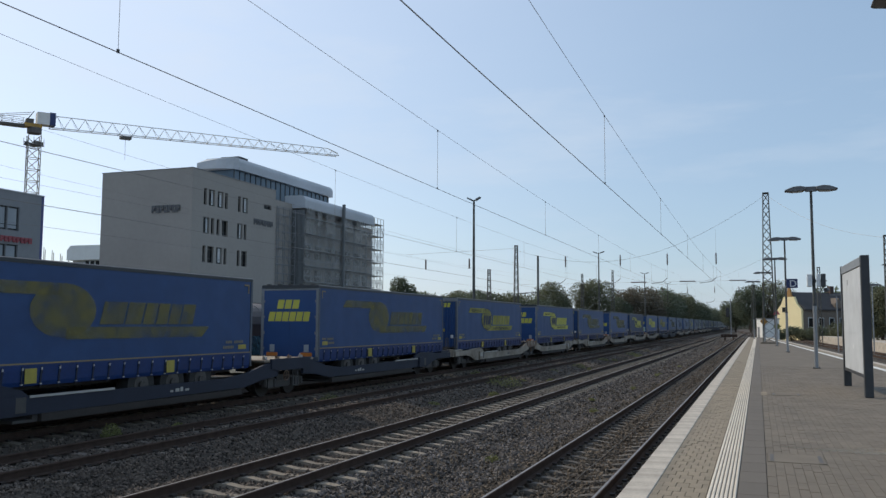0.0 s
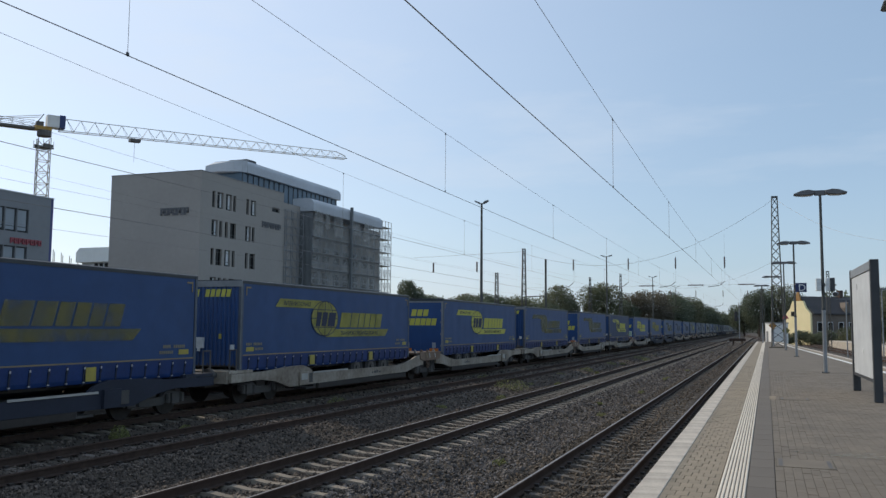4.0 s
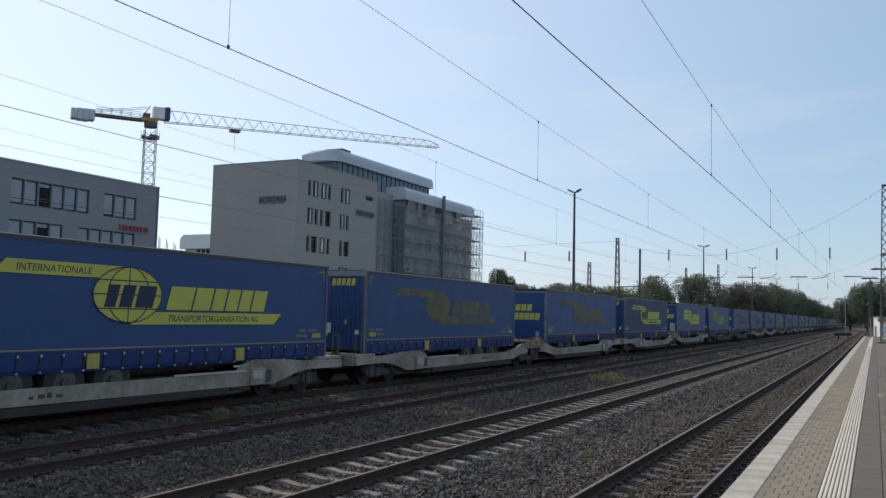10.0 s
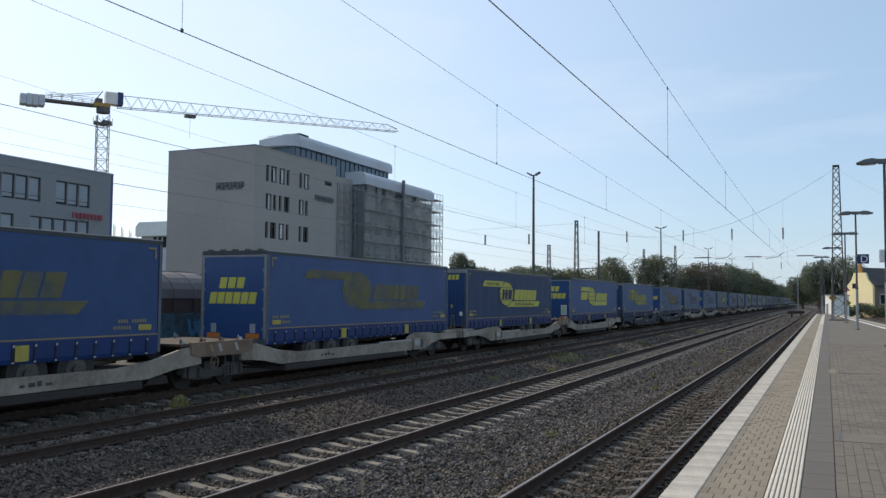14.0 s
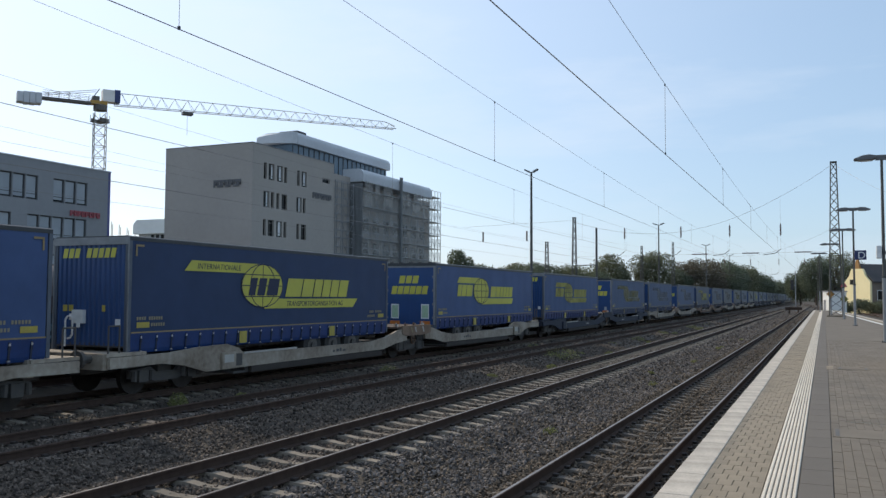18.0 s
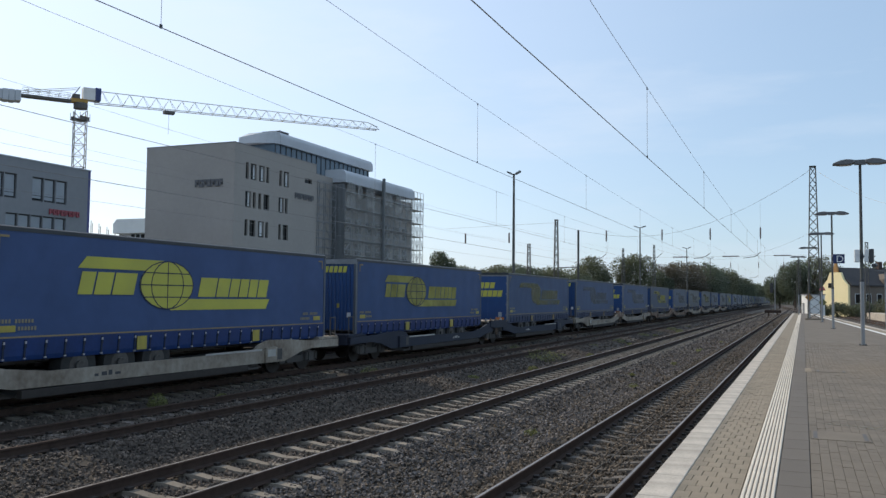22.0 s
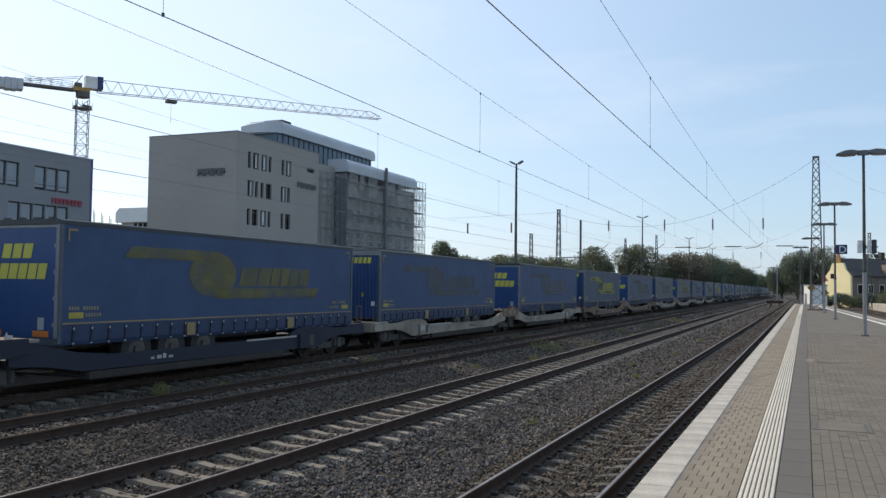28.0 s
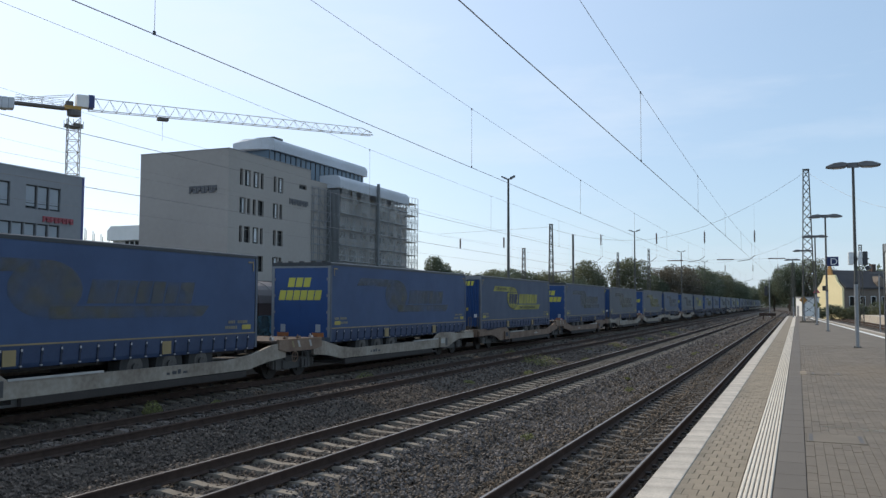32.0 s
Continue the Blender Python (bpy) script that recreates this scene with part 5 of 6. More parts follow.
part("stair_tower", make(tubes, 29.6, 34.4, 1.2, ZS + [19.6], -2.0, 0.1), M_DECK, house_b, "bare scaffold stair tower at the building end")
part("end_net", make(end_sheet), M_NET, house_b, "dark dust net over the scaffold end")
part("tower_post", make(bx, 1.15, 1.5, 17.0, 17.38, 0, 20.9), M_NET, house_b, "dark upright scaffold hoist mast")


def hood(bm, x0, x1, y0, y1, z0, z1, r):
    """A rounded upper storey or sheeted roof edge."""
    pts = [(x0, z0), (x1, z0)] + [(x1 - r + r * math.cos(a), z1 - r + r * math.sin(a)) for a in [math.pi / 2 * i / 6 for i in range(7)]] + [(x0, z1)]
    prism(bm, pts, y0, y1, "y")


part("eaves_sheet", make(hood, -2.2, 1.1, 6.0, 28.6, 19.0, 20.8, 0.9), M_ATTIC, house_b, "pale plastic sheeting over the eaves")
part("top_storey", make(hood, -8.5, -3.4, -3.4, 22.6, 22.95, 24.65, 0.9), M_ATTIC, house_b, "pale rounded attic edge")


def rounded_end(bm):
    """The attic bends away from the street and slopes down to its end."""
    pts = [(-8.5, -3.4, 24.60), (-3.5, -3.4, 24.55), (-3.8, -4.1, 24.45), (-4.6, -4.7, 24.30), (-5.8, -5.1, 24.15), (-7.2, -5.3, 23.95), (-8.5, -5.4, 23.75)]
    lo, hi = [bm.verts.new((x, y, 22.95)) for x, y, z in pts], [bm.verts.new(p) for p in pts]
    bm.faces.new(lo[::-1])
    bm.faces.new(hi)
    for i in range(len(pts)):
        j = (i + 1) % len(pts)
        bm.faces.new((lo[i], lo[j], hi[j], hi[i]))


part("top_storey_end", make(rounded_end), M_ATTIC, house_b)
part("roof_unit", make(bx, -7, -4.2, -2.4, -0.3, 24.62, 24.95), M_SIGNDARK, house_b)
part("glass_band", make(bx, -8.2, -3.9, -4.0, 22.2, 19.4, 22.95), M_GLASSBAND, house_b, "band of blue-grey glazing")
mull = mesh_of("mullion", make(bx, -3.9, -3.82, -0.05, 0.05, 19.4, 22.95), M_WFRAME)
for k in range(21):
    piece("mullion", mull, house_b, 0, -3.9 + k * 1.28, 0)

# the grey building with the red sign
house_c = thing("grey_office", "grey plastered office block with rows of windows and a red sign", "building", -59, 41.3, GZ)
HC, WC, DC = 14.25, 17.0, 16.0
holesC = []
for u in [2.1 + 1.24 * k for k in range(6)] + [11.0 + 1.24 * k for k in range(3)]:
    holesC.append((u, u + 1.16, 10.2 - GZ, 12.2 - GZ))
for r in range(3):
    for u in [2.1 + 1.24 * k for k in range(4)] + [8.5 + 1.24 * k for k in range(5)]:
        holesC.append((u, u + 1.16, 7.0 - 3.2 * r - GZ, 9.0 - 3.2 * r - GZ))
part("wall", make(wall_with_holes, WC, HC, holesC, 0.35, put_a), M_PLASTER2, house_c, "grey rendered wall with window openings")
part("wall", make(bx, -DC, 0, -0.35, -0.003, 0, HC), M_PLASTER2, house_c)
part("wall", make(bx, -DC, -DC + 0.35, 0, WC, 0, HC), M_PLASTER2, house_c)
part("end_wall", make(bx, -DC + 0.35, -0.02, WC, WC + 0.3, 0, HC), M_SIDEBLUE, house_c, "violet-blue painted end wall")
part("roof", make(bx, -DC + 0.35, -0.35, 0.35, WC, HC - 0.5, HC - 0.2), M_PLASTER2, house_c)
part("parapet_cap", make(lambda bm: (bx(bm, -0.42, 0.06, -0.4, WC + 0.3, HC, HC + 0.09), bx(bm, -DC, -0.42, -0.4, 0.05, HC, HC + 0.09))), M_ATTIC, house_c, "pale metal parapet cap")
part("chimney", make(lambda bm: (bx(bm, -6.0, -5.5, 2.0, 2.5, HC, HC + 0.8), bx(bm, -5.9, -5.6, 2.1, 2.4, HC + 0.8, HC + 1.1))), M_SIGNDARK, house_c)
# no rooms here either, a dark block gives their shade
part("interior", make(bx, -DC + 0.4, -1.2, 0.5, WC - 0.1, 0, HC - 0.6), M_SIGNDARK, house_c, "dark block in place of unlit rooms")
for i, hole in enumerate(holesC):
    window_in(house_c, hole, put_a, (0.97, 0.97, 0.93, 0.97)[i % 4] if i % 9 != 2 else 0.15, 0.16, 0.11)
part("red_sign", make(sign_row, 8, 0.42, 0.48, 0.09, lambda u, v, d: (0.03 + d, 12.75 + u, 9.95 + v)), M_RED, house_c, "red raised lettering drawn as plain bars")

# a pale rounded building seen in the gap, with bare scaffolding beside it
house_d = thing("distant_building", "pale distant building with rounded roof edge and window band", "building", -136, 150, GZ)
part("body", make(bx, -3, 26, 0, 20, 0, 17.2), M_ATTIC, house_d)
part("roof_edge", make(lambda bm: prism(bm, [(-7, 16.8), (-7, 19), (-6, 20), (26, 20), (26, 16.8)], -1, 20, "y")), M_SHED, house_d, "rounded white roof edge")
for k in range(8):
    part("window", make(bx, -2.6 + k * 1.4, -1.6 + k * 1.4, -0.05, 0.0, 14.2, 16.6), M_GLASS, house_d)
part("stair_wing", make(bx, -6.6, -3.0, 0.5, 20, 0, 17.0), M_ATTIC, house_d)
for k in range(4):
    for z in (4.6, 8.4, 12.4):
        part("window", make(bx, -6.3 + k * 1.3, -5.4 + k * 1.3, 0.4 if k < 3 else -0.06, 0.49 if k < 3 else -0.01, z, z + 2.9), M_GLASS, house_d)
for z in (7.9, 11.8):
    part("balcony", make(bx, -7.6, -1.0, -1.3, 0.45, z, z + 0.35), M_TARP, house_d, "white balcony slab")
for i in range(4):
    for j in (0, 2):
        part("scaffold_pole", make(rod, (-14.5 + i * 2.4, -2 + j, 0), (-14.5 + i * 2.4, -2 + j, 20.0 - 0.8 * i), 0.09, 5), M_DECK, house_d)
for z in range(2, 18, 2):
    part("scaffold_deck", make(bx, -14.6, -7.2, -2.1, 0.1, z, z + 0.15), M_DECK, house_d)
for u, z, w in ((-14.4, 6.2, 2.2), (-12.0, 8.2, 1.2), (-12.0, 10.2, 2.3), (-9.8, 12.2, 1.4), (-14.4, 14.2, 1.2), (-9.6, 4.2, 2.2)):
    part("white_sheet", make(bx, u, u + w, -2.2, -2.15, z, z + 1.9), M_TARP, house_d, "white sheet on the scaffold")

# ---- tower crane ----
crane = thing("tower_crane", "white tower crane with yellow slewing deck and long lattice jib", "crane", -99.65, 96.5, GZ)
JA = math.atan2(137.5 - 96.5, -70.3 + 99.65)
JIB = Vector((math.cos(JA), math.sin(JA), 0))
SIDEV = Vector((-JIB.y, JIB.x, 0))


def lattice(bm, p, axis, u, w, length, half_u, half_w, bay, r, taper=1.0):
    """A square lattice beam with zigzag bracing."""
    n = int(length / bay)
    rows = []
    for i in range(n + 1):
        k = 1 - (1 - taper) * i / n
        c = p + axis * (i * bay)
        rows.append([c + u * (half_u * k * a) + w * (half_w * k * b) for a, b in ((-1, -1), (1, -1), (1, 1), (-1, 1))])
    for a, b in zip(rows, rows[1:]):
        for j in range(4):
            rod(bm, a[j], b[j], r, 4)
            rod(bm, a[j], b[(j + 1) % 4], r * 0.6, 4)
            rod(bm, a[j], a[(j + 1) % 4], r * 0.6, 4)


part("mast", make(lattice, Vector((0, 0, 0)), Vector((0, 0, 1)), JIB, SIDEV, 32.0, 0.85, 0.85, 1.7, 0.08), M_CRANEMAST, crane, "pale grey lattice mast")


JN = 24


def jib_node(i):
    """The three chord points at the i-th node: two below, one above."""
    c = Vector((0, 0, 32.0 + 0.055 * i)) + JIB * (2.0 + i * 2.0)
    hgt = 1.9 - 0.75 * i / JN if i < JN else 0.5
    return c + SIDEV * 0.55, c - SIDEV * 0.55, c + Vector((0, 0, hgt))


def jib_brace(bm, i):
    a, b = jib_node(i), jib_node(i + 1)
    m = (a[2] + b[2]) / 2
    for j in (0, 1):
        rod(bm, a[j], m, 0.036, 4)
        rod(bm, m, b[j], 0.036, 4)
    rod(bm, a[0], a[1], 0.045, 4)


def box_along(bm, a0, a1, h, z0, z1):
    p = [JIB * a + SIDEV * s for a, s in ((a0, -h), (a1, -h), (a1, h), (a0, h))]
    prism(bm, [(q.x, q.y) for q in p], z0, z1, "z")


for j in range(3):
    part("jib_chord", make(rod, jib_node(0)[j], jib_node(JN - 1)[j], 0.068, 4), M_CRANE, crane, "long white chord of the lattice jib")
    part("jib_tip", make(rod, jib_node(JN - 1)[j], jib_node(JN)[j], 0.085, 4), M_CRANE, crane)
for i in range(JN):
    part("jib_brace", make(jib_brace, i), M_CRANE, crane)
part("slewing_deck", make(box_along, -1.4, 0.9, 0.75, 31.75, 32.3), M_CRANEYE, crane, "yellow slewing deck")
part("machine_cabinet", make(box_along, 0.2, 1.9, 0.85, 32.3, 34.1), M_CRANE, crane, "white machine cabinet")
part("winch", make(box_along, -1.2, -0.2, 0.55, 32.3, 33.0), M_CRANEDK, crane, "dark winch housing")
part("head_frame", make(lambda bm: [rod(bm, JIB * -1.4 + SIDEV * s + Vector((0, 0, 32.3)), JIB * -0.2 + SIDEV * s * 0.4 + Vector((0, 0, 34.2)), 0.07, 4) for s in (-0.7, 0.7)]), M_CRANEDK, crane)
part("blue_panel", make(box_along, 1.9, 2.7, 0.9, 32.3, 34.2), M_CRANEBLUE, crane, "dark blue panel")
part("counter_jib", make(box_along, -11.2, -1.4, 0.7, 31.7, 32.05), M_CRANEDK, crane, "dark counter jib")
part("guard_rail", make(lambda bm: [rod(bm, JIB * -8.0 + SIDEV * s + Vector((0, 0, 32.0 + z)), JIB * -1.4 + SIDEV * s + Vector((0, 0, 32.0 + z)), 0.03, 4) for s in (-0.65, 0.65) for z in (0.5, 1.0)] +
                        [rod(bm, JIB * -(1.6 + 1.4 * k) + SIDEV * s + Vector((0, 0, 32.0)), JIB * -(1.6 + 1.4 * k) + SIDEV * s + Vector((0, 0, 33.0)), 0.03, 4) for s in (-0.65, 0.65) for k in range(5)]), M_CRANEDK, crane, "thin guard rail")
for k in range(4):
    part("counterweight", make(box_along, -11.4 + k * 0.82, -10.6 + k * 0.82, 0.95, 30.8 + 0.1 * (k in (0, 3)), 32.5 - 0.1 * (k == 0)), M_ATTIC, crane, "pale concrete counterweight slab", 0.08)
for s in (-0.7, 0.7):
    part("tie_bar", make(rod, JIB * -8.5 + Vector((0, 0, 32.4)) + SIDEV * s, JIB * -0.6 + Vector((0, 0, 33.9)) + SIDEV * s, 0.05, 4), M_CRANE, crane)
part("turntable", make(rod, (0, 0, 30.9), (0, 0, 31.76), 1.0, 14), M_CRANEDK, crane)
part("gallery", make(bx, -1.0, 1.0, -1.0, 1.0, 29.1, 29.2), M_CRANEDK, crane, "service gallery under the turntable")
for a in (-1, 1):
    part("gallery_panel", make(bx, a * 0.95 - 0.05, a * 0.95 + 0.05, -0.8, 0.8, 29.2, 29.7), M_CRANEDK, crane)
    for b in (-1, 1):
        part("gallery_post", make(rod, (a * 0.95, b * 0.95, 29.1), (a * 0.95, b * 0.95, 30.2), 0.05, 4), M_CRANEDK, crane)
part("trolley", make(box_along, 12.2, 13.8, 0.6, 31.7, 32.15), M_CRANEDK, crane)
part("hoist_rope", make(lambda bm: rod(bm, JIB * 13 + Vector((0, 0, 28.5)), JIB * 13 + Vector((0, 0, 31.7)), 0.03, 4)), M_CRANEDK, crane)


# ---- overhead line ----
SPAN_Y = 89.0


def wire_run(bm, pts, r, n=5):
    """A wire through a row of points, one connected tube."""
    pts = [Vector(p) for p in pts]
    rings = []
    for i, p in enumerate(pts):
        d = (pts[min(i + 1, len(pts) - 1)] - pts[max(i - 1, 0)]).normalized()
        u = d.cross(Vector((0, 0, 1)) if abs(d.z) < 0.9 else Vector((1, 0, 0))).normalized()
        w = d.cross(u)
        rings.append([bm.verts.new(p + (u * math.cos(6.28319 * k / n) + w * math.sin(6.28319 * k / n)) * r) for k in range(n)])
    for a, b in zip(rings, rings[1:]):
        for k in range(n):
            bm.faces.new((a[k], a[(k + 1) % n], b[(k + 1) % n], b[k]))


def overhead(name, x, zc, zm, sag, droppers, label, x_far=None, rc=0.0068):
    """Contact wire with a sagging carrier wire and droppers between."""
    t = thing(name, label, "overhead line", 0, 0, 0, group="overhead lines")
    x_far = x if x_far is None else x_far

    def sx(y):
        return x + (x_far - x) * (y - 9) / 80 if 9 <= y <= 89 else (x if y < 9 else x_far)

    def carrier(y):
        k = (y - 49) / 40
        return zm + sag * k * k if -31 <= y <= 89 else zm + sag * ((((y - 9) % 80) - 40) / 40) ** 2

    def carrier_all(y):
        k = (((y - 9) % 80) - 40) / 40
        return zm + sag * k * k

    ys = [-30 + 4 * i for i in range(31)] + [94 + 8 * i for i in range(30)]
    part("contact_wire", make(wire_run, [(sx(y), y, zc) for y in (-30, 9, 89, 169, 330)], rc), M_WIRE, t)
    part("carrier_wire", make(wire_run, [(sx(y), y, carrier_all(y)) for y in ys], rc * 0.62), M_WIRE, t)
    for y in droppers:
        d = part("dropper", make(rod, (sx(y), y, zc), (sx(y), y, carrier_all(y)), 0.0045, 4), M_WIRE, t)
        part("clamp", make(lambda bm: (bx(bm, sx(y) - 0.01, sx(y) + 0.01, y - 0.018, y + 0.018, zc - 0.008, zc + 0.04),
                                       bx(bm, sx(y) - 0.01, sx(y) + 0.01, y - 0.018, y + 0.018, carrier_all(y) - 0.04, carrier_all(y) + 0.012))), M_DARKSTEEL, d)
    return t


overhead("overhead_line", -2.98, 5.45, 6.40, 0.85, [17.9, 28.5, 39.1, 49.7, 60.3, 70.9, 101, 115, 129, 143], "contact and carrier wire over the platform track", -2.6, rc=0.0072)
overhead("overhead_line", -7.3, 5.82, 6.95, 0.62, [8.3, 19.6, 31.2, 42.8, 54.4, 66.0, 77.0, 101, 115, 129, 143], "contact and carrier wire over the through track", -7.5)
overhead("overhead_line", -12.6, 5.72, 7.2, 0.5, [24.3, 36, 47.7, 59.4, 71, 101, 115, 129], "contact and carrier wire over the shaded track", -12.4)
overhead("overhead_line", -17.0, 5.47, 7.0, 0.6, [101, 115], "contact and carrier wire over the goods track", rc=0.006)
overhead("overhead_line", -21.8, 5.6, 7.0, 0.6, [101, 115], "contact and carrier wire over the siding", rc=0.0055)


def lattice_mast(bm, h, w0, w1, panels):
    """A tapering four-legged mast with crossed bracing."""
    rows = []
    for i in range(panels + 1):
        z, k = h * i / panels, (w0 + (w1 - w0) * i / panels) / 2
        rows.append([Vector((sx * k, sy * k, z)) for sx, sy in ((-1, -1), (1, -1), (1, 1), (-1, 1))])
    r = 0.05 if h > 12 else 0.042
    for a, b in zip(rows, rows[1:]):
        for j in range(4):
            rod(bm, a[j], b[j], r, 4)
            rod(bm, a[j], b[(j + 1) % 4], r * 0.38, 4)
            rod(bm, a[(j + 1) % 4], b[j], r * 0.38, 4)
    bx(bm, -w1 / 2 - 0.05, w1 / 2 + 0.05, -w1 / 2 - 0.05, w1 / 2 + 0.05, h, h + 0.12)


def mast(x, y, z, top, w0, w1, label):
    t = thing("lattice_mast", label, "mast", x, y, z, group="lattice masts")
    part("lattice", make(lattice_mast, top - z, w0, w1, max(8, int((top - z) / 0.8))), M_MAST, t)
    part("footing", make(bx, -w0 / 2 - 0.25, w0 / 2 + 0.25, -w0 / 2 - 0.25, w0 / 2 + 0.25, -0.3, 0.12), M_SLEEPER, t, "concrete footing")
    return t


mast(1.0, SPAN_Y, ZP, 15.3, 1.15, 0.5, "tall dark lattice mast standing on the platform")
mast(-24.2, SPAN_Y, -0.7, 10.8, 0.62, 0.26, "dark lattice mast beside the siding")
mast(-32.75, 107.0, -0.7, 9.45, 0.62, 0.3, "squat lattice mast with a broad head")
mast(-33.05, 172.0, -0.7, 12.5, 0.75, 0.28, "distant lattice mast before the trees")
mast(-29.0, 185.0, -0.7, 13.9, 0.75, 0.28, "distant slim lattice mast before the trees")
mast(7.45, 120.0, -0.7, 9.85, 0.5, 0.3, "slim dark lattice mast beyond the far track")
mast(9.6, 75.0, -0.7, 9.5, 0.42, 0.28, "lattice mast beyond the far track")
mast(-0.6, 150.0, -0.7, 9.0, 0.8, 0.45, "distant lattice mast at the platform end")


def head_span(y, xr, zr, xl, zl, tracks, name_label, bars=()):
    """A sagging cross wire between two masts from which insulators hold the line wires."""
    t = thing("head_span", name_label, "overhead line", 0, y, 0, group="cross spans")
    def zs(x):
        return 6.9 - 0.2 * (x - xr) / (xl - xr)

    pts = []
    for i in range(25):
        k = i / 24
        x = xr + (xl - xr) * k
        pts.append((x, 0, zr + (zl - zr) * k - (zr - 9.4) * 0.62 * math.sin(math.pi * min(1, k * 0.98)) ** 0.9))
    part("cross_wire", make(wire_run, pts, 0.013), M_WIRE, t)
    part("steady_wire", make(rod, (xr, 0, 6.9), (xl, 0, 6.7), 0.007, 4), M_WIRE, t)
    for x in tracks:
        zz = min(p[2] for p in pts if abs(p[0] - x) < 1.3) if any(abs(p[0] - x) < 1.3 for p in pts) else 9.6
        part("hanger", make(rod, (x, 0, 7.2), (x, 0, zz), 0.006, 4), M_WIRE, t)
        part("insulator", make(lambda bm: [rod(bm, (x, 0, 8.6 + 0.1 * k), (x, 0, 8.66 + 0.1 * k), 0.11, 8, 0.05) for k in range(10)] + [rod(bm, (x, 0, 8.5), (x, 0, 9.65), 0.05, 6)]), M_INSUL, t, "dark ribbed insulator")
        part("steady_arm", make(wire_run, [(x, 0, 7.2), (x - 0.5, 0, 6.8), (x - 1.6, 0, 6.65)], 0.03), M_MAST, t)
    for x in bars:
        part("insulator", make(lambda bm: [rod(bm, (x - 0.75 + 0.15 * k, 0, zs(x)), (x - 0.66 + 0.15 * k, 0, zs(x)), 0.075, 8, 0.05) for k in range(10)] + [rod(bm, (x - 0.8, 0, zs(x)), (x + 0.8, 0, zs(x)), 0.035, 6)]), M_INSUL, t, "dark ribbed insulator lying in the steady wire")
    return t


head_span(SPAN_Y, 1.0, 15.25, -24.2, 10.7, (-18.85, -13.15, -8.45, -3.75), "sagging cross wire with hanging insulators over the tracks", (-11.3, -6.5, -1.75))
head_span(169.0, 1.5, 15.0, -26.0, 12.5, (-17.0, -12.4, -7.5, -3.2), "distant cross wire with insulators over the tracks")
t = thing("span_wire", "thin guy wire running down from the mast", "overhead line", 0, SPAN_Y, 0)
part("wire", make(wire_run, [(1.0 + 8.6 * k / 10, -14 * k / 10, 15.2 - 5.8 * k / 10 - 0.9 * math.sin(math.pi * k / 10)) for k in range(11)], 0.01), M_WIRE, t)
t = thing("feeder_line", "thin feeder wires beyond the siding with hanging insulators", "overhead line", 0, 0, 0)
for x, z in ((-29.5, 8.5), (-34.6, 8.5)):
    part("wire", make(wire_run, [(x, -20, z), (x, 89, z), (x, 260, z)], 0.006), M_WIRE, t)
    part("insulator", make(rod, (x, 89, 8.5), (x, 89, 9.6), 0.09, 8), M_INSUL, t)
part("wire", make(wire_run, [(-37, 89, 10.2), (-24.2, 89, 10.6)], 0.012), M_WIRE, t)


def yard_lamp(x, y, z0, top, w, label):
    """A tall pole with two small flat heads."""
    t = thing("yard_lamp", label, "lamp post", x, y, z0, group="yard lamps")
    h = top - z0
    part("pole", make(rod, (0, 0, 0), (0, 0, h - 0.1), 0.16, 10, 0.09), M_MAST, t)
    part("arm", make(rod, (-w * 0.4, 0, h - 0.1), (w * 0.4, 0, h - 0.1), 0.05, 6), M_MAST, t)
    for s in (-1, 1):
        part("lamp_head", make(lambda bm: prism(bm, [(s * w * 0.3, h - 0.16), (s * w * 0.9, h + 0.05), (s * w, h + 0.14), (s * w * 0.92, h + 0.2), (s * w * 0.3, h + 0.02)], -0.16, 0.16, "y")),
             M_LAMP, t)
    return t


yard_lamp(-24.0, 73.7, -0.7, 13.8, 0.65, "tall dark yard lamp with two small heads")
yard_lamp(-24.0, 139.0, -0.7, 14.1, 0.95, "distant tall yard lamp with two heads")
yard_lamp(-24.7, 205.0, -0.7, 14.5, 1.0, "distant yard lamp before the trees")
yard_lamp(-27.6, 290.0, -0.7, 16.1, 1.2, "far yard lamp before the trees")
t = thing("steel_post", "plain dark signal post beside the siding", "post", -25.0, 102.0, -0.7, group="posts")
part("post", make(rod, (0, 0, 0), (0, 0, 11.5), 0.13, 8), M_MAST, t)
part("bracket", make(lambda bm: (rod(bm, (-1.6, 0, 7.0), (0, 0, 7.0), 0.05, 5), bx(bm, -2.6, -1.2, -0.05, 0.05, 6.9, 7.0))), M_MAST, t)


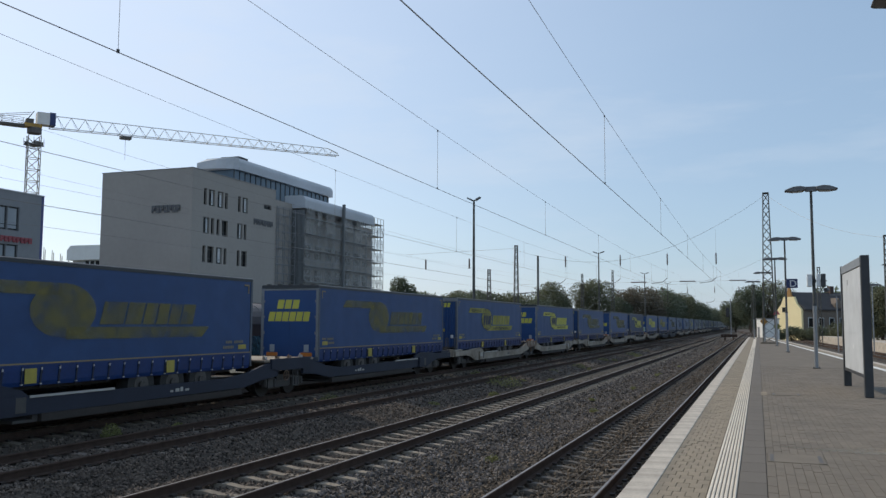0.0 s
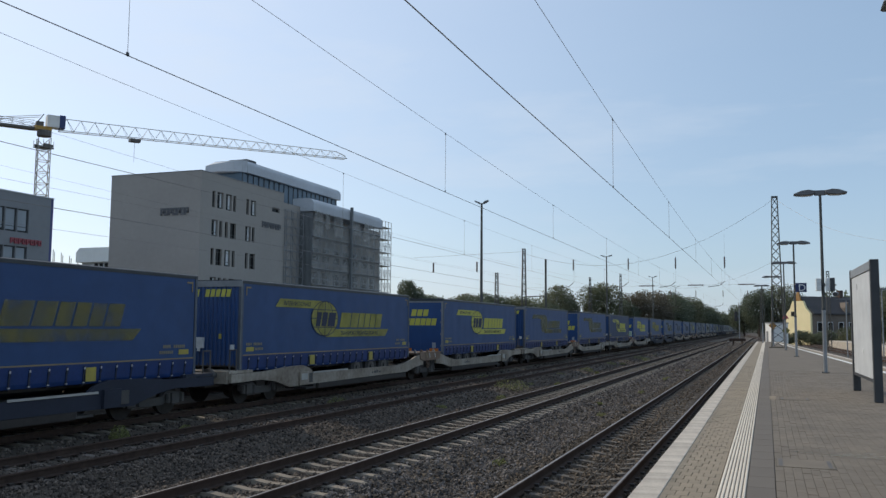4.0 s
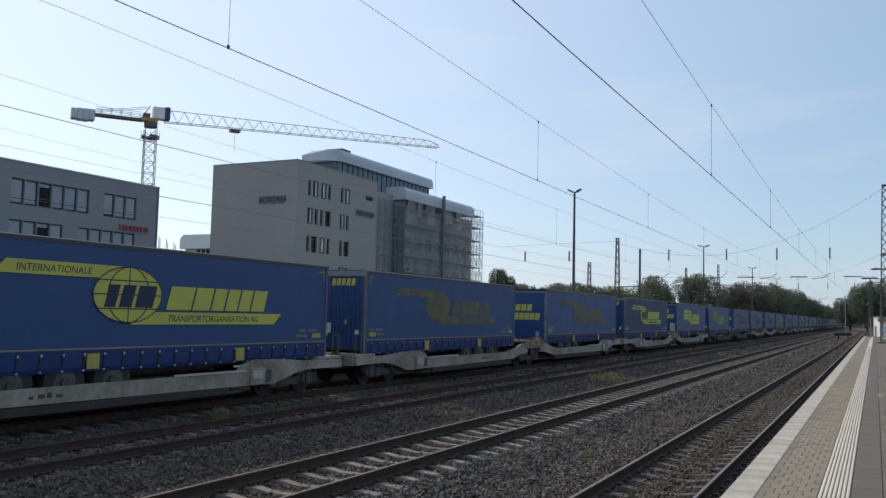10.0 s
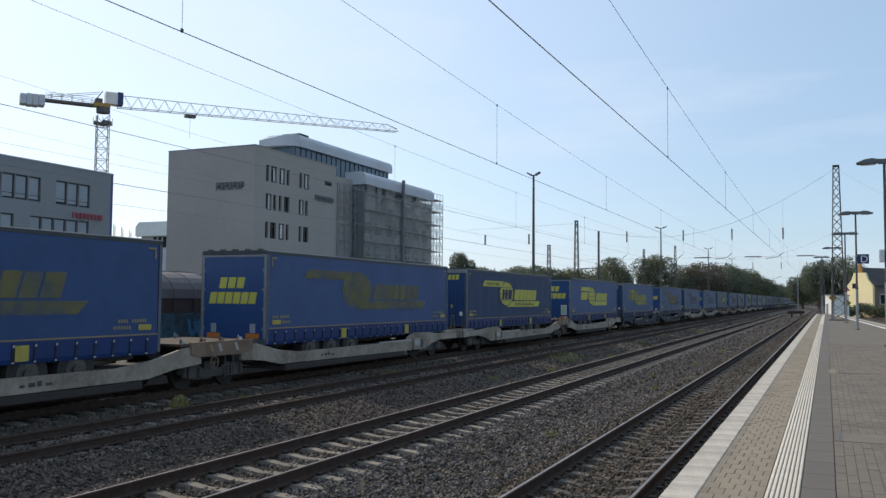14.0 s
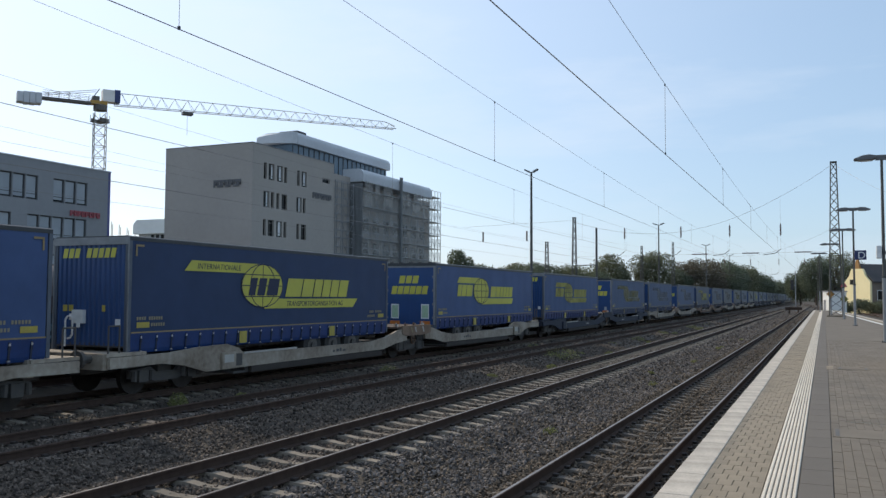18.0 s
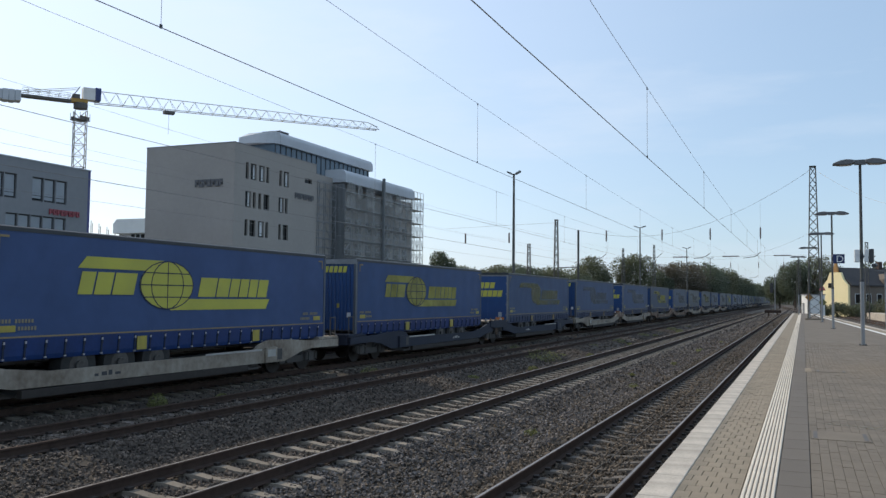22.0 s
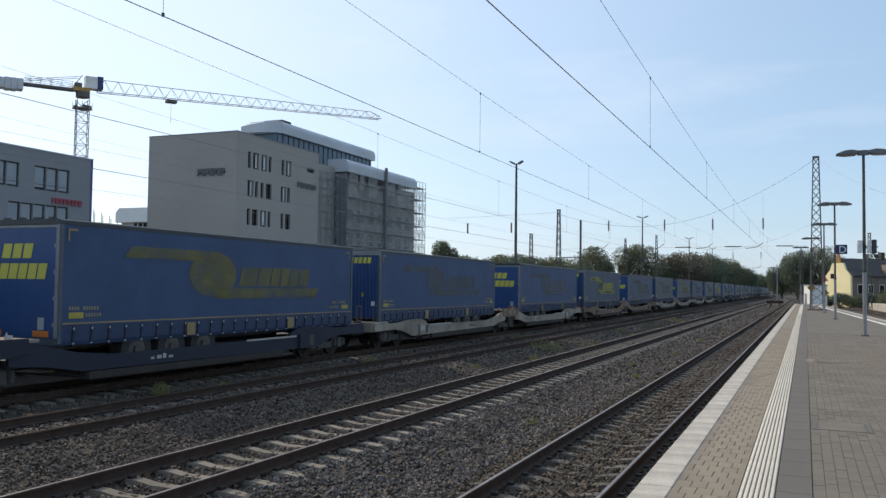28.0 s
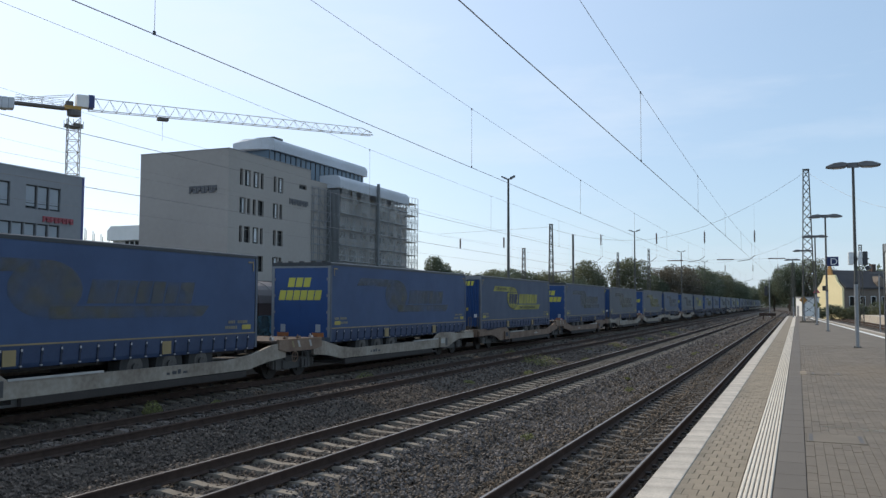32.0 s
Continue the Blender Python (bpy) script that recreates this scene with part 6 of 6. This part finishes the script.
# ---- things on the platform ----
def platform_lamp(x, y, turn, label):
    """A steel pole with two flat wedge-shaped heads and a sleeve at its foot."""
    t = thing("platform_lamp", label, "lamp post", x, y, ZP, turn, group="platform lamps")
    part("sleeve", make(rod, (0, 0, 0), (0, 0, 2.6), 0.078, 12), M_GALV, t, "galvanised steel sleeve")
    part("pole", make(rod, (0, 0, 2.6), (0, 0, 7.45), 0.066, 12, 0.052), M_MAST, t, "dark weathered steel pole")
    part("collar", make(rod, (0, 0, 2.57), (0, 0, 2.66), 0.09, 12), M_DARKSTEEL, t)
    part("base_plate", make(lambda bm: (bx(bm, -0.15, 0.15, -0.15, 0.15, 0, 0.02), [rod(bm, (a, b, 0.02), (a, b, 0.05), 0.02, 6) for a in (-0.11, 0.11) for b in (-0.11, 0.11)])), M_DARKSTEEL, t)
    part("crossbar", make(bx, -0.22, 0.22, -0.09, 0.09, 7.36, 7.56), M_LAMP, t)
    for s in (-1, 1):
        hd = part("lamp_head", make(lambda bm: prism(bm, [(s * 0.2, 7.44), (s * 0.32, 7.37), (s * 0.75, 7.355), (s * 1.0, 7.39), (s * 1.04, 7.43), (s * 0.72, 7.56), (s * 0.45, 7.59), (s * 0.2, 7.54)],
                                                     -0.24, 0.24, "y")), M_LAMP, t, "flat grey lamp head", 0.02)
        part("lens", make(lambda bm: prism(bm, [(s * 0.36, 7.362), (s * 0.74, 7.349), (s * 0.74, 7.342), (s * 0.36, 7.354)], -0.18, 0.18, "y")), M_LAMPGLASS, hd)
    return t


for i, (x, y) in enumerate(((3.05, 16.35), (2.22, 38.8), (1.78, 61.0), (1.48, 79.2), (0.65, 100.2), (-0.5, 120.6))):
    platform_lamp(x, y, 0.0, "grey twin-headed platform lamp on a galvanised pole")

t = thing("billboard", "large grey display board on two dark posts seen from behind", "billboard", 2.53, 23.7, ZP, math.atan2(28.08 - 23.7, 2.44 - 2.53))
BW, BH = 4.38, 3.52
for u in (0.0, BW):
    part("post", make(bx, u - 0.09, u + 0.09, -0.1, 0.1, 0, BH), M_DARKSTEEL, t, "dark square steel post", 0.01)
part("panel", make(bx, 0.1, BW - 0.1, -0.06, 0.06, 0.55, BH - 0.25), M_BOARD, t, "weathered grey sheet metal panel")
part("top_rail", make(bx, 0.1, BW - 0.1, -0.09, 0.09, BH - 0.245, BH - 0.02), M_GALV, t, "pale metal head of the frame", 0.01)
part("bottom_rail", make(bx, 0.1, BW - 0.1, -0.08, 0.08, 0.47, 0.545), M_DARKSTEEL, t)
part("sticker", make(bx, 2.1, 2.28, 0.061, 0.066, 1.15, 1.27), M_WHITEPL, t)
part("sticker", make(bx, 3.0, 3.2, 0.061, 0.064, 2.9, 3.05), M_GALV, t)

t = thing("section_sign", "dark blue platform section sign with white letter D", "sign", 1.72, 60.8, ZP, group="platform signs")
part("panel", make(bx, 0.1, 0.78, -0.05, 0.05, 4.2, 4.8), M_SIGNBLUE, t, bevel=0.01)
for z in (4.3, 4.7):
    part("bracket", make(rod, (-0.18, 0.2, z), (0.12, 0, z), 0.02, 6), M_GALV, t)
txt = bpy.data.curves.new("letter", "FONT")
txt.body, txt.size, txt.extrude, txt.align_x = "D", 0.62, 0.004, "CENTER"
txt.materials.append(M_WHITEPL)
letter = new("letter", txt)
letter.parent, letter.location, letter.rotation_euler = t, (0.5, -0.056, 4.28), (radians(90), 0, 0)

t = thing("loudspeaker_set", "pale and dark loudspeakers clamped to the platform lamp pole", "loudspeaker", 2.22, 38.8, ZP)
part("bracket", make(rod, (-0.26, -0.08, 3.6), (0.5, -0.08, 3.6), 0.025, 6), M_DARKSTEEL, t)
part("clamp", make(rod, (0, 0, 3.52), (0, 0, 3.68), 0.085, 10), M_DARKSTEEL, t)
part("loudspeaker", make(bx, -0.27, -0.075, -0.2, 0.08, 3.36, 3.88), M_WHITEPL, t, "pale loudspeaker", 0.02)
part("loudspeaker", make(bx, 0.1, 0.24, -0.18, 0.08, 3.36, 3.9), M_WHITEPL, t, "pale loudspeaker", 0.02)
part("signal_box", make(bx, 0.27, 0.45, -0.14, 0.1, 3.34, 3.9), M_DARKSTEEL, t, "dark signal box", 0.02)
part("camera_housing", make(rod, (0.42, -0.2, 3.22), (0.52, 0.16, 3.24), 0.09, 10), M_DARKSTEEL, t, "dark round camera housing")


def plate_sign(x, y, z, kind, m, label, w=0.55):
    t = thing("trackside_sign", label, "sign", x, y, -0.7 if y > PEND else ZP, group="trackside signs")
    z0 = -0.7 if y > PEND else ZP
    part("post", make(rod, (0, 0, 0), (0, 0, z - z0 + 0.1), 0.035, 6), M_GALV, t)
    pts = [(-w, -0.45 * w), (w, -0.45 * w), (0, 1.2 * w)] if kind == "triangle" else [(0, -w), (w, 0), (0, w), (-w, 0)]
    part("plate", make(lambda bm: prism(bm, [(u, z - z0 + v) for u, v in pts], -0.06, -0.03, "y")), m, t)


plate_sign(1.6, 84.0, 3.6, "triangle", M_RED, "red-edged triangular warning sign on a post", 0.3)
plate_sign(0.6, 98.0, 2.9, "diamond", M_TRIANGLE, "orange diamond sign on a slim post", 0.42)
plate_sign(1.7, 88.0, 2.4, "diamond", M_WEED, "greenish diamond sign on a slim post", 0.36)
for x, y, top in ((11.9, 90.0, 8.4), (10.4, 92.0, 6.6), (7.35, 93.0, 5.7)):
    t = thing("side_lamp", "slim grey lamp post beyond the far track", "lamp post", x, y, -0.28, group="side lamps")
    part("pole", make(rod, (0, 0, 0), (0, 0, top + 0.15), 0.06, 8), M_GALV, t)
    part("lamp_head", make(lambda bm: prism(bm, [(-0.9, top + 0.1), (-0.5, top + 0.02), (0.5, top + 0.02), (0.9, top + 0.1), (0.5, top + 0.2), (-0.5, top + 0.2)], -0.2, 0.2, "y")), M_LAMP, t)

# cream house, shed
house = thing("gable_house", "cream plastered gable house with dark tiled roof", "house", 3.4, 173.0, -0.7, radians(-53))
HWD, HLN, EAVE, RIDGE = 6.6, 13.0, 6.0, 9.6
part("gable_wall", make(lambda bm: prism(bm, [(0, 0), (0, EAVE), (1.2, EAVE + 1.1), (1.9, RIDGE - 1.2), (HWD - 1.9, RIDGE - 1.2), (HWD - 1.2, EAVE + 1.1), (HWD, EAVE), (HWD, 0)], 0.0, 0.4, "y")),
     M_HOUSE, house, "sunlit cream gable wall")
# stands in for a warning sign in front of the house
part("gable_cap", make(lambda bm: prism(bm, [(2.6, RIDGE - 1.2), (HWD / 2, RIDGE + 1.4), (HWD - 2.6, RIDGE - 1.2)], 0.05, 0.35, "y")), M_TRIANGLE, house, "orange warning triangle set on the gable")
part("side_wall", make(bx, 0.0, 0.3, 0.4, HLN, 0, EAVE), M_HOUSE, house)
# this side's shade is put into its darker brown
part("side_wall", make(bx, HWD - 0.3, HWD, 0.4, HLN, 0, EAVE), M_HOUSESIDE, house, "brown side wall with shade in its colour")
part("rear_wall", make(bx, 0.3, HWD - 0.3, HLN - 0.3, HLN, 0, EAVE), M_PLASTER2, house)
part("roof", make(lambda bm: prism(bm, [(-0.3, EAVE - 0.1), (HWD / 2, RIDGE - 0.6), (HWD + 0.3, EAVE - 0.1), (HWD + 0.3, EAVE + 0.15), (HWD / 2, RIDGE - 0.3), (-0.3, EAVE + 0.15)], 0.45, HLN + 0.4, "y")),
     M_TILEROOF, house, "dark tiled roof")
for k in range(5):
    w = part("window", make(bx, HWD, HWD + 0.05, 1.4 + k * 2.3, 2.5 + k * 2.3, 2.8, 4.6), M_WHITEPL, house)
    part("pane", make(bx, HWD + 0.05, HWD + 0.07, 1.5 + k * 2.3, 2.4 + k * 2.3, 2.9, 4.5), M_GLASS, w)
w = part("window", make(bx, 1.5, 2.5, -0.05, 0.0, 5.6, 6.5), M_WFRAME, house)
part("pane", make(bx, 1.58, 2.42, -0.07, -0.05, 5.68, 6.42), M_GLASS, w)
part("dormer", make(lambda bm: prism(bm, [(7.4, 6.0), (7.4, 7.2), (8.2, 8.2), (9.0, 7.2), (9.0, 6.0)], HWD - 2.6, HWD + 0.1, "x")), M_HOUSESIDE, house)
part("chimney", make(bx, HWD / 2 - 0.4, HWD / 2 + 0.4, 9.0, 9.8, RIDGE - 0.6, RIDGE + 0.9), M_BROWNCAR, house)
t = thing("white_shed", "small white shed with flat roof beside the track end", "shed", -0.2, 142.0, -0.7, -1.2)
part("body", make(bx, 0, 2.2, 0, 2.6, 0, 4.1), M_SHED, t)
part("roof", make(bx, -0.1, 2.3, -0.1, 2.7, 4.1, 4.25), M_PLASTER2, t)
part("door", make(bx, 0.4, 1.1, -0.04, 0.0, 0.9, 2.9), M_GALV, t)
t = thing("trackside_block", "low dark block on legs standing between the tracks", "block", -5.0, 165.0, -0.3)
part("beam", make(bx, -1.4, 1.4, 0, 0.5, 0.6, 1.1), M_RAIL, t)
part("frame", make(lambda bm: [bx(bm, s - 0.1, s + 0.1, 0.3, 2.2, -0.2, 0.8) for s in (-0.75, 0.75)]), M_RAIL, t)


t = thing("light_signal", "railway light signal with dark head on a pale post", "signal", -5.6, 200.0, -0.7)
part("post", make(rod, (0, 0, 0), (0, 0, 9.0), 0.1, 8), M_GALV, t)
part("signal_head", make(bx, -1.0, -0.35, -0.12, 0.12, 4.9, 7.0), M_SIGNDARK, t, "dark signal head", 0.03)
part("hood", make(rod, (-0.68, -0.32, 6.4), (-0.68, -0.12, 6.4), 0.16, 10), M_CHASSIS, t)
part("bracket", make(bx, -0.4, 0.05, -0.05, 0.05, 5.8, 5.95), M_GALV, t)


# ---- trees, bushes, weeds ----
def leaves(center_list, n, size, seed, squash=1.0):
    """Small leaf clumps, each two crossed crooked quads, thickest near the outside of several rounded masses."""
    g = np.random.default_rng(seed)
    vs, fs = [], []
    k = 0
    tot = sum(r ** 2 for *_, r in center_list)
    for cx, cy, cz, r in center_list:
        m = max(20, int(n * r * r / tot))
        d = g.normal(size=(m, 3))
        d /= np.linalg.norm(d, axis=1)[:, None]
        rad = r * (1 - 0.45 * g.random(m) ** 2.2) * (0.85 + 0.3 * g.random(m))
        c = np.array([cx, cy, cz]) + d * rad[:, None] * np.array([1, 1, squash])
        a = g.normal(size=(m, 3))
        a /= np.linalg.norm(a, axis=1)[:, None]
        b = np.cross(a, g.normal(size=(m, 3)))
        b /= np.linalg.norm(b, axis=1)[:, None] + 1e-9
        s = size * g.uniform(0.5, 1.4, (m, 1))
        q = np.stack([c - a * s - b * s * 0.6, c + a * s * 0.8 - b * s * 0.5, c + a * s + b * s * 0.7, c - a * s * 0.6 + b * s * 0.6], 1)
        vs.append(q.reshape(-1, 3))
        fs.append(np.arange(4 * m).reshape(m, 4) + k)
        k += 4 * m
    return np.concatenate(vs), np.concatenate(fs)


def tree(x, y, z, h, w, m, seed, label, n=2600, name="tree", dense=2.4):
    """A tapered trunk with limbs and a lumpy crown of small leaves."""
    g = random.Random(seed)
    t = thing(name, label, "tree", x, y, z, group="trees along the line")

    def wood(bm):
        rod(bm, (0, 0, 0), (0.1, 0, h * 0.55), h * 0.028, 7, h * 0.014)
        for k in range(7):
            a, z0 = k * 0.9 + g.random(), h * (0.25 + 0.05 * k)
            rod(bm, (0.05, 0, z0), (math.cos(a) * w * 0.38, math.sin(a) * w * 0.38, z0 + h * 0.22), h * 0.011, 5, h * 0.004)

    part("trunk", make(wood), M_BARK, t, "tapered trunk with limbs")
    lumps = [(0, 0, h * 0.58, w * 0.42)]
    for k in range(9):
        a, q = g.random() * 6.283, g.uniform(0.2, 0.36) * w
        lumps.append((math.cos(a) * q, math.sin(a) * q, h * g.uniform(0.36, 0.84), w * g.uniform(0.14, 0.25)))
    lumps.append((0, 0, h * 0.86, w * 0.17))
    v, f = leaves(lumps, int(n * dense * 2.2), 0.047 * w ** 0.5, seed, min(1.25, h / w))
    me = bpy.data.meshes.new("crown")
    me.from_pydata(v.tolist(), [], f.tolist())
    me.materials.append(m)
    c = new("crown", me)
    c.parent = t
    return t


GREEN, OLIVE, BROWN = M_LEAFS
tree(-63.0, 150.0, -0.7, 12.2, 6.4, GREEN, 1, "dark green leafy tree beside the scaffolded building")
for i, (x, y, h, w) in enumerate(((-84, 215, 11.2, 15), (-77, 222, 11.6, 15), (-70, 218, 11.8, 14), (-63, 225, 11.4, 13), (-58, 240, 10.0, 11))):
    tree(x, y, -0.7, h, w, (GREEN, OLIVE)[i % 2], 10 + i, "dark green tree in the row behind the train", 2200)
tree(-57.5, 250, -0.7, 15.2, 14, OLIVE, 20, "broad green tree behind the train", 3200)
tree(-63, 262, -0.7, 11.0, 11, GREEN, 21, "low green tree behind the train")
tree(-46.0, 260, -0.7, 16.2, 13.5, OLIVE, 22, "tall green tree behind the train", 3200)
tree(-40.5, 268, -0.7, 11.5, 9, GREEN, 23, "green tree behind the train")
for i, (x, y, h, w) in enumerate(((-37.5, 275, 14.2, 13), (-33.0, 282, 14.8, 13), (-29.5, 295, 15.0, 14), (-30.5, 320, 14.5, 14), (-27.5, 335, 14.6, 14), (-25.8, 360, 14.0, 13),
                                  (-25.0, 385, 12.5, 13), (-23.8, 410, 11.2, 12))):
    tree(x, y, -0.7, h, w, (BROWN, BROWN, GREEN, GREEN, OLIVE, GREEN, GREEN, GREEN)[i], 30 + i, ("brownish leafy tree in the row behind the train" if i < 2 else "dark green tree in the row along the line"), 2200)
for i, (x, y, h, w) in enumerate(((-8.0, 345, 12.0, 12), (-2.5, 335, 17.5, 13), (3.5, 340, 19.5, 14), (10.0, 335, 16.0, 13), (15, 350, 13.0, 12), (-12.5, 520, 12.0, 14), (-26.0, 560, 13.0, 16),
                                  (-5, 540, 13.0, 16))):
    tree(x, y, -0.7, h, w, (GREEN, GREEN, OLIVE)[i % 3], 50 + i, "dense dark green tree at the end of the line", 2400)
for i, (x, y, h, w) in enumerate(((14.8, 122, 8.0, 6.0), (18.5, 118, 8.6, 6.5), (22.5, 125, 9.5, 7.5), (17.0, 150, 9.5, 8), (27, 120, 9, 8))):
    tree(x, y, -0.7, h, w, (OLIVE, GREEN)[i % 2], 70 + i, "olive green tree behind the side platform", 2000)


for i, (x, y, h, w) in enumerate(((3.2, 161, 2.6, 3.4), (5.4, 163, 3.0, 3.8), (7.6, 162, 2.4, 3.6), (9.6, 160, 3.2, 4.0), (12.4, 158, 3.6, 4.4))):
    tree(x, y, -0.7, h, w, (OLIVE, GREEN)[i % 2], 120 + i, "low leafy bush before the cream house", 500, "bush")


def far_wood(seed, x0, x1, y, h, label):
    g = random.Random(seed)
    lumps = []
    x = x0
    while x < x1:
        lumps.append((x, y + g.uniform(-6, 6), h * g.uniform(0.3, 0.55), h * g.uniform(0.35, 0.55)))
        x += h * 0.35
    v, f = leaves(lumps, 9000, 0.58, seed)
    soup("far_wood", v, f, GREEN, None, label, "woods")


far_wood(90, -190, -88, 320, 13, "dark far woods behind the buildings")
far_wood(91, 14, 120, 260, 12, "dark far woods beyond the houses")
far_wood(92, -60, 60, 640, 15, "dark far woods closing the line")


def weed(x, y, z, h, w, seed, label, n=240):
    v, f = leaves([(0, 0, h * 0.45, w * 0.5), (w * 0.25, 0.05, h * 0.3, w * 0.35), (-w * 0.3, -0.05, h * 0.25, w * 0.3)], n * 6, 0.010 + 0.008 * w, seed, h / w)
    t = thing("weed_clump", label, "weed", x, y, z, group="weeds in the ballast")
    me = bpy.data.meshes.new("foliage")
    v[:, 2] = np.maximum(v[:, 2], 0.0)
    me.from_pydata(v.tolist(), [], f.tolist())
    me.materials.append(M_WEED)
    ob = new("foliage", me)
    ob.parent = t
    part("stalk", make(lambda bm: [rod(bm, (0, 0, -0.05), (math.cos(a) * w * 0.3, math.sin(a) * w * 0.3, h * 0.6), 0.008, 4) for a in (0.3, 1.7, 2.9, 4.4)]), M_WEED, t)


weed(-14.85, 17.15, -0.33, 0.4, 0.42, 1, "yellow-green weed clump growing beside the goods track")
weed(-14.75, 19.6, -0.33, 0.16, 0.3, 2, "small weed clump beside the goods track", 120)
for k, (x, y, s) in enumerate(((-10.9, 37.8, 1.2), (-11.0, 41.5, 0.35), (-11.4, 50.0, 0.5), (-11.0, 55.7, 0.7), (-10.8, 28.6, 0.3),
                              (-11.2, 66.0, 0.7), (-11.0, 80.0, 0.8))):
    weed(x, y, -0.36, s * 0.5, s * 1.2, 300 + k, "straggling yellow-green weeds on the ballast shoulder", 150)
g = random.Random(5)
for k in range(15):
    y = g.uniform(24, 110)
    x = g.choice((g.uniform(-11.2, -9.6), g.uniform(-11.2, -9.6), g.uniform(-15.0, -14.2), g.uniform(-6.2, -5.0)))
    s = g.uniform(0.2, 0.55) * (0.6 if x > -7 else 1.0)
    weed(x, y, -0.36, s * 0.7, s * 1.3, 100 + k, "low dusty weed clump in the ballast", 110)
for k in range(10):
    weed(-2.0 + g.uniform(-0.2, 0.2) - 3.2 * (k % 2), 12 + k * 5.3, -0.3, 0.14, 0.25, 200 + k, "tiny weed between the stones", 40)

# ---- the brown wagons on the siding ----
def brown_car(y, label):
    """A covered wagon with ribbed rounded roof and sliding sides."""
    t = thing("covered_wagon", label, "freight wagon", T5, y, 0, group="wagons on the siding")
    L = 14.0
    part("body", make(bx, -1.3, 1.3, 0.2, L, 1.05, 2.45), M_BROWNCAR, t, "brown sliding side")
    prof = [(-1.34, 2.452), (1.34, 2.452)] + [(1.34 * math.cos(a), 2.452 + 0.95 * math.sin(a) ** 0.8) for a in [math.pi * i / 12 for i in range(1, 12)]]
    part("ridge_rail", make(bx, -0.08, 0.08, 0.2, L, 3.4, 3.43), M_ROOFRIB, t, "pale ridge rail")
    part("roof", make(prism, prof, 0.15, L + 0.05, "y"), M_DUSTROOF, t, "rounded brown roof grey with dust")
    for k in range(14):
        yy = 0.3 + k * (L - 0.4) / 13
        part("roof_rib", make(prism, [(u * 1.012, 2.452 + (v - 2.452) * 1.02) for u, v in prof], yy - 0.018, yy + 0.018, "y"), M_ROOFRIB if k % 2 == 0 else M_DUSTROOF, t)
        part("side_post", make(bx, 1.3, 1.36, yy - 0.05, yy + 0.05, 1.05, 2.45), M_BROWNCAR, t)
    part("underframe", make(bx, -1.25, 1.25, 0, L + 0.2, 0.85, 1.045), M_CHASSIS, t)
    g2 = random.Random(int(y * 7))

    for k in (0, 1, 2, 7, 8, 15, 16, 17, 22, 23):
        u, lean, h, r = 0.6 + k * 0.55 + g2.uniform(-0.05, 0.05), g2.uniform(-0.08, 0.12), g2.uniform(0.32, 0.5), g2.uniform(0.2, 0.27)
        z0 = 1.38 + g2.uniform(-0.06, 0.06)
        out = [(u + r * math.cos(q), z0 + r * math.sin(q)) for q in [math.pi + math.pi * i / 8 for i in range(9)]]
        inn = [(u + r * 0.4 * math.cos(q), z0 + 0.05 + r * 0.4 * math.sin(q)) for q in [2 * math.pi - math.pi * i / 8 for i in range(9)]]
        pts = out + [(u + r + lean, z0 + h), (u + r * 0.4 + lean, z0 + h + 0.03)] + inn + [(u - r * 0.35 + lean, z0 + h * 0.9), (u - r + lean, z0 + h * 0.95)]
        part("graffiti", make(prism, pts, 1.362, 1.368, "x"), M_GRAFFITI, t, "pale blue spray-painted shape")
    part("sprayed_band", make(bx, 1.3615, 1.3618, 0.4, L - 0.2, 1.12, 1.95), M_SPRAY, t, "cloudy teal band of sprayed paint")
    for yy in (2.4, L - 2.2):
        b = part("bogie", make(lambda bm: bx(bm, -1.0, 1.0, yy - 1.2, yy + 1.2, 0.4, 0.7)), M_CHASSIS, t)
        for d in (-0.9, 0.9):
            part("wheelset", make(lambda bm: [prism(bm, [(yy + d + 0.45 * math.cos(6.283 * i / 18), 0.455 + 0.45 * math.sin(6.283 * i / 18)) for i in range(18)], s - 0.06, s + 0.06, "x") for s in (-0.75, 0.75)] +
                                  [rod(bm, (-0.9, yy + d, 0.455), (0.9, yy + d, 0.455), 0.08, 6)]), M_WHEEL, b)


for k in range(6):
    brown_car(-3.7 + k * 14.9, "dark brown covered wagon with rounded roof and blue graffiti")


# ---- what moves ----
def motions():
    for ob, s in train:
        walk(ob, [(t, pose(T4, s - SPEED * t, 0)) for t in (0, 8, 16, 24, 32)])
    # wheels of the wagons that pass near turn as they roll
    for ob, _ in train:
        if ob.name.startswith("pocket_wagon") and 0 <= ob["unit"] <= 5:
            for b in ob.children:
                for w in b.children:
                    if w.name.startswith("wheelset"):
                        d = w.location.y
                        walk(w, [(k * 0.125, pose(0, d, 0.46, math.degrees(SPEED * k * 0.125 / 0.46))) for k in range(257)])


motions()
